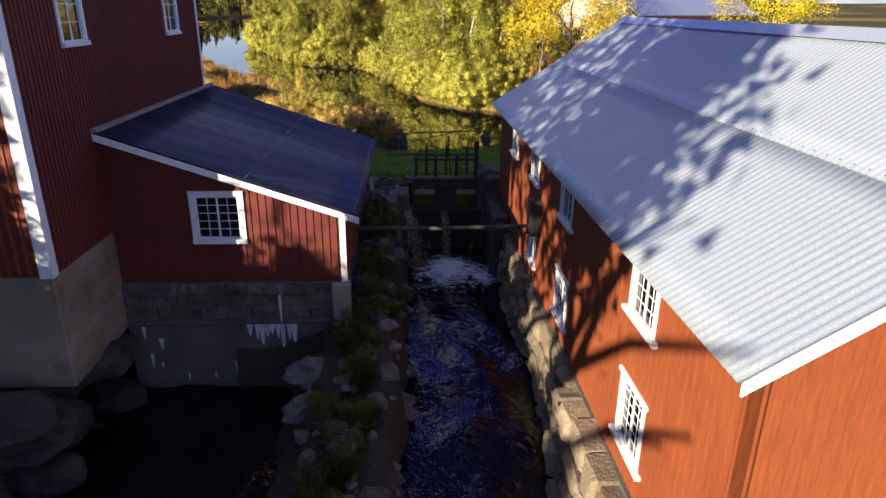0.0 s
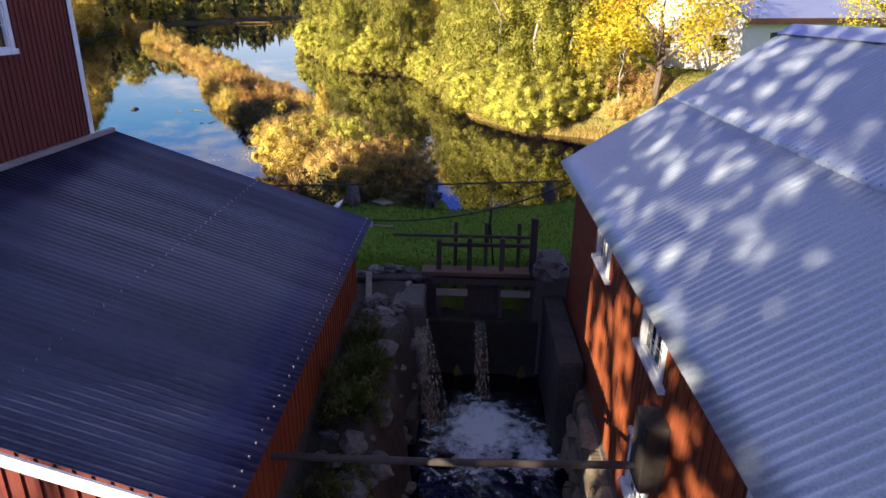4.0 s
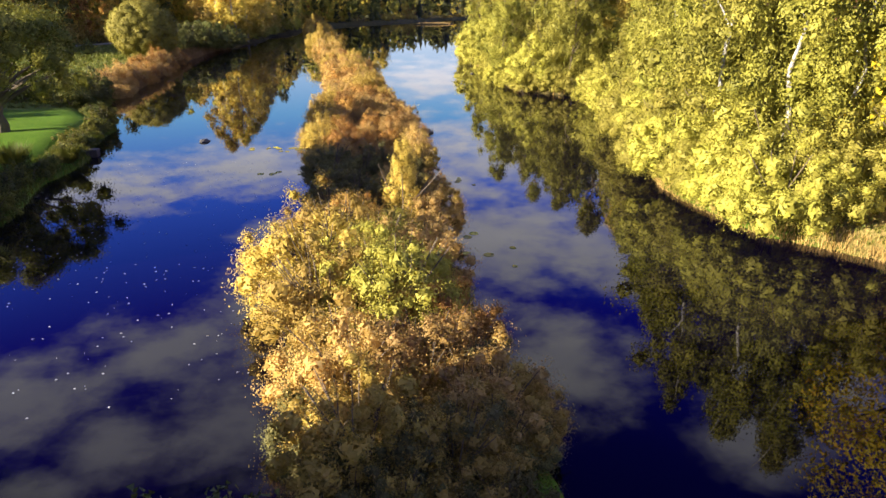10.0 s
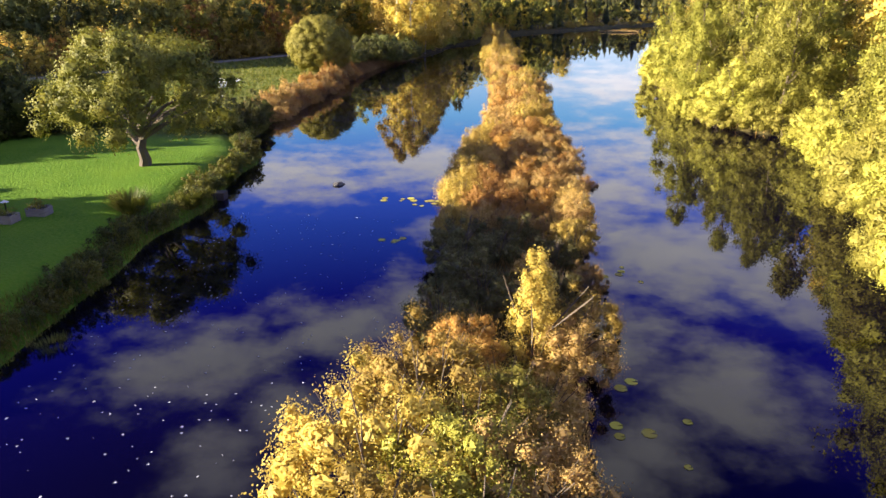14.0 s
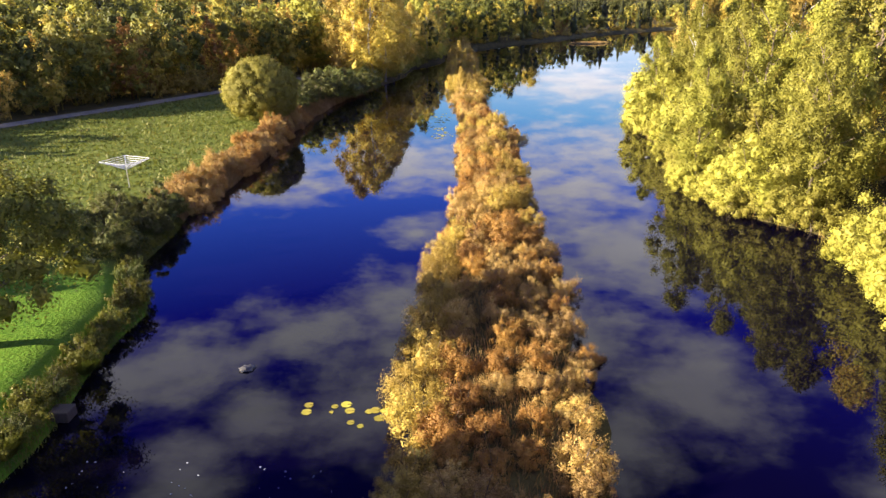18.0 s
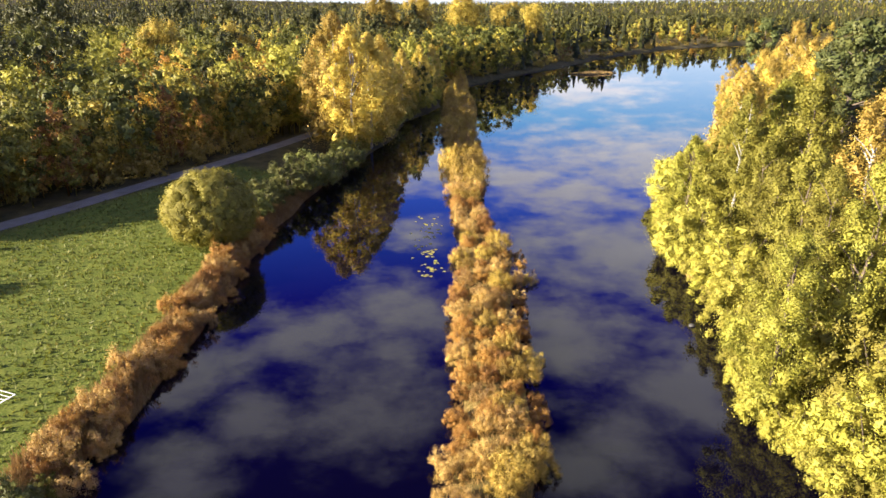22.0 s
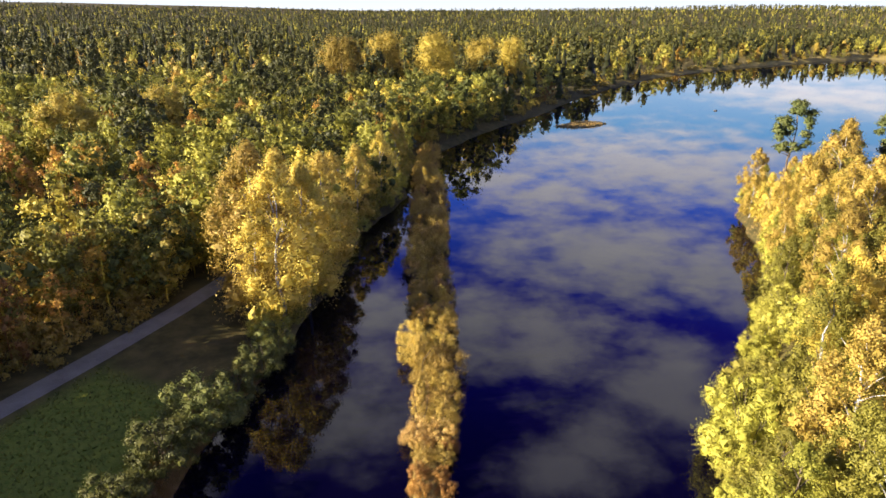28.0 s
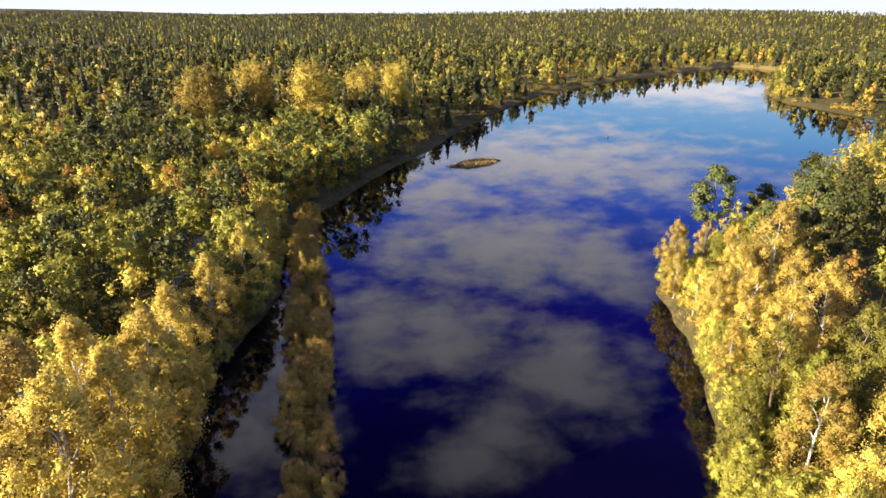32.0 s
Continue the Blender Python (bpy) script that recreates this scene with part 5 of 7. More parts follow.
def in_clumps(clumps, per, rng, squash=1.0):
    """Points spread through ball-like clumps (x, y, z, r), most of them near the outside."""
    c = np.repeat(np.asarray(clumps, float), per, axis=0)
    d = rng.normal(size=(len(c), 3))
    d /= np.linalg.norm(d, axis=1)[:, None]
    r = c[:, 3:4] * np.clip(rng.normal(0.76, 0.27, (len(c), 1)), 0.05, 1.6)
    d2 = d.copy(); d2[:, 2] *= squash
    return c[:, :3] + d2 * r, d


def ball_faces(sub_):
    """Corners of a ball's triangles."""
    q = bmesh.new()
    bmesh.ops.create_icosphere(q, subdivisions=sub_, radius=1.0)
    tri = np.array([[v.co[:] for v in f.verts] for f in q.faces])
    q.free()
    return tri


BALLS = {1: ball_faces(1), 2: ball_faces(2)}


def cores(clumps, size, rng, sub_=2):
    """The dense leafage of each clump: loose, tilted leaf sprays lapping over one another. Returns verts, faces, normals."""
    cl = np.asarray(clumps, float)
    n_, tri = len(cl), BALLS[sub_]
    m_ = len(tri)
    mid = tri.mean(1, keepdims=True)
    t = np.broadcast_to(tri[None], (n_, m_, 3, 3)).copy()
    mid = np.broadcast_to(mid[None], (n_, m_, 1, 3))
    t = mid + (t - mid) * rng.uniform(0.75, 1.5, (n_, m_, 1, 1))
    t = t * rng.uniform(0.62, 1.15, (n_, m_, 1, 1)) + rng.normal(size=(n_, m_, 3, 3)) * (0.16 if sub_ == 2 else 0.24)
    nrm = np.broadcast_to(mid, (n_, m_, 3, 3)) + rng.normal(size=(n_, m_, 1, 3)) * 0.3
    sc = rng.uniform(0.8, 1.2, (n_, 1, 1, 3)) * cl[:, None, None, 3:4] * size
    vs_ = (t * sc + cl[:, None, None, :3]).reshape(-1, 3)
    nn_ = lean_out(vs_, nrm.reshape(-1, 3), max(cl[:, 2].max(), 0.1))
    nn_ = nn_ / (np.linalg.norm(nn_, axis=1)[:, None] + 1e-9)
    return vs_, np.arange(len(vs_)).reshape(-1, 3), nn_


def joined(*sets):
    """Several (verts, faces, normals) as one."""
    o, fs_ = 0, []
    for s in sets:
        fs_.append(s[1] + o)
        o += len(s[0])
    return np.concatenate([s[0] for s in sets]), np.concatenate(fs_), np.concatenate([s[2] for s in sets])


def lean_out(points, out, height_):
    """Leaves face away from their twig and from the plant's middle."""
    mid = points - np.array([0, 0, 0.45 * height_])
    mid /= np.linalg.norm(mid, axis=1)[:, None] + 1e-9
    return out * 0.8 + mid * 0.4


def crown_of(kind, rng, detail):
    """Clumps for one plant of height 1, with the leaf's stance."""
    cl = []
    if kind == "birch":
        n_ = int(26 * detail)
        for k in range(n_):
            f = rng.uniform(0.0, 1.0)
            z = 0.10 + 0.86 * f
            rad = 0.26 * np.sin(np.pi * (0.12 + 0.86 * f) ** 0.75) ** 0.8 * rng.uniform(0.35, 1.08)
            a = rng.uniform(0, math.tau)
            cl.append((rad * np.cos(a), rad * np.sin(a), z, rng.uniform(0.045, 0.085) * (1.15 - 0.55 * f)))
        cl.append((0, 0, 0.97, 0.03))
    elif kind == "broad":
        for k in range(int(34 * detail)):
            f = rng.uniform(0, 1)
            a = rng.uniform(0, math.tau)
            z = 0.32 + 0.60 * f
            rad = 0.52 * np.sqrt(max(0.02, 1 - ((z - 0.50) / 0.50) ** 2)) * rng.uniform(0.3, 1.0)
            cl.append((rad * np.cos(a), rad * np.sin(a), z, rng.uniform(0.09, 0.16)))
    elif kind == "oval":
        for k in range(int(24 * detail)):
            a, f = rng.uniform(0, math.tau), rng.uniform(0, 1)
            z = 0.22 + 0.70 * f
            rad = 0.24 * np.sqrt(max(0.03, 1 - ((z - 0.55) / 0.42) ** 2)) * np.sqrt(rng.uniform(0.1, 1.0))
            cl.append((rad * np.cos(a), rad * np.sin(a), z, rng.uniform(0.06, 0.11)))
    elif kind == "wide":
        for k in range(int(40 * detail)):
            a, f = rng.uniform(0, math.tau), rng.uniform(0, 1)
            z = 0.24 + 0.64 * f
            rad = 0.72 * np.sqrt(max(0.04, 1 - (max(0.0, z - 0.42) / 0.52) ** 2)) * np.sqrt(rng.uniform(0.1, 1.0))
            cl.append((rad * np.cos(a), rad * np.sin(a), z, rng.uniform(0.08, 0.14)))
    elif kind == "dome":                             # a garden tree: a flat-bottomed dome on a short trunk
        for k in range(int(46 * detail)):
            a, f = rng.uniform(0, math.tau), rng.uniform(0, 1) ** 0.8
            z = 0.30 + 0.62 * f
            rad = 0.70 * np.sqrt(max(0.02, 1 - ((z - 0.36) / 0.60) ** 2)) * rng.uniform(0.55, 1.0) * (1 + 0.12 * math.sin(3 * a))
            cl.append((rad * np.cos(a), rad * np.sin(a), z, rng.uniform(0.065, 0.115)))
    elif kind == "shrub":
        for k in range(int(30 * detail)):
            a = rng.uniform(0, math.tau)
            rad = 0.58 * np.sqrt(rng.uniform(0, 1))
            top = 0.95 * np.sqrt(max(0.05, 1 - (rad / 0.66) ** 2)) * rng.uniform(0.72, 1.1)
            z = top * rng.uniform(0.15, 0.92)
            cl.append((rad * np.cos(a), rad * np.sin(a), z, rng.uniform(0.08, 0.17)))
    elif kind == "upright":
        for k in range(int(24 * detail)):
            a = rng.uniform(0, math.tau)
            f = rng.uniform(0, 1)
            rad = 0.26 * (1.05 - 0.85 * f) * np.sqrt(rng.uniform(0.05, 1))
            cl.append((rad * np.cos(a), rad * np.sin(a), 0.06 + 0.9 * f, rng.uniform(0.05, 0.10) * (1.2 - 0.6 * f)))
    elif kind == "ball":
        for k in range(int(70 * detail)):
            a = rng.uniform(0, math.tau)
            c = rng.uniform(-0.85, 1.0)
            s = np.sqrt(1 - c * c)
            cl.append((0.52 * s * np.cos(a), 0.52 * s * np.sin(a), 0.46 + 0.44 * c, rng.uniform(0.07, 0.11)))
    elif kind == "spruce":
        for k in range(int(40 * detail)):
            f = (k + rng.uniform(0, 1)) / (40 * detail)
            z = 0.07 + 0.91 * f
            rad = 0.17 * (1 - f) ** 0.85 * rng.uniform(0.35, 1.05)
            a = rng.uniform(0, math.tau)
            cl.append((rad * np.cos(a), rad * np.sin(a), z - 0.03 * (1 - f), 0.022 + 0.045 * (1 - f)))
    elif kind == "pine":
        for k in range(int(24 * detail)):
            f = rng.uniform(0, 1)
            a = rng.uniform(0, math.tau)
            rad = 0.19 * np.sin(np.pi * (0.15 + 0.8 * f)) * rng.uniform(0.3, 1.1)
            cl.append((rad * np.cos(a), rad * np.sin(a), 0.52 + 0.46 * f, rng.uniform(0.035, 0.065)))
    return cl


def wood_of(kind, rng, sides=7, limbs=7):
    """Trunk and limbs for a plant of height 1."""
    bm = bmesh.new()
    if kind in ("shrub", "upright", "ball"):
        for k in range(limbs):
            a = rng.uniform(0, math.tau); t = rng.uniform(0.1, 0.45)
            tube(bm, [(0.04 * math.cos(a), 0.04 * math.sin(a), -0.04), (0.12 * math.cos(a), 0.12 * math.sin(a), 0.35), (t * math.cos(a), t * math.sin(a), 0.72)], 0.014, 0.003, 5)
        return bm
    w = rng.uniform(-0.02, 0.02, 8)
    hgt = {"birch": 0.95, "broad": 0.7, "wide": 0.55, "dome": 0.5, "spruce": 0.96, "pine": 0.93}[kind]
    r0 = {"birch": 0.013, "broad": 0.026, "wide": 0.05, "dome": 0.05, "spruce": 0.016, "pine": 0.015}[kind]
    pts = [(w[i] * (i > 0), w[i + 1] * (i > 0), -0.03 + hgt * i / 6) for i in range(7)]
    tube(bm, pts, r0, r0 * 0.15, sides)
    for k in range(limbs):
        f = rng.uniform(0.3, 0.9) if kind not in ("broad", "wide", "dome") else rng.uniform(0.28, 0.6)
        z = hgt * f
        a = rng.uniform(0, math.tau)
        ln = {"birch": 0.17, "broad": 0.36, "wide": 0.6, "dome": 0.5, "spruce": 0.12, "pine": 0.16}[kind] * rng.uniform(0.6, 1.1) * (1.2 - 0.7 * f)
        up = {"birch": 0.14, "broad": 0.22, "wide": 0.25, "dome": 0.25, "spruce": -0.02, "pine": 0.05}[kind]
        tube(bm, [(0, 0, z), (0.5 * ln * math.cos(a), 0.5 * ln * math.sin(a), z + up * 0.6), (ln * math.cos(a), ln * math.sin(a), z + up)], r0 * 0.42, r0 * 0.1, 5)
    return bm


def plant_meshes(kind, seed, height_, leaf, per, detail, corners, material, bark, limbs=7, squash=1.0, hang=0.0, streamers=0, width=1.0, core=0.55, low=0.0, fine=1):
    """Crown and wood meshes at true size; leaf: half length in metres."""
    rng = np.random.RandomState(seed)
    cl = np.array(crown_of(kind, rng, detail)) * height_ * np.array([width, width, 1, 1])
    cl = cl[cl[:, 2] >= low * height_]
    pts_, out = in_clumps(cl, per, rng, squash)
    out = lean_out(pts_, out, height_)
    if streamers:                                    # hanging twigs of a weeping crown
        base = cl[rng.randint(0, len(cl), streamers)]
        ln = rng.uniform(0.08, 0.22, streamers) * height_
        st = np.repeat(base[:, :3] + rng.normal(size=(streamers, 3)) * base[:, 3:4] * 0.7, 14, axis=0)
        st[:, 2] -= np.tile(np.linspace(0, 1, 14), streamers) * np.repeat(ln, 14)
        st += rng.normal(size=st.shape) * leaf * 0.6
        pts_ = np.concatenate([pts_, st]); out = np.concatenate([out, rng.normal(size=st.shape)])
    keep = pts_[:, 2] > 0.02 * height_
    vs_, fs_, ns_ = leaf_cloud(pts_[keep], leaf, rng, corners, out[keep], hang)
    if core:
        vs_, fs_, ns_ = joined((vs_, fs_, ns_), cores(cl, core, rng, fine))
    crown = raw_mesh(kind + "_crown", vs_, fs_, material, normals=ns_)
    bm = wood_of(kind, rng, limbs=limbs)
    bmesh.ops.scale(bm, vec=(height_,) * 3, verts=bm.verts)
    bmesh.ops.recalc_face_normals(bm, faces=bm.faces)
    wood = bpy.data.meshes.new(kind + "_trunk")
    bm.to_mesh(wood); bm.free()
    wood.materials.append(bark)
    return crown, wood, (vs_, fs_)


def set_plant(name, meshes, x, y, scale, turn, label, category, group, z=None, lean=0.0):
    top = new(name)
    top.empty_display_size = 0.3
    zz_ = float(height(x, y)) if z is None else z
    top.matrix_world = pose(x, y, zz_, lean, 0, turn) @ Matrix.Diagonal((scale, scale, scale, 1))
    tagged(top, label, category, group)
    for nm, me in (("crown", meshes[0]), ("trunk", meshes[1])):
        o = new(nm, me)
        o.parent = top
    return top


def kinds(kind, seeds, *a, **k):
    return [plant_meshes(kind, s, *a, **k) for s in seeds]


P = {
    "shrub_near": kinds("shrub", (1, 2, 3), 3.0, 0.027, 250, 2.8, 3, M_LEAF["gold"], M_BARK, limbs=14, squash=1.1, core=0.42, fine=2),
    "willow_near": kinds("shrub", (4, 5), 3.2, 0.027, 250, 2.8, 3, M_LEAF["willow"], M_BARK, limbs=14, squash=1.1, core=0.42, fine=2),
    "sapling_near": kinds("upright", (6, 7), 3.4, 0.026, 220, 2.6, 3, M_LEAF["willow"], M_BARK, squash=1.5, core=0.42, fine=2),
    "lowsallow": kinds("shrub", (74, 75), 3.2, 0.052, 110, 2.0, 3, M_LEAF["sallow"], M_BARK, limbs=4, squash=1.1, core=0.45, fine=2),
    "rust_near": kinds("shrub", (88, 89), 2.8, 0.026, 230, 2.6, 3, M_LEAF["rust"], M_BARK, limbs=12, squash=1.1, core=0.42, fine=2),
    "olive_near": kinds("shrub", (86, 87), 2.9, 0.026, 230, 2.6, 3, M_LEAF["sallow"], M_BARK, limbs=12, squash=1.1, core=0.42, fine=2),
    "sage_near": kinds("shrub", (8, 9), 2.8, 0.028, 170, 2.4, 3, M_LEAF["sage"], M_BARK, limbs=10, squash=1.1, core=0.42, fine=2),
    "lime_dense": kinds("broad", (44,), 19.0, 0.33, 78, 2.2, 3, M_LEAF["green"], M_BARK, limbs=12, width=0.14, low=0.54, core=0.0),
    "shrub": kinds("shrub", (11, 12, 13), 2.4, 0.042, 150, 2.0, 3, M_LEAF["gold"], M_BARK, limbs=4, squash=1.2, core=0.2),
    "rust": kinds("shrub", (14, 15), 2.0, 0.038, 150, 2.0, 3, M_LEAF["rust"], M_BARK, limbs=4, squash=1.2, core=0.2),
    "willow": kinds("shrub", (16, 17), 2.8, 0.045, 150, 2.0, 3, M_LEAF["willow"], M_BARK, limbs=4, squash=1.3, core=0.2),
    "sapling": kinds("upright", (18, 19), 3.4, 0.05, 100, 1.7, 3, M_LEAF["willow"], M_BARK, limbs=3, squash=1.5, core=0.2),
    "birch": kinds("birch", (21, 22, 23), 12.0, 0.078, 180, 3.6, 3, M_LEAF["birch"], M_BIRCHBARK, limbs=6, squash=1.35, hang=0.6, core=0.45),
    "weeping": kinds("birch", (24, 25), 11.0, 0.066, 200, 3.2, 3, M_LEAF["birch_green"], M_BIRCHBARK, limbs=3, squash=1.4, hang=1.4, streamers=260, core=0.45, fine=2),
    "greenbirch": kinds("birch", (26, 27), 10.0, 0.072, 170, 3.6, 3, M_LEAF["birch_green"], M_BARK, limbs=8, squash=1.35, hang=0.6, core=0.45),
    "sallow": kinds("shrub", (28, 29, 30), 6.5, 0.062, 190, 3.4, 3, M_LEAF["sallow"], M_BARK, squash=1.1, core=0.45),
    "sallow_fine": kinds("shrub", (71, 72), 6.5, 0.048, 260, 3.2, 3, M_LEAF["sallow"], M_BARK, squash=1.1, core=0.45, fine=2),
    "greenbirch_fine": kinds("birch", (73,), 10.0, 0.055, 250, 3.4, 3, M_LEAF["birch_green"], M_BARK, limbs=10, squash=1.35, hang=0.8, streamers=200, core=0.45, fine=2),
    "maple": kinds("broad", (31,), 8.5, 0.075, 210, 2.0, 3, M_LEAF["maple"], M_BARK, limbs=10, core=0.0),
    "apple": kinds("dome", (32,), 7.4, 0.06, 420, 3.0, 3, M_LEAF["apple"], M_BARK, limbs=14, core=0.5),
    "lime": kinds("broad", (42, 43), 19.0, 0.30, 60, 1.9, 3, M_LEAF["green"], M_BARK, limbs=12, width=0.7, core=0.0, low=0.5),
    "rowan": kinds("birch", (85,), 5.0, 0.05, 26, 1.2, 3, M_LEAF["rust"], M_BIRCHBARK, limbs=10, squash=1.2, core=0.0),
    "rush": kinds("shrub", (83, 84), 1.0, 0.032, 60, 1.4, 3, M_LEAF["apple"], M_BARK, limbs=5, squash=1.1, core=0.0),
    "weed": kinds("shrub", (81, 82), 1.1, 0.03, 60, 1.6, 3, M_LEAF["green"], M_BARK, limbs=5, squash=1.1, core=0.0),
    "greenbush": kinds("shrub", (33, 34), 4.5, 0.06, 190, 2.4, 3, M_LEAF["alder"], M_BARK),
    "hedge": kinds("shrub", (38, 39), 4.5, 0.065, 170, 2.2, 3, M_LEAF["green"], M_BARK),
    "ball": kinds("ball", (35,), 7.4, 0.062, 380, 4.2, 3, M_LEAF["sallow"], M_BARK, core=0.6),
    "pine": kinds("pine", (36, 37), 17.0, 0.15, 190, 1.8, 3, M_LEAF["pine"], M_BARK, squash=0.6),
    "oak": kinds("broad", (40, 41), 26.0, 0.23, 170, 2.4, 3, M_LEAF["aspen"], M_BARK, limbs=8, width=0.62, core=0.3, fine=2),
}
R = random.Random(4)


def grow(kind, x, y, scale, name, label, category, group="", z=None, spread=0.12, lean=0.0):
    return set_plant(name, R.choice(P[kind]), x, y, scale * R.uniform(1 - spread, 1 + spread), R.uniform(0, 360), label, category, group, z, lean)


# the dyke's shrubs: large golden ones at its head, lower and rustier further on
def dyke(y):
    """Left and right edge of the dyke."""
    ls = [(34, 14.2), (39, 14), (46, 14.4), (54, 15.0), (64, 15.4), (76, 16.6), (90, 18.2), (100, 18.7), (120, 19), (150, 19), (190, 18.9), (240, 19.4), (262, 20)]
    rs_ = [(30, 19.6), (38, 20.6), (46, 20.4), (53, 21.4), (58, 21.8), (64, 23.0), (67, 23.8), (70, 23.4), (80, 24.0), (85, 23.4), (95, 24.2), (108, 24.8), (116, 26.4), (119, 26.4), (122, 24.6), (131, 23), (150, 23.2), (190, 25.0), (220, 25.6), (245, 24.6), (262, 26)]
    return np.interp(y, *zip(*ls)), np.interp(y, *zip(*rs_))


DL = {"rust_near": "rusty golden shrub on the dyke", "olive_near": "olive-green leafy shrub on the dyke", "sage_near": "grey-green willow shrub on the dyke", "shrub_near": "golden autumn shrub growing on the dyke", "willow_near": "pale yellow willow bush on the dyke", "sapling_near": "slender yellow-leaved sapling on the dyke",
      "shrub": "golden autumn shrub growing on the dyke", "rust": "rust-orange low shrub on the dyke", "willow": "pale yellow willow bush on the dyke", "sapling": "slender yellow-leaved sapling on the dyke"}
for x, y, k, s in ((15.6, 35.2, "shrub_near", 1.0), (17.6, 35.0, "shrub_near", 0.95), (18.6, 33.8, "shrub_near", 0.85), (15.3, 38.0, "willow_near", 1.1), (17.4, 37.8, "olive_near", 1.2), (18.7, 37.0, "rust_near", 0.95),
                   (15.0, 40.8, "willow_near", 1.15), (17.2, 40.6, "olive_near", 1.1), (18.6, 40.0, "shrub_near", 1.0), (16.0, 43.4, "willow_near", 1.05), (18.2, 43.2, "olive_near", 0.85), (19.2, 43.0, "shrub_near", 0.7),
                   (17.0, 46.0, "rust_near", 0.7), (19.4, 46.4, "sapling_near", 1.15), (20.6, 46.2, "shrub_near", 0.8), (16.0, 48.0, "sage_near", 0.7), (18.2, 48.6, "sage_near", 0.65), (17.2, 50.0, "sage_near", 0.6), (19.6, 50.4, "sage_near", 0.6), (17.8, 53.4, "sage_near", 0.65), (20.0, 54.0, "sage_near", 0.55), (14.9, 33.8, "sage_near", 0.8), (16.4, 32.1, "sage_near", 0.6), (18.8, 35.2, "sage_near", 0.8), (18.4, 31.6, "sage_near", 0.6), (17.6, 32.6, "sage_near", 0.75), (18.9, 33.0, "sage_near", 0.7), (17.0, 31.2, "sage_near", 0.5), (15.2, 32.2, "sage_near", 0.55), (20.4, 49.0, "willow_near", 0.6),
                   (16.6, 51.4, "sage_near", 0.7), (19.0, 51.8, "shrub_near", 0.42), (21.0, 52.2, "shrub_near", 0.4), (16.4, 54.4, "sage_near", 0.85), (18.6, 55.6, "sage_near", 0.6), (21.0, 55.6, "willow_near", 0.55)):
    if y < 47:
        x, s = 16.8 + (x - 17.1) * 0.78, s * 0.92
    grow(k, x, y, s, "shrub", DL[k], "shrub", "dyke shrubs", spread=0.06)
y = 57.5
while y < 262:
    a, b = dyke(y)
    nn = 5 if y < 82 else (4 if y < 120 else 2)
    for j in range(nn):
        x = a + (b - a) * (j + R.uniform(0.25, 0.75)) / nn
        edge = j in (0, nn - 1)
        q = R.random()
        if y < 80:
            k, s = ("willow", 0.62) if j == 0 else (("shrub", 0.55) if q < 0.6 else ("rust", 0.6))
        elif y < 140:
            k, s = ("rust", 0.62) if q < 0.45 else (("shrub", 0.62) if q < 0.8 else ("willow", 0.6))
        else:
            k, s = ("willow", 0.95) if q < 0.5 else (("sapling", 0.95) if q < 0.75 else ("shrub", 0.85))
        grow(k, x, y + R.uniform(-0.7, 0.7), s * R.uniform(0.8, 1.2) * (1.0 if y < 120 else 1.15), "shrub", DL[k], "shrub", "dyke shrubs")
    y += 1.85 if y < 140 else 2.6

# single plants that stand out
grow("apple", -1.7, 65.6, 1.0, "apple_tree", "broad green apple tree on the lawn by the water", "tree", spread=0)
grow("ball", -4.0, 119.4, 1.0, "round_willow", "ball-shaped yellow-green willow on the bank", "tree", spread=0)
grow("maple", 38.9, 39.4, 1.2, "maple_tree", "golden autumn maple in front of the white house", "tree", spread=0)
grow("maple", 58.0, 34.0, 1.15, "maple_tree", "yellow-green maple beside the white house", "tree", spread=0)
for x, y, s in ((4.2, 161.5, 1.6), (1.2, 164, 1.7), (6.2, 167.5, 1.6), (2.5, 172, 1.5), (7.2, 176, 1.4), (7.4, 186, 1.25), (9.6, 200, 1.15), (13, 212, 1.1), (15.4, 228, 1.05)):
    grow("birch", x, y, s, "birch_tree", "tall golden birch on the pond's bank", "tree", "golden birches", spread=0.05)
for x, y, s in ((-18, 172, 0.75), (-7, 196, 1.0), (-14, 185, 0.9), (-12, 170, 0.62)):
    grow("birch", x, y, s, "birch_tree", "slim golden birch by the gravel track", "tree", "golden birches")
for x, y, s in ((0.2, 137, 1.15), (-1.2, 131.5, 1.0), (1.6, 142, 1.3), (3.0, 147, 1.1), (-1.6, 127.5, 0.8), (4.4, 152, 1.0), (5.0, 156, 0.9)):
    grow("greenbush", x - 0.6, y, s, "alder_bush", "grey-green alder bush on the bank", "shrub", "bank bushes")
for x, y, s in ((88, 207, 1.15), (99, 209, 1.0), (93, 200, 0.95), (104, 203, 1.0), (60, 128, 1.05), (63, 136, 1.1), (70, 150, 1.0)):
    grow("pine", x, y, s, "pine_tree", "tall pine with a bare trunk on the wooded bank", "tree", "pines")
for x, y, s in ((34.6, 46.8, 1.0), (36.6, 45.6, 0.85), (34.2, 50.6, 1.05), (38.6, 47.4, 1.0), (37.0, 51.5, 0.9), (36.2, 56.0, 0.9), (38.4, 60.5, 1.0), (40.6, 65.5, 1.05), (42.0, 70.5, 1.0)):
    grow("weeping", x, y, s, "weeping_birch", "yellow-green weeping birch hanging over the water", "tree", "weeping birches", spread=0.05)
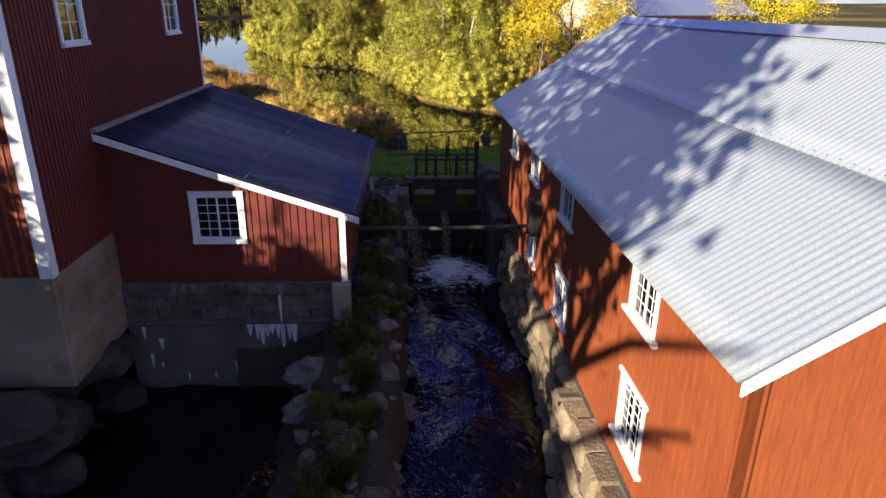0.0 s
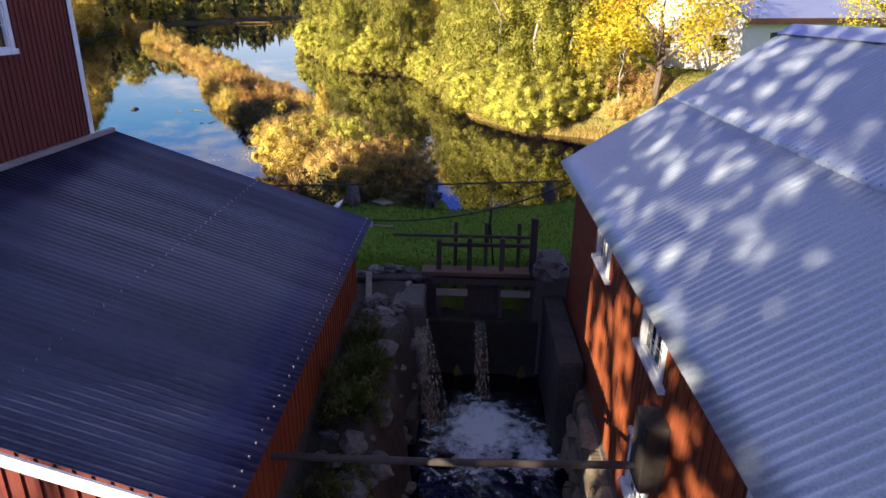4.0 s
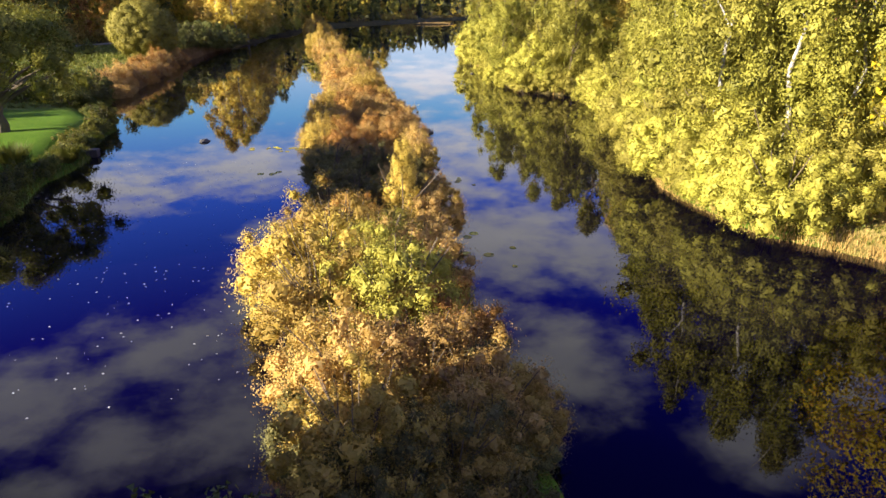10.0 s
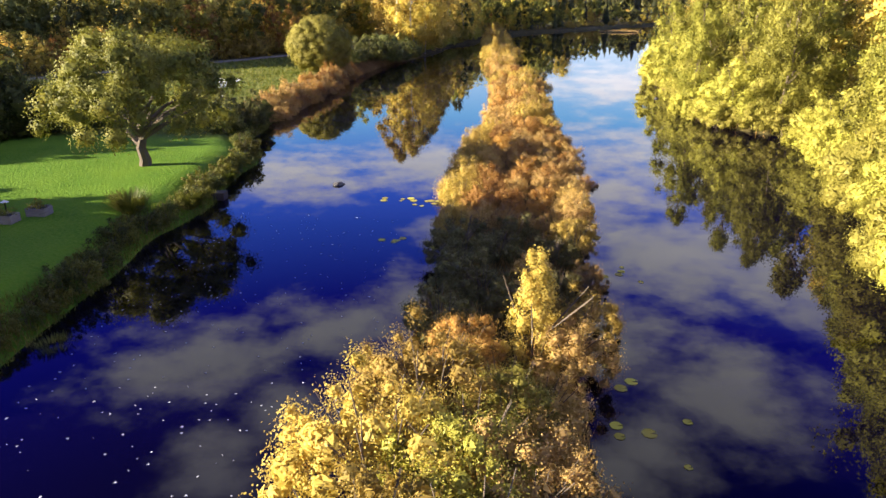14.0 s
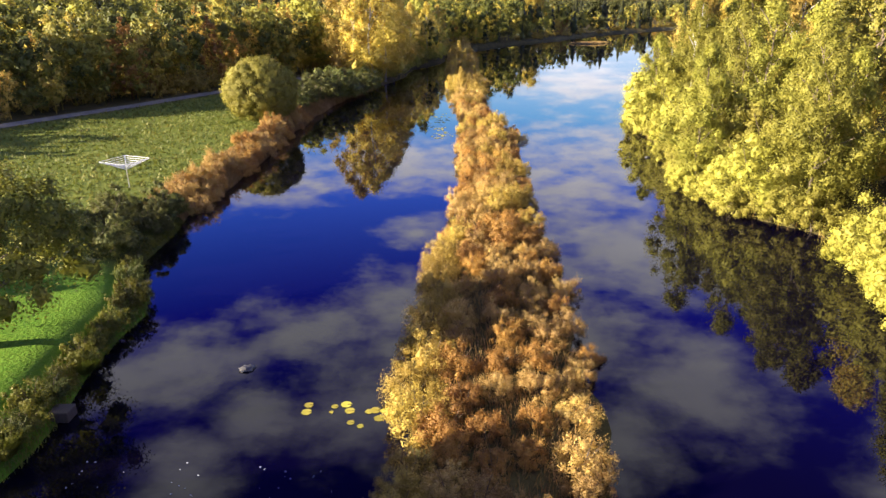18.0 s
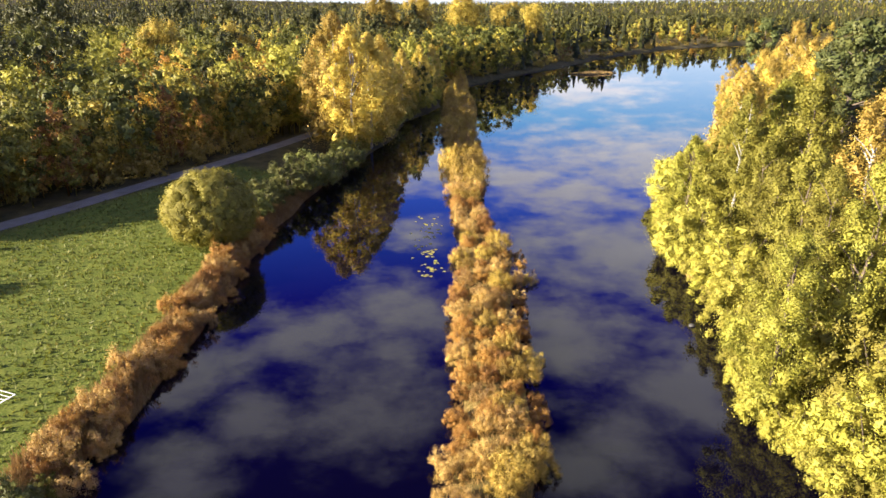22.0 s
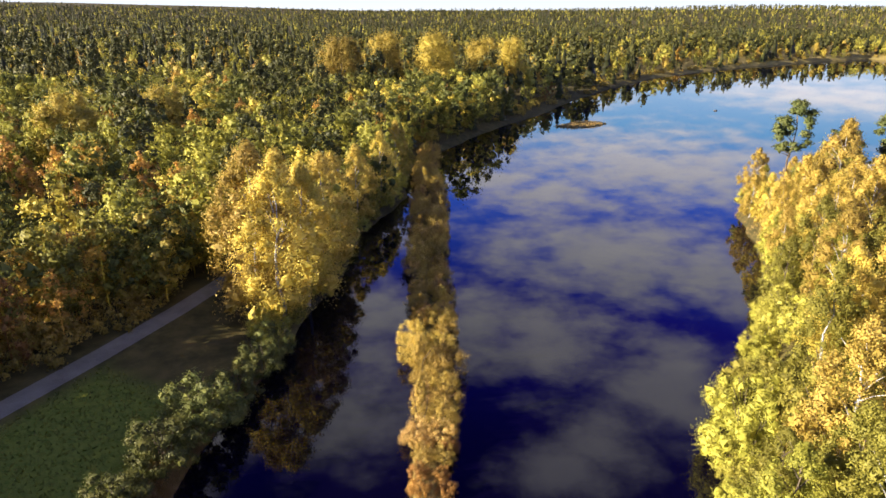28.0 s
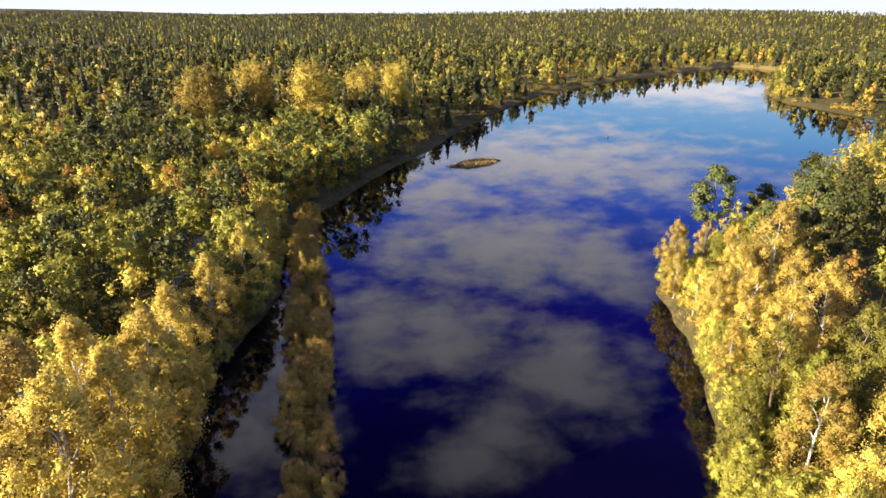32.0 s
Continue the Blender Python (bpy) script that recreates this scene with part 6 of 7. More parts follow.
for x, y, s in ((37.2, 40.6, 0.8), (38.2, 41.8, 0.9), (39.6, 40.4, 0.8), (38.4, 40.0, 0.7)):
    grow("shrub", x, y, s, "autumn_shrub", "low golden shrub at the maple's foot", "shrub", "cove shrubs")
set_plant("rowan_sapling", P["rowan"][0], 37.6, 41.2, 1.0, 50, "slender rust-leaved sapling with a pale stem", "tree", "")
for x, y, s in ((-15, 74, 0.9), (-12.5, 76, 0.85), (-10, 78, 0.6), (-18, 72, 1.1), (-21, 76, 1.2)):
    grow("hedge", x, y, s, "hedge_bush", "dark green garden hedge bush behind the lawn", "shrub", "garden hedge")

for x, y, s in ((34.2, 46.4, 0.7), (36.4, 45.4, 0.55), (34.6, 50.2, 0.8), (36.4, 54.6, 0.85), (37.8, 59.0, 0.9), (40.0, 63.6, 0.9), (38.6, 47.2, 0.7), (41.5, 49.5, 0.7), (39.4, 57, 0.9), (42, 64, 0.9), (39.4, 44.8, 0.62), (40.6, 43.6, 0.5), (37.4, 43.4, 0.6), (36.0, 43.9, 0.5), (35.0, 44.6, 0.6), (40.6, 46.6, 0.6)):
    grow("sallow_fine", x, y, s, "sallow_bush", "rounded yellow-green sallow on the east bank", "shrub", "east bank trees")
for y, s in ((158, 0.6), (163, 0.5), (170, 0.5), (177, 0.55), (184, 0.6), (190, 0.6), (197, 0.6), (203, 0.5), (209, 0.6), (215, 0.6), (222, 0.55), (229, 0.6), (236, 0.6), (243, 0.6)):
    grow("sallow", float(np.interp(y, [158, 176, 194, 218, 246], [5, 9, 10.5, 17.2, 18.6])) - 1.6, y, s, "sallow_bush", "low yellow-green sallow on the west bank", "shrub", "west bank bushes")
for x, y, s in ((15.6, 33.0, 0.75), (17.2, 32.4, 0.7), (18.2, 33.6, 0.7)):
    grow("willow_near", x, y, s, "shrub", "dark shaded willow at the dyke's head", "shrub", "dyke shrubs")
# the three at y 51 to 54 are unseen, added to shade the lawn
for x, y, s in ((-16, 66, 1.0), (-19, 68, 1.2), (-24, 70, 1.3), (-28, 64, 1.4), (-14, 80, 0.9), (-26, 82, 1.3), (-17.5, 53.4, 1.6), (-19.5, 51.6, 1.7), (-22, 52, 1.8), (-18.5, 71, 1.5), (-16.5, 74.5, 1.3), (-22, 68, 1.6)):
    grow("hedge", x, y, s, "hedge_bush", "dark green garden hedge bush behind the lawn", "shrub", "garden hedge")

for x, y, s in ((-1.2, 76.5, 0.5), (-2.4, 78.8, 0.6), (-0.9, 80.6, 0.45), (-3.4, 82.0, 0.5), (-1.4, 83.6, 0.55), (-5.2, 79.4, 0.5)):
    grow("greenbush", x, y, s, "bank_shrub", "olive shrub in the rough grass beside the lawn", "shrub", "west bank bushes")
for k in range(60):
    y = 86 + 0.66 * k + R.uniform(-0.8, 0.8)
    grow("rust" if k % 3 else "shrub", float(np.interp(y, [86, 107, 125], [-0.4, 0.0, 0.0])) - R.uniform(-0.5, 2.2), y, R.uniform(0.45, 1.0), "bank_shrub", "rusty low shrub among the reeds of the west bank", "shrub", "west bank bushes")

for k in range(60):                                  # weeds that hang over the garden bank's edge
    y = 43.5 + 0.72 * k
    x = next(q for q in np.arange(-4, 12, 0.2) if float(shore(q, y)) < 0.35) + R.uniform(-0.5, 0.1)
    grow("rush" if k % 3 else "weed", x, y, R.uniform(0.6, 1.3) * (1.5 if k % 11 == 5 else 1.0), "bank_weed", "olive weeds hanging over the garden bank", "weeds", "garden bank weeds")

# the wooded east bank
taken = []


def free(x, y, gap):
    for a, b in taken:
        if (a - x) ** 2 + (b - y) ** 2 < gap * gap:
            return False
    taken.append((x, y))
    return True


NAMES = {"sallow": ("sallow_bush", "rounded yellow-green sallow on the east bank", "shrub"), "weeping": ("weeping_birch", "yellow-green weeping birch hanging over the water", "tree"),
         "greenbirch": ("birch_tree", "yellow-green birch on the east bank", "tree"), "birch": ("birch_tree", "golden birch on the east bank", "tree")}
EDGE = [(38.5, 67), (40.5, 76), (41, 82), (37, 87), (37, 93), (40, 106), (41, 120), (45.5, 136), (52, 147), (58, 155), (64, 165), (68, 174), (72, 183), (75, 191), (80, 206), (86, 213), (104, 222)]


def along(line, step, start=0.0):
    """Points at even steps along a line, with the way to its right."""
    left = start
    for (a, b), (c, d) in zip(line, line[1:]):
        ln = math.hypot(c - a, d - b)
        while left < ln:
            f = left / ln
            yield a + (c - a) * f, b + (d - b) * f, (d - b) / ln, -(c - a) / ln
            left += step
        left -= ln


for step, off, picks, lo, hi in ((4.0, 0.7, ("sallow", "sallow", "sallow", "greenbirch"), 0.7, 1.05), (5.2, 5.5, ("greenbirch", "sallow", "weeping", "birch", "greenbirch"), 0.95, 1.35),
                                 (7.0, 11.5, ("greenbirch", "birch", "greenbirch"), 1.15, 1.55)):
    for x, y, rx_, ry_ in along(EDGE, step, 1.0):
        o = off + R.uniform(-0.8, 0.8) * (1 + off / 8)
        k = R.choice(picks)
        if y > 172 and off < 12:
            k = R.choice(("birch", "birch", "sallow", "greenbirch"))
        px, py = x + rx_ * o + R.uniform(-0.6, 0.6), y + ry_ * o + R.uniform(-0.6, 0.6)
        if float(shore(px, py)) < 0.25:
            continue
        nm, lb, ct = NAMES[k]
        if y < 104 and off < 8:
            k = "sallow_fine" if k == "sallow" else "greenbirch_fine"
            nm, lb, ct = NAMES[k[:-5]]
        grow(k, px, py, R.uniform(lo, hi) * (0.8 if y > 195 else 1.0), nm, lb, ct, "east bank trees")

for x, y, rx_, ry_ in along([(32.2, 44), (32.3, 51), (35, 58), (38.5, 67)], 1.7, 0.3):
    o = R.uniform(0.1, 1.3)
    grow("sallow_fine", x + rx_ * o, y + ry_ * o, R.uniform(0.42, 0.7), "sallow_bush", "yellow-green sallow hanging over the cove", "shrub", "east bank trees")

for x, y, rx_, ry_ in along(EDGE, 1.9, 0.4):           # low branches over the water's edge
    if y < 165:
        o = R.uniform(-0.4, 0.9)
        px, py = x + rx_ * o, y + ry_ * o
        if -0.6 < float(shore(px, py)) < 2.5:
            grow("lowsallow", px, py, R.uniform(0.7, 1.15), "sallow_bush", "low yellow-green sallow hanging over the water", "shrub", "east bank trees", z=max(0.0, float(height(px, py))) - 0.1)

# trees behind the mill house and on the near bank, whose shade falls on the mill
for x, y, s in ((-12.6, 8.4, 1.0), (-16.5, 16.0, 1.05)):
    set_plant("lime_tree", P["lime"][int(y > 10)], x, y, s, 40 + 7 * y, "broad leafy tree on the bank below the mill house", "tree", "shade trees", z=0.8)

set_plant("lime_tree", P["lime_dense"][0], -12.4, 4.2, 0.96, 75, "broad leafy tree on the bank below the mill house", "tree", "shade trees", z=0.8)
# unseen bushes, added to keep the sun off the gorge and lean-to
for x, y, s in ((-10.6, 3.2, 1.15), (-11.2, 5.6, 1.25), (-10.8, 8.2, 1.2), (-11.4, 10.8, 1.25), (-11.0, 13.6, 1.2), (-14.5, 4.4, 1.4), (-14.2, 9.4, 1.5), (-14.6, 14, 1.5), (-11.5, 13.0, 1.9), (-12.8, 16.2, 2.0), (-9.4, 10.8, 1.55)):
    set_plant("hazel_bush", P["greenbush"][int(x * 10) % 2], x, y, s, 31 * y, "unseen leafy bush added to shade the gorge and the lean-to", "shrub", "shade bushes")

# ---- the woods, as far as the eye goes ----
def wood_stuff(name, kind_list, spots, label):
    """Many trees joined into one: spots rows of x, y, z, scale, turn and the kind's number."""
    for ki, (vs_, fs_, ns_, material) in enumerate(kind_list):
        sp = spots[spots[:, 5] == ki]
        if not len(sp):
            continue
        c, s = np.cos(sp[:, 4])[:, None], np.sin(sp[:, 4])[:, None]
        x = (vs_[None, :, 0] * c - vs_[None, :, 1] * s) * sp[:, 3:4] + sp[:, 0:1]
        y_ = (vs_[None, :, 0] * s + vs_[None, :, 1] * c) * sp[:, 3:4] + sp[:, 1:2]
        z_ = vs_[None, :, 2] * sp[:, 3:4] + sp[:, 2:3]
        allv = np.stack([x, y_, z_], 2).reshape(-1, 3)
        allf = (fs_[None] + (np.arange(len(sp)) * len(vs_))[:, None, None]).reshape(-1, fs_.shape[1])
        nx_, ny_ = ns_[None, :, 0] * c - ns_[None, :, 1] * s, ns_[None, :, 0] * s + ns_[None, :, 1] * c
        alln = np.stack([nx_, ny_, np.broadcast_to(ns_[None, :, 2], nx_.shape)], 2).reshape(-1, 3)
        tagged(new(name, raw_mesh(name, allv, allf, material, normals=alln)), label, "woodland", kind="stuff")


def low_tree(kind, seed, height_, leaf, per, detail, material, core=0.42):
    rng = np.random.RandomState(seed)
    cl = np.array(crown_of(kind, rng, detail)) * height_
    if kind == "spruce":                             # tiers of drooping branches round the stem
        tiers = max(2, int(7 * detail))
        vt, ft, nt = [], [], []
        for k in range(tiers):
            f0, f1 = k / tiers, (k + 1.5) / tiers
            r = 0.235 * (1 - f0) ** 0.9 * height_ + 0.1
            st = len(vt)
            sides = 8 if detail > 0.6 else 6
            for j in range(sides):
                a = (j + 0.5 * k) * math.tau / sides
                q = r * rng.uniform(0.6, 1.15)
                vt.append((q * math.cos(a), q * math.sin(a), (0.06 + 0.9 * f0) * height_ - 0.05 * r))
                nt.append((math.cos(a), math.sin(a), 0.45))
            vt.append((0, 0, min(1.0, 0.06 + 0.9 * f1) * height_)); nt.append((0, 0, 1))
            ft += [(st + j, st + (j + 1) % sides, st + sides) for j in range(sides)]
        solid = (np.array(vt, float), np.array(ft), np.array(nt, float))
    else:
        if detail < 0.8:                             # far off: two lumps make the inside
            z0, z1, w_ = cl[:, 2].min(), cl[:, 2].max(), 0.75 * np.hypot(cl[:, 0], cl[:, 1]).max()
            solid = cores([(0, 0, z0 + 0.35 * (z1 - z0), w_ * 0.85), (0.1 * w_, 0, z0 + 0.72 * (z1 - z0), w_ * 0.65)], 1.0, rng, 1)
        else:
            solid = cores(cl, core, rng, 1)
    pts_, out = in_clumps(cl, per, rng, 1.25 if kind != "spruce" else 0.6)
    out = lean_out(pts_, out, height_)
    vs_, fs_, ns_ = leaf_cloud(pts_, leaf, rng, 3, out, 0.4)
    # a slim trunk
    t = np.array([(0.08, 0, 0), (-0.08, 0, 0), (0, 0, 0.9 * height_), (0, 0.08, 0), (0, -0.08, 0), (0, 0, 0.9 * height_)], float)
    if solid is not None:
        vs_, fs_, ns_ = joined((vs_, fs_, ns_), solid)
    return np.concatenate([vs_, t]), np.concatenate([fs_, np.array([(0, 1, 2), (3, 4, 5)]) + len(vs_)]), np.concatenate([ns_, np.tile([0, 0, 1.0], (6, 1))]), material


MIDK = [low_tree("oval", 51, 11, 0.185, 27, 1.3, M_WOOD["birch"]), low_tree("oval", 52, 11, 0.185, 27, 1.3, M_WOOD["birch_green"]), low_tree("birch", 53, 10, 0.17, 25, 1.4, M_WOOD["rust"]),
        low_tree("spruce", 54, 14, 0.2, 16, 1.0, M_WOOD["spruce"]), low_tree("shrub", 55, 5, 0.17, 26, 1.2, M_WOOD["willow"]), low_tree("pine", 56, 16, 0.24, 34, 1.2, M_WOOD["pine"]), low_tree("oval", 57, 10, 0.185, 27, 1.3, M_WOOD["gold"]),
        low_tree("broad", 58, 12, 0.22, 28, 1.2, M_WOOD["green"])]
rng = np.random.RandomState(17)


def scatter(n_, x0, x1, y0, y1, ok, weights, smin, smax, gap):
    xs, ys = rng.uniform(x0, x1, n_), rng.uniform(y0, y1, n_)
    m = ok(xs, ys)
    xs, ys = xs[m], ys[m]
    # thin out what stands too close
    key = np.unique(np.stack([np.floor(xs / gap), np.floor(ys / gap)], 1), axis=0, return_index=True)[1]
    xs, ys = xs[key], ys[key]
    kinds_ = rng.choice(len(weights), len(xs), p=np.array(weights) / sum(weights))
    return np.stack([xs, ys, height(xs, ys) - 0.1, rng.uniform(smin, smax, len(xs)), rng.uniform(0, 6.28, len(xs)), kinds_], 1)


def west_ok(x, y):
    d = shore(x, y)
    r = off_line(x, y, ROAD)
    return (d > 2.0) & (r > 2.6) & (signed(x, y, STRIP) > 1.0) & (signed(x, y, MEADOW) > 1.5) & ((y > 176) | (x < np.interp(y, [p_[1] for p_ in ROAD], [p_[0] for p_ in ROAD]))) & (y > 84)


west = scatter(4200, -130, 50, 84, 330, west_ok, (0.15, 0.38, 0.11, 0.0, 0.05, 0.11, 0.03, 0.17), 0.5, 1.4, 5.4)
west[:, 3] *= np.where(west[:, 1] > 160, 1.05, np.clip(0.62 + (off_line(west[:, 0], west[:, 1], ROAD) - 4) / 60, 0.6, 1.0))
wood_stuff("west_wood", MIDK, west, "dense mixed autumn wood of birch and spruce")
rim = scatter(2600, -60, 6, 92, 205, lambda x, y: (off_line(x, y, ROAD) > 3.0) & (off_line(x, y, ROAD) < 13) & (x < np.interp(y, [p_[1] for p_ in ROAD], [p_[0] for p_ in ROAD])), (0.2, 0.34, 0.12, 0.0, 0.14, 0.0, 0.06, 0.14), 0.46, 0.72, 2.9)
rim[:, 3] *= np.interp(rim[:, 1], [100, 116, 122, 132, 160], [0.8, 0.8, 0.95, 1.6, 1.7])
wood_stuff("wood_edge", MIDK, rim, "dense edge of the autumn wood along the gravel track")
east = scatter(2200, 45, 300, 62, 330, lambda x, y: (shore(x, y) > np.where(x > 92, 2.5, 20)) & (shore(x, y) < 70) & (x + y > 150) & ((x > 60) | (y > 75)), (0.22, 0.40, 0.03, 0.0, 0.1, 0.15, 0.05, 0.10), 0.7, 1.2, 5.8)
wood_stuff("east_wood", MIDK, east, "mixed autumn wood on the east bank")
edge = scatter(5000, -10, 430, 255, 660, lambda x, y: (shore(x, y) > 0.6) & (shore(x, y) < 12) & (np.hypot(x - 74, y - 306) > 18) & (signed(x, y, STRIP) > 1.0) & ((x < 95 + (y - 300) * 1.25) | (x > 262)), (0.15, 0.25, 0.05, 0.06, 0.6, 0.0, 0.03, 0.05), 0.45, 0.85, 3.2)
wood_stuff("shore_thicket", MIDK, edge, "yellow-green thicket along the far shore")

FARK = [low_tree("oval", 61, 14, 0.48, 10, 0.7, M_WOOD["birch"]), low_tree("oval", 62, 14, 0.48, 10, 0.7, M_WOOD["birch_green"]), low_tree("spruce", 63, 17, 0.5, 1, 0.6, M_WOOD["spruce"]),
        low_tree("pine", 64, 18, 0.65, 9, 0.5, M_WOOD["pine"]), low_tree("oval", 65, 13, 0.48, 10, 0.7, M_WOOD["gold"])]
far1 = scatter(8000, -340, 480, 330, 780, lambda x, y: (shore(x, y) > 9) & ((x < 262) | (x > 270)), (0.13, 0.26, 0.16, 0.38, 0.05), 0.6, 1.1, 7.2)
wood_stuff("far_wood", FARK, far1, "mixed spruce and birch forest beyond the pond")
far1b = scatter(2600, -420, -130, 60, 340, lambda x, y: x < -120, (0.2, 0.4, 0.1, 0.24, 0.06), 0.6, 1.1, 6.5)
wood_stuff("far_wood", FARK, far1b, "mixed spruce and birch forest west of the pond")
FAR2 = [low_tree("spruce", 66, 15, 0.7, 0, 0.3, M_WOOD["spruce"]), low_tree("pine", 67, 16, 1.5, 1, 0.4, M_WOOD["pine"]), low_tree("oval", 68, 14, 1.5, 1, 0.4, M_WOOD["birch_green"])]
far2 = scatter(20000, -1300, 1700, 640, 2200, lambda x, y: (np.abs(x - 20 - (y - 100) * 0.2) < 0.95 * y) & ((np.hypot(x - 330, y - 760) > 120)), (0.28, 0.44, 0.28), 0.7, 1.05, 11.0)
wood_stuff("distant_forest", FAR2, far2, "dark spruce forest reaching to the horizon")
for x, y, s_ in ((-7.8, 340, 1.05), (7.2, 354, 1.08), (27.8, 345, 1.1), (46, 362, 1.0), (60, 380, 0.95), (-40, 250, 0.7), (-52, 230, 0.75)):
    grow("oak", x, y, s_, "aspen_tree", "tall yellow-leaved aspen standing above the wood", "tree", "tall aspens", spread=0.03)

# ---- reeds, grass and small growth ----
def blades(name, n_, x0, x1, y0, y1, ok, hlo, hhi, width, material, label, lean=0.25):
    xs, ys = rng.uniform(x0, x1, n_), rng.uniform(y0, y1, n_)
    m = ok(xs, ys)
    xs, ys = xs[m], ys[m]
    z = np.maximum(height(xs, ys), -0.1) - 0.03
    h = rng.uniform(hlo, hhi, len(xs))
    a = rng.uniform(0, math.tau, len(xs))
    w = width * rng.uniform(0.6, 1.3, len(xs))
    lx, ly = rng.normal(size=(2, len(xs))) * lean * h
    b0 = np.stack([xs - w * np.cos(a), ys - w * np.sin(a), z], 1)
    b1 = np.stack([xs + w * np.cos(a), ys + w * np.sin(a), z], 1)
    tip = np.stack([xs + lx, ys + ly, z + h], 1)
    vs_ = np.stack([b0, b1, tip], 1).reshape(-1, 3)
    return tagged(new(name, raw_mesh(name, vs_, np.arange(len(vs_)).reshape(-1, 3), material)), label, "grass", kind="stuff")


near_shore = lambda x, y, a, b: (shore(x, y) > a) & (shore(x, y) < b)
blades("reeds", 150000, -6, 4, 84, 152, lambda x, y: near_shore(x, y, -0.3, 2.6), 0.25, 0.9, 0.03, M_LEAF["reed"], "brown dry reeds along the west bank")
blades("bank_grass", 60000, -2, 8, 40, 86, lambda x, y: near_shore(x, y, -0.2, 1.3), 0.12, 0.36, 0.025, M_LEAF["meadow"], "long olive grass on the garden bank")
blades("reeds", 45000, 30, 42, 36, 60, lambda x, y: near_shore(x, y, -0.3, 0.9), 0.12, 0.38, 0.018, M_LEAF["reed"], "golden reeds round the cove")
blades("reeds", 60000, 36, 100, 58, 225, lambda x, y: near_shore(x, y, -0.3, 1.5), 0.25, 0.7, 0.05, M_LEAF["reed"], "golden reeds at the foot of the east bank")
blades("dyke_grass", 90000, 13, 27, 37, 150, lambda x, y: (signed(x, y, STRIP) < 0.2), 0.15, 0.55, 0.022, M_LEAF["reed"], "dry golden grass between the dyke's shrubs")
blades("lawn_grass", 60000, 6, 30, 20, 34, lambda x, y: (shore(x, y) > 0.1) & (x * math.cos(A) + y * math.sin(A) > 26.9), 0.05, 0.14, 0.02, M_LEAF["grass"], "short lawn grass by the dam", 0.5)
blades("slope_grass", 60000, 32, 50, 28, 60, lambda x, y: (shore(x, y) > 0.5) & (shore(x, y) < 10), 0.08, 0.26, 0.035, M_LEAF["meadow"], "pale dry grass on the slope below the white house")
blades("meadow_grass", 64000, -48, 0, 73, 152, lambda x, y: (signed(x, y, MEADOW) < 0) & (rng.uniform(size=x.shape) < 0.55), 0.08, 0.3, 0.12, M_LEAF["meadow"], "tussocky meadow grass", 0.6)
blades("islet_grass", 5000, 60, 90, 296, 320, lambda x, y: signed(x, y, ISLET) < 0, 0.2, 0.6, 0.09, M_LEAF["reed"], "dry grass on the islet")

# ---- small things ----
# garden: drying rack, planters, stump, tussock, paving
rackdry = thing("drying_rack", (-6.2, 89.5, float(height(-6.2, 89.5))), "grey rotary clothes dryer with four arms on the lawn", "clothes dryer")
zb = float(height(-6.2, 89.5))
part("pole", tube(bmesh.new(), [(-6.2, 89.5, zb - 0.05), (-6.2, 89.5, zb + 1.5)], 0.035), M_ALU, rackdry)
ends = []
for k in range(4):
    a = radians(25 + 90 * k)
    e = Vector((-6.2 + 1.7 * math.cos(a), 89.5 + 1.7 * math.sin(a), zb + 2.05))
    ends.append(e)
    part("arm", tube(bmesh.new(), [(-6.2, 89.5, zb + 1.35), e], 0.035), M_WHITE, rackdry)
for f in (0.4, 0.55, 0.7, 0.85, 1.0):
    for k in range(4):
        c = Vector((-6.2, 89.5, zb + 1.35))
        part("line", tube(bmesh.new(), [c.lerp(ends[k], f), c.lerp(ends[(k + 1) % 4], f)], 0.02, sides=4), M_WHITE, rackdry)
for x, y, w in ((-2.6, 55.2, 1.2), (-1.7, 56.3, 0.8)):
    z0 = float(height(x, y))
    pl = thing("planter", (x, y, z0), "weathered wooden planter box with herbs on the lawn", "planter", "planters")
    for sx, sy, lx, ly in ((0, -0.3, w, 0.04), (0, 0.3, w, 0.04), (-w / 2, 0, 0.04, 0.6), (w / 2, 0, 0.04, 0.6)):
        part("board", box(bmesh.new(), (x + sx - lx / 2, y + sy - ly / 2, z0), (x + sx + lx / 2, y + sy + ly / 2, z0 + 0.35), ident, 0.006), M_WOODGREY, pl)
    part("soil", box(bmesh.new(), (x - w / 2 + 0.03, y - 0.27, z0 + 0.05), (x + w / 2 - 0.03, y + 0.27, z0 + 0.28)), M_MUDSHADE, pl)
    vs_, fs_, _ns = leaf_cloud(np.array([x, y, z0 + 0.45]) + rng.normal(size=(260, 3)) * np.array([w * 0.25, 0.13, 0.14]), 0.05, rng, 3)
    tagged(under(new("herb_clump", raw_mesh("herb_clump", vs_, fs_, M_LEAF["apple"])), pl), kind="stuff")
for x, y in ((-3.9, 54.8), (-3.4, 56.6)):
    z0 = float(height(x, y))
    lamp = thing("garden_light", (x, y, z0), "small mushroom-shaped garden light on a short post", "garden light", "garden lights")
    part("post", tube(bmesh.new(), [(x, y, z0 - 0.02), (x, y, z0 + 0.45)], 0.03), M_IRON, lamp)
    part("cap", tube(bmesh.new(), [(x, y, z0 + 0.45), (x, y, z0 + 0.53)], 0.17, 0.05, 12), M_WHITE, lamp)
bm = bmesh.new()
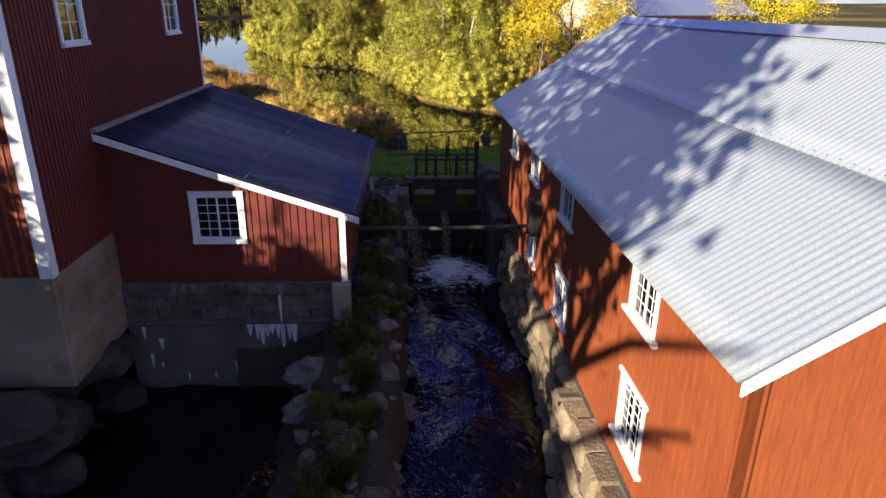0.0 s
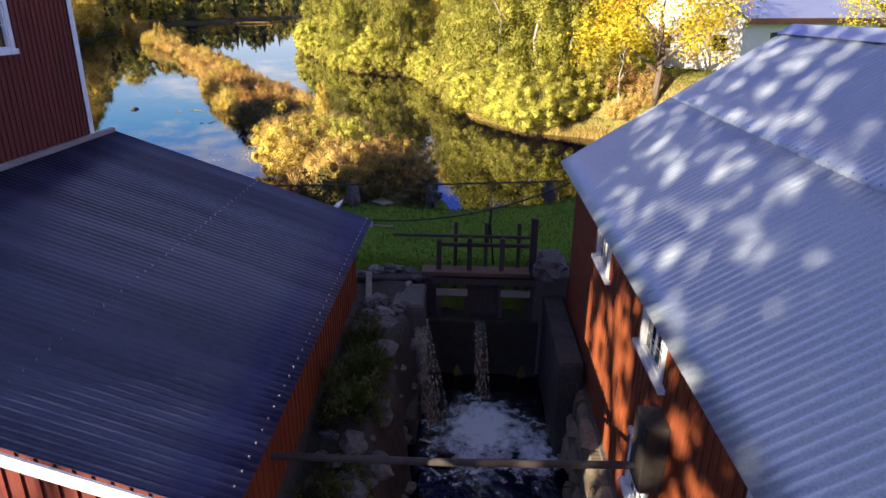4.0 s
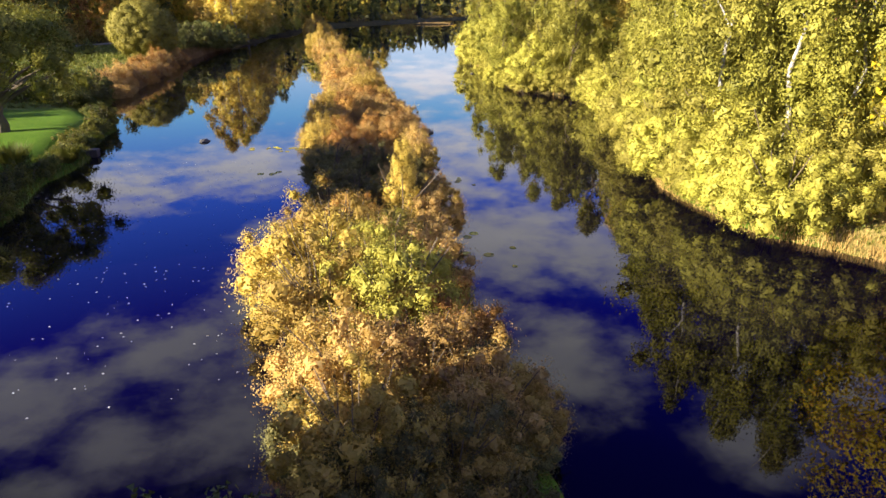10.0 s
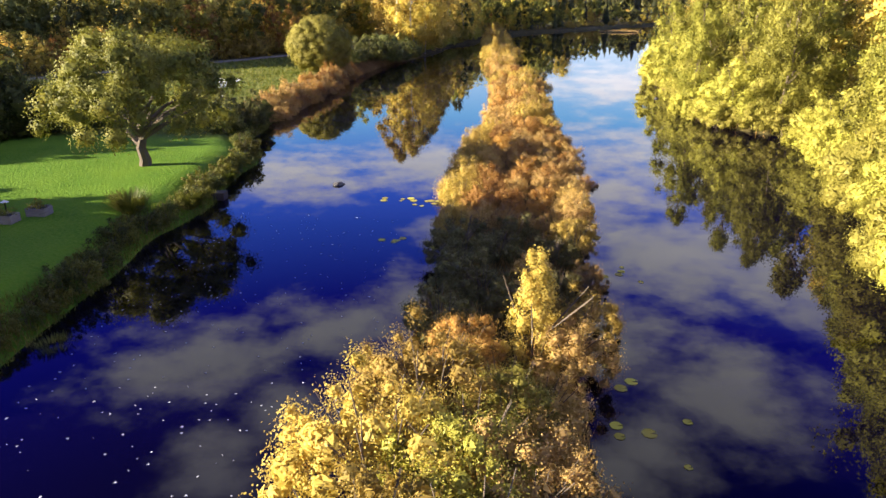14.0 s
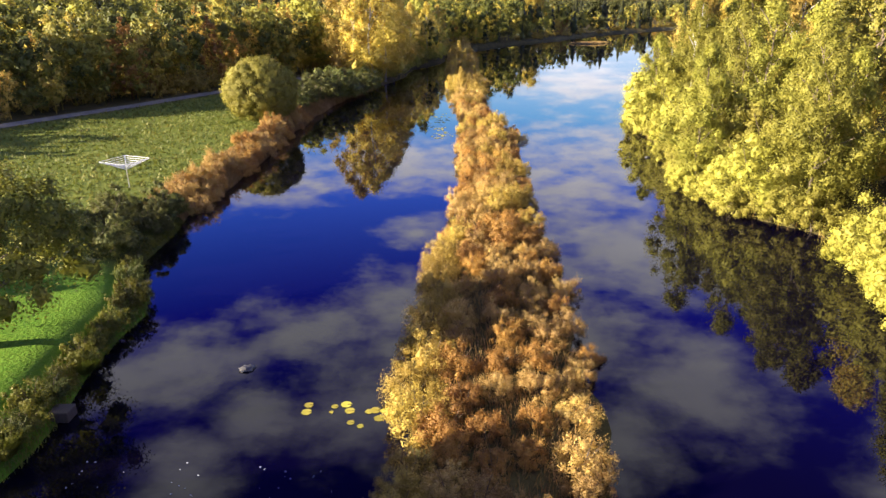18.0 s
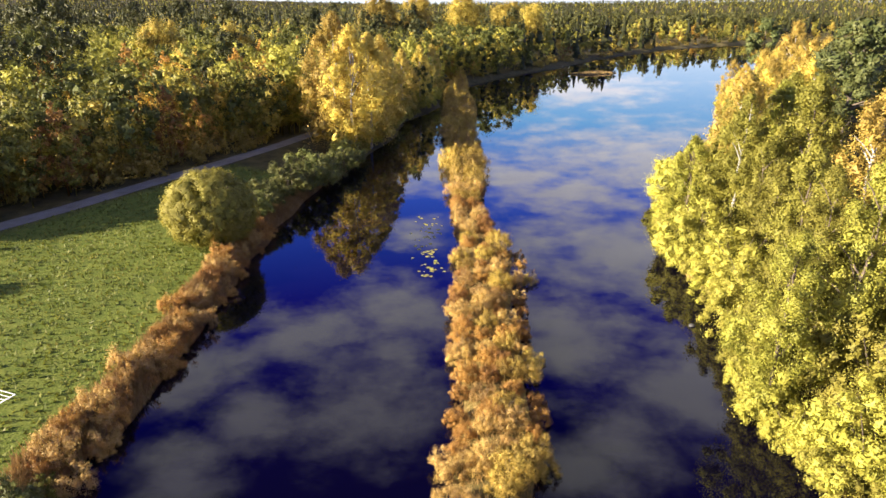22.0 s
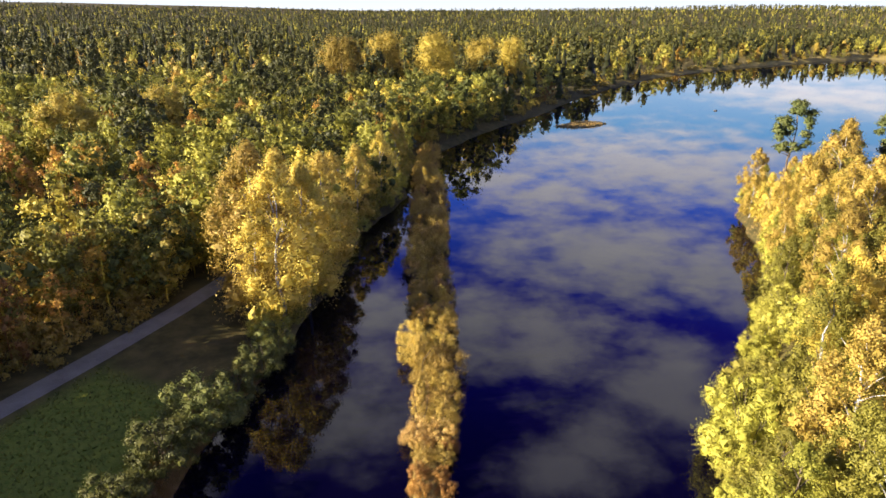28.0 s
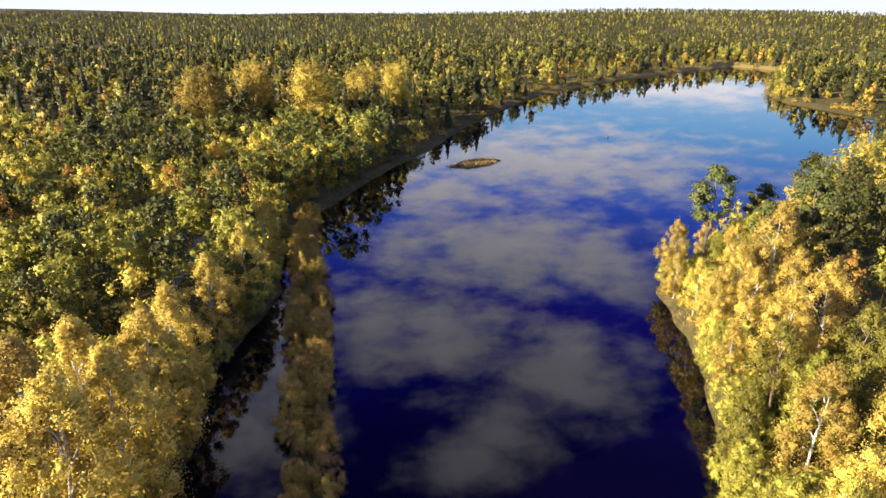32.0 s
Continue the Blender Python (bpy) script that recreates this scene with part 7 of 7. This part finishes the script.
for i in range(5):
    for j in range(8):
        px, py = -4.6 - i * 0.62 + 0.2 * (j % 2), 52.0 + j * 0.62
        box(bm, (px, py, 0.7), (px + 0.56, py + 0.56, float(height(px, py)) + 0.03))
tagged(mesh_ob("paving", bm, M_STONE), "dark stone paving beside the yellow house", "paving", kind="structure")
q = box(bmesh.new(), (3.4, 62.0, 0.0), (4.1, 62.6, 0.42), ident, 0.03)
tagged(mesh_ob("jetty_box", q, M_WOODDARK), "dark tarred box at the garden's water edge", "box")
for x, y, r, h in ((1.6, 57.6, 1.1, 1.0), (3.0, 65.2, 0.7, 0.7), (2.6, 67.5, 0.6, 0.7), (3.2, 60.0, 0.8, 0.9), (4.6, 47.0, 0.6, 0.7)):
    n_ = 900
    a, rr = rng.uniform(0, math.tau, n_), r * 0.35 * rng.uniform(0, 1, n_)
    b0 = np.stack([x + rr * np.cos(a), y + rr * np.sin(a), np.full(n_, float(height(x, y)) - 0.05)], 1)
    tip = b0 + np.stack([np.cos(a) * r * rng.uniform(0.2, 1.0, n_), np.sin(a) * r * rng.uniform(0.2, 1.0, n_), h * rng.uniform(0.5, 1.1, n_)], 1)
    sd = np.stack([-np.sin(a), np.cos(a), 0 * a], 1) * 0.03
    vs_ = np.stack([b0 - sd, b0 + sd, tip], 1).reshape(-1, 3)
    tagged(new("grass_tussock", raw_mesh("grass_tussock", vs_, np.arange(3 * n_).reshape(-1, 3), M_LEAF["meadow"])), "arching tussock of long yellow-green grass", "grass", "tussocks")

# weeds and ferns on the rubble bank
for u, v, s in ((16.5, -0.9, 0.5), (17.4, -0.8, 0.55), (20.2, -0.9, 0.6), (21.3, -0.9, 0.65), (22.3, -1.0, 0.55), (13.2, -1.2, 0.6), (14.2, -1.3, 0.55), (12.0, -1.0, 0.5), (10.6, -1.4, 0.5), (9.2, -1.6, 0.5), (15.5, -0.5, 0.4)):
    n_ = 500
    c = W(u, v, float(bank_top(u, v)))
    a, rr = rng.uniform(0, math.tau, n_), s * 0.4 * rng.uniform(0, 1, n_)
    b0 = np.stack([c.x + rr * np.cos(a), c.y + rr * np.sin(a), np.full(n_, c.z - 0.05)], 1)
    tip = b0 + np.stack([np.cos(a) * s * rng.uniform(0.1, 0.9, n_), np.sin(a) * s * rng.uniform(0.1, 0.9, n_), s * rng.uniform(0.4, 1.1, n_)], 1)
    sd = np.stack([-np.sin(a), np.cos(a), 0 * a], 1) * 0.022
    vs_ = np.stack([b0 - sd, b0 + sd, tip], 1).reshape(-1, 3)
    tagged(new("fern_clump", raw_mesh("fern_clump", vs_, np.arange(3 * n_).reshape(-1, 3), M_LEAF["grass"])), "weedy green fern clump among the stones", "fern", "bank ferns")

# things afloat
def pad(name, x, y, r, label, group, material=M_LILY):
    bm_ = bmesh.new()
    ring = [bm_.verts.new((x + r * (1 + 0.08 * math.sin(3 * k + x)) * math.cos(0.25 + k * 5.9 / 13), y + r * math.sin(0.25 + k * 5.9 / 13), 0.012)) for k in range(14)]
    c_ = bm_.verts.new((x, y, 0.006))
    for k in range(13):
        bm_.faces.new((ring[k], ring[k + 1], c_))
    return tagged(mesh_ob(name, bm_, material), label, "water lily", group)


rp = random.Random(31)
for k in range(70):
    x, y = 16.6 + rp.gauss(0, 0.8), rp.uniform(113, 131)
    pad("lily_pad", min(x, 18.2), y, rp.uniform(0.09, 0.22), "yellow-green lily pad floating beside the dyke", "lily pads")
for x, y, n_ in ((13.6, 62.6, 14), (14.0, 56.5, 8), (20.9, 46.0, 5), (21.6, 54.0, 10), (21.0, 43.6, 6)):
    for k in range(n_):
        pad("lily_pad", x + rp.gauss(0, 0.9), y + rp.gauss(0, 0.5), rp.uniform(0.08, 0.2), "small lily pad on the still pond", "lily pads")
vs, fs = [], []
for k in range(420):
    x, y = rp.uniform(5.2, 14.0), rp.uniform(36.5, 60)
    r, a = rp.uniform(0.015, 0.045), rp.uniform(0, 6)
    st = len(vs)
    vs += [(x + r * math.cos(a + m * 2.1), y + r * math.sin(a + m * 2.1), 0.01) for m in range(3)]
    fs.append((st, st + 1, st + 2))
tagged(new("floating_leaves", raw_mesh("floating_leaves", np.array(vs), np.array(fs), M_FOAM)), "fallen leaves and flecks of foam drifting on the pond", "leaves", kind="stuff")
for x, y, s in ((9.3, 65.6, 0.32), (36.9, 104.3, 0.3), (137, 249, 1.6), (135, 340, 0.8)):
    q = bmesh.new()
    rock_mesh(q, (x, y, 0.02), (s, s * 0.7, s * 0.45), x, 2, 1.0)
    tagged(mesh_ob("pond_rock", q, M_STONE), "small dark rock breaking the pond's surface", "rock", "pond rocks")
for k in range(22):
    f = k / 21
    x, y = 200 + 74 * f + rp.uniform(-3, 3), 296 + 60 * f + rp.uniform(-2, 4)
    q = bmesh.new()
    s = rp.uniform(0.3, 0.8)
    rock_mesh(q, (x - 2, y + 2, 0.1), (s, s * 0.8, s * 0.6), k * 1.9, 1, 1.0)
    tagged(mesh_ob("pond_rock", q, M_STONE), "pale boulder at the far shore", "rock", "shore boulders")
# tumbled stones on the slope below the white house
for k in range(70):
    x, y = 37.6 + rp.gauss(0, 0.8), 34.4 + rp.gauss(0, 1.7)
    q = bmesh.new()
    s = rp.uniform(0.08, 0.24)
    rock_mesh(q, (x, y, float(height(x, y)) + 0.06), (s * 1.2, s * 0.8, s * 0.7), k * 2.3, 1, 1.2)
    tagged(mesh_ob("slope_stone", q, M_STONE), "grey stone tumbled on the grassy slope", "rock", "slope stones")
# the little red porch end behind the lean-to roof
porch = thing("porch_end", W(24.9, -2.6, 1.3), "small red gable of a porch with a white barge board", "porch")
q = bmesh.new()
prism(q, [(-2.75, 1.25), (-2.05, 1.25), (-2.05, 3.42), (-2.75, 2.9)], 24.85, 25.3, W, 0)
part("wall", q, M_RED, porch)
q = bmesh.new()
prism(q, [(-2.85, 2.83), (-2.0, 3.46), (-2.0, 3.51), (-2.85, 2.88)], 24.82, 25.36, W, 0)
part("roof_slope", q, M_WHITE, porch)

# weeds on the rubble bank
for u, v, s in ((14.6, -1.5, 1.0), (14.0, -1.1, 0.8), (15.6, -1.2, 0.9), (12.2, -1.9, 0.8), (11.2, -1.4, 0.9), (10.4, -2.0, 0.7), (9.4, -1.6, 0.8), (8.2, -2.2, 0.7), (17.4, -1.05, 0.9), (18.2, -0.8, 0.7), (20.2, -1.0, 1.0), (21.4, -0.9, 0.9), (22.8, -1.1, 0.8), (16.6, -0.4, 0.6), (7.0, -1.6, 0.8)):
    q = W(u, v, 0)
    grow("weed", q.x, q.y, s, "weed_clump", "dark green weeds on the rubble bank", "weeds", "bank weeds", z=float(bank_top(u, v)) - 0.08)
set_plant("shrub", P["weed"][0], 13.3, 30.5, 1.9, 20, "dark green shrub beside the granite post", "shrub", "", z=0.6)
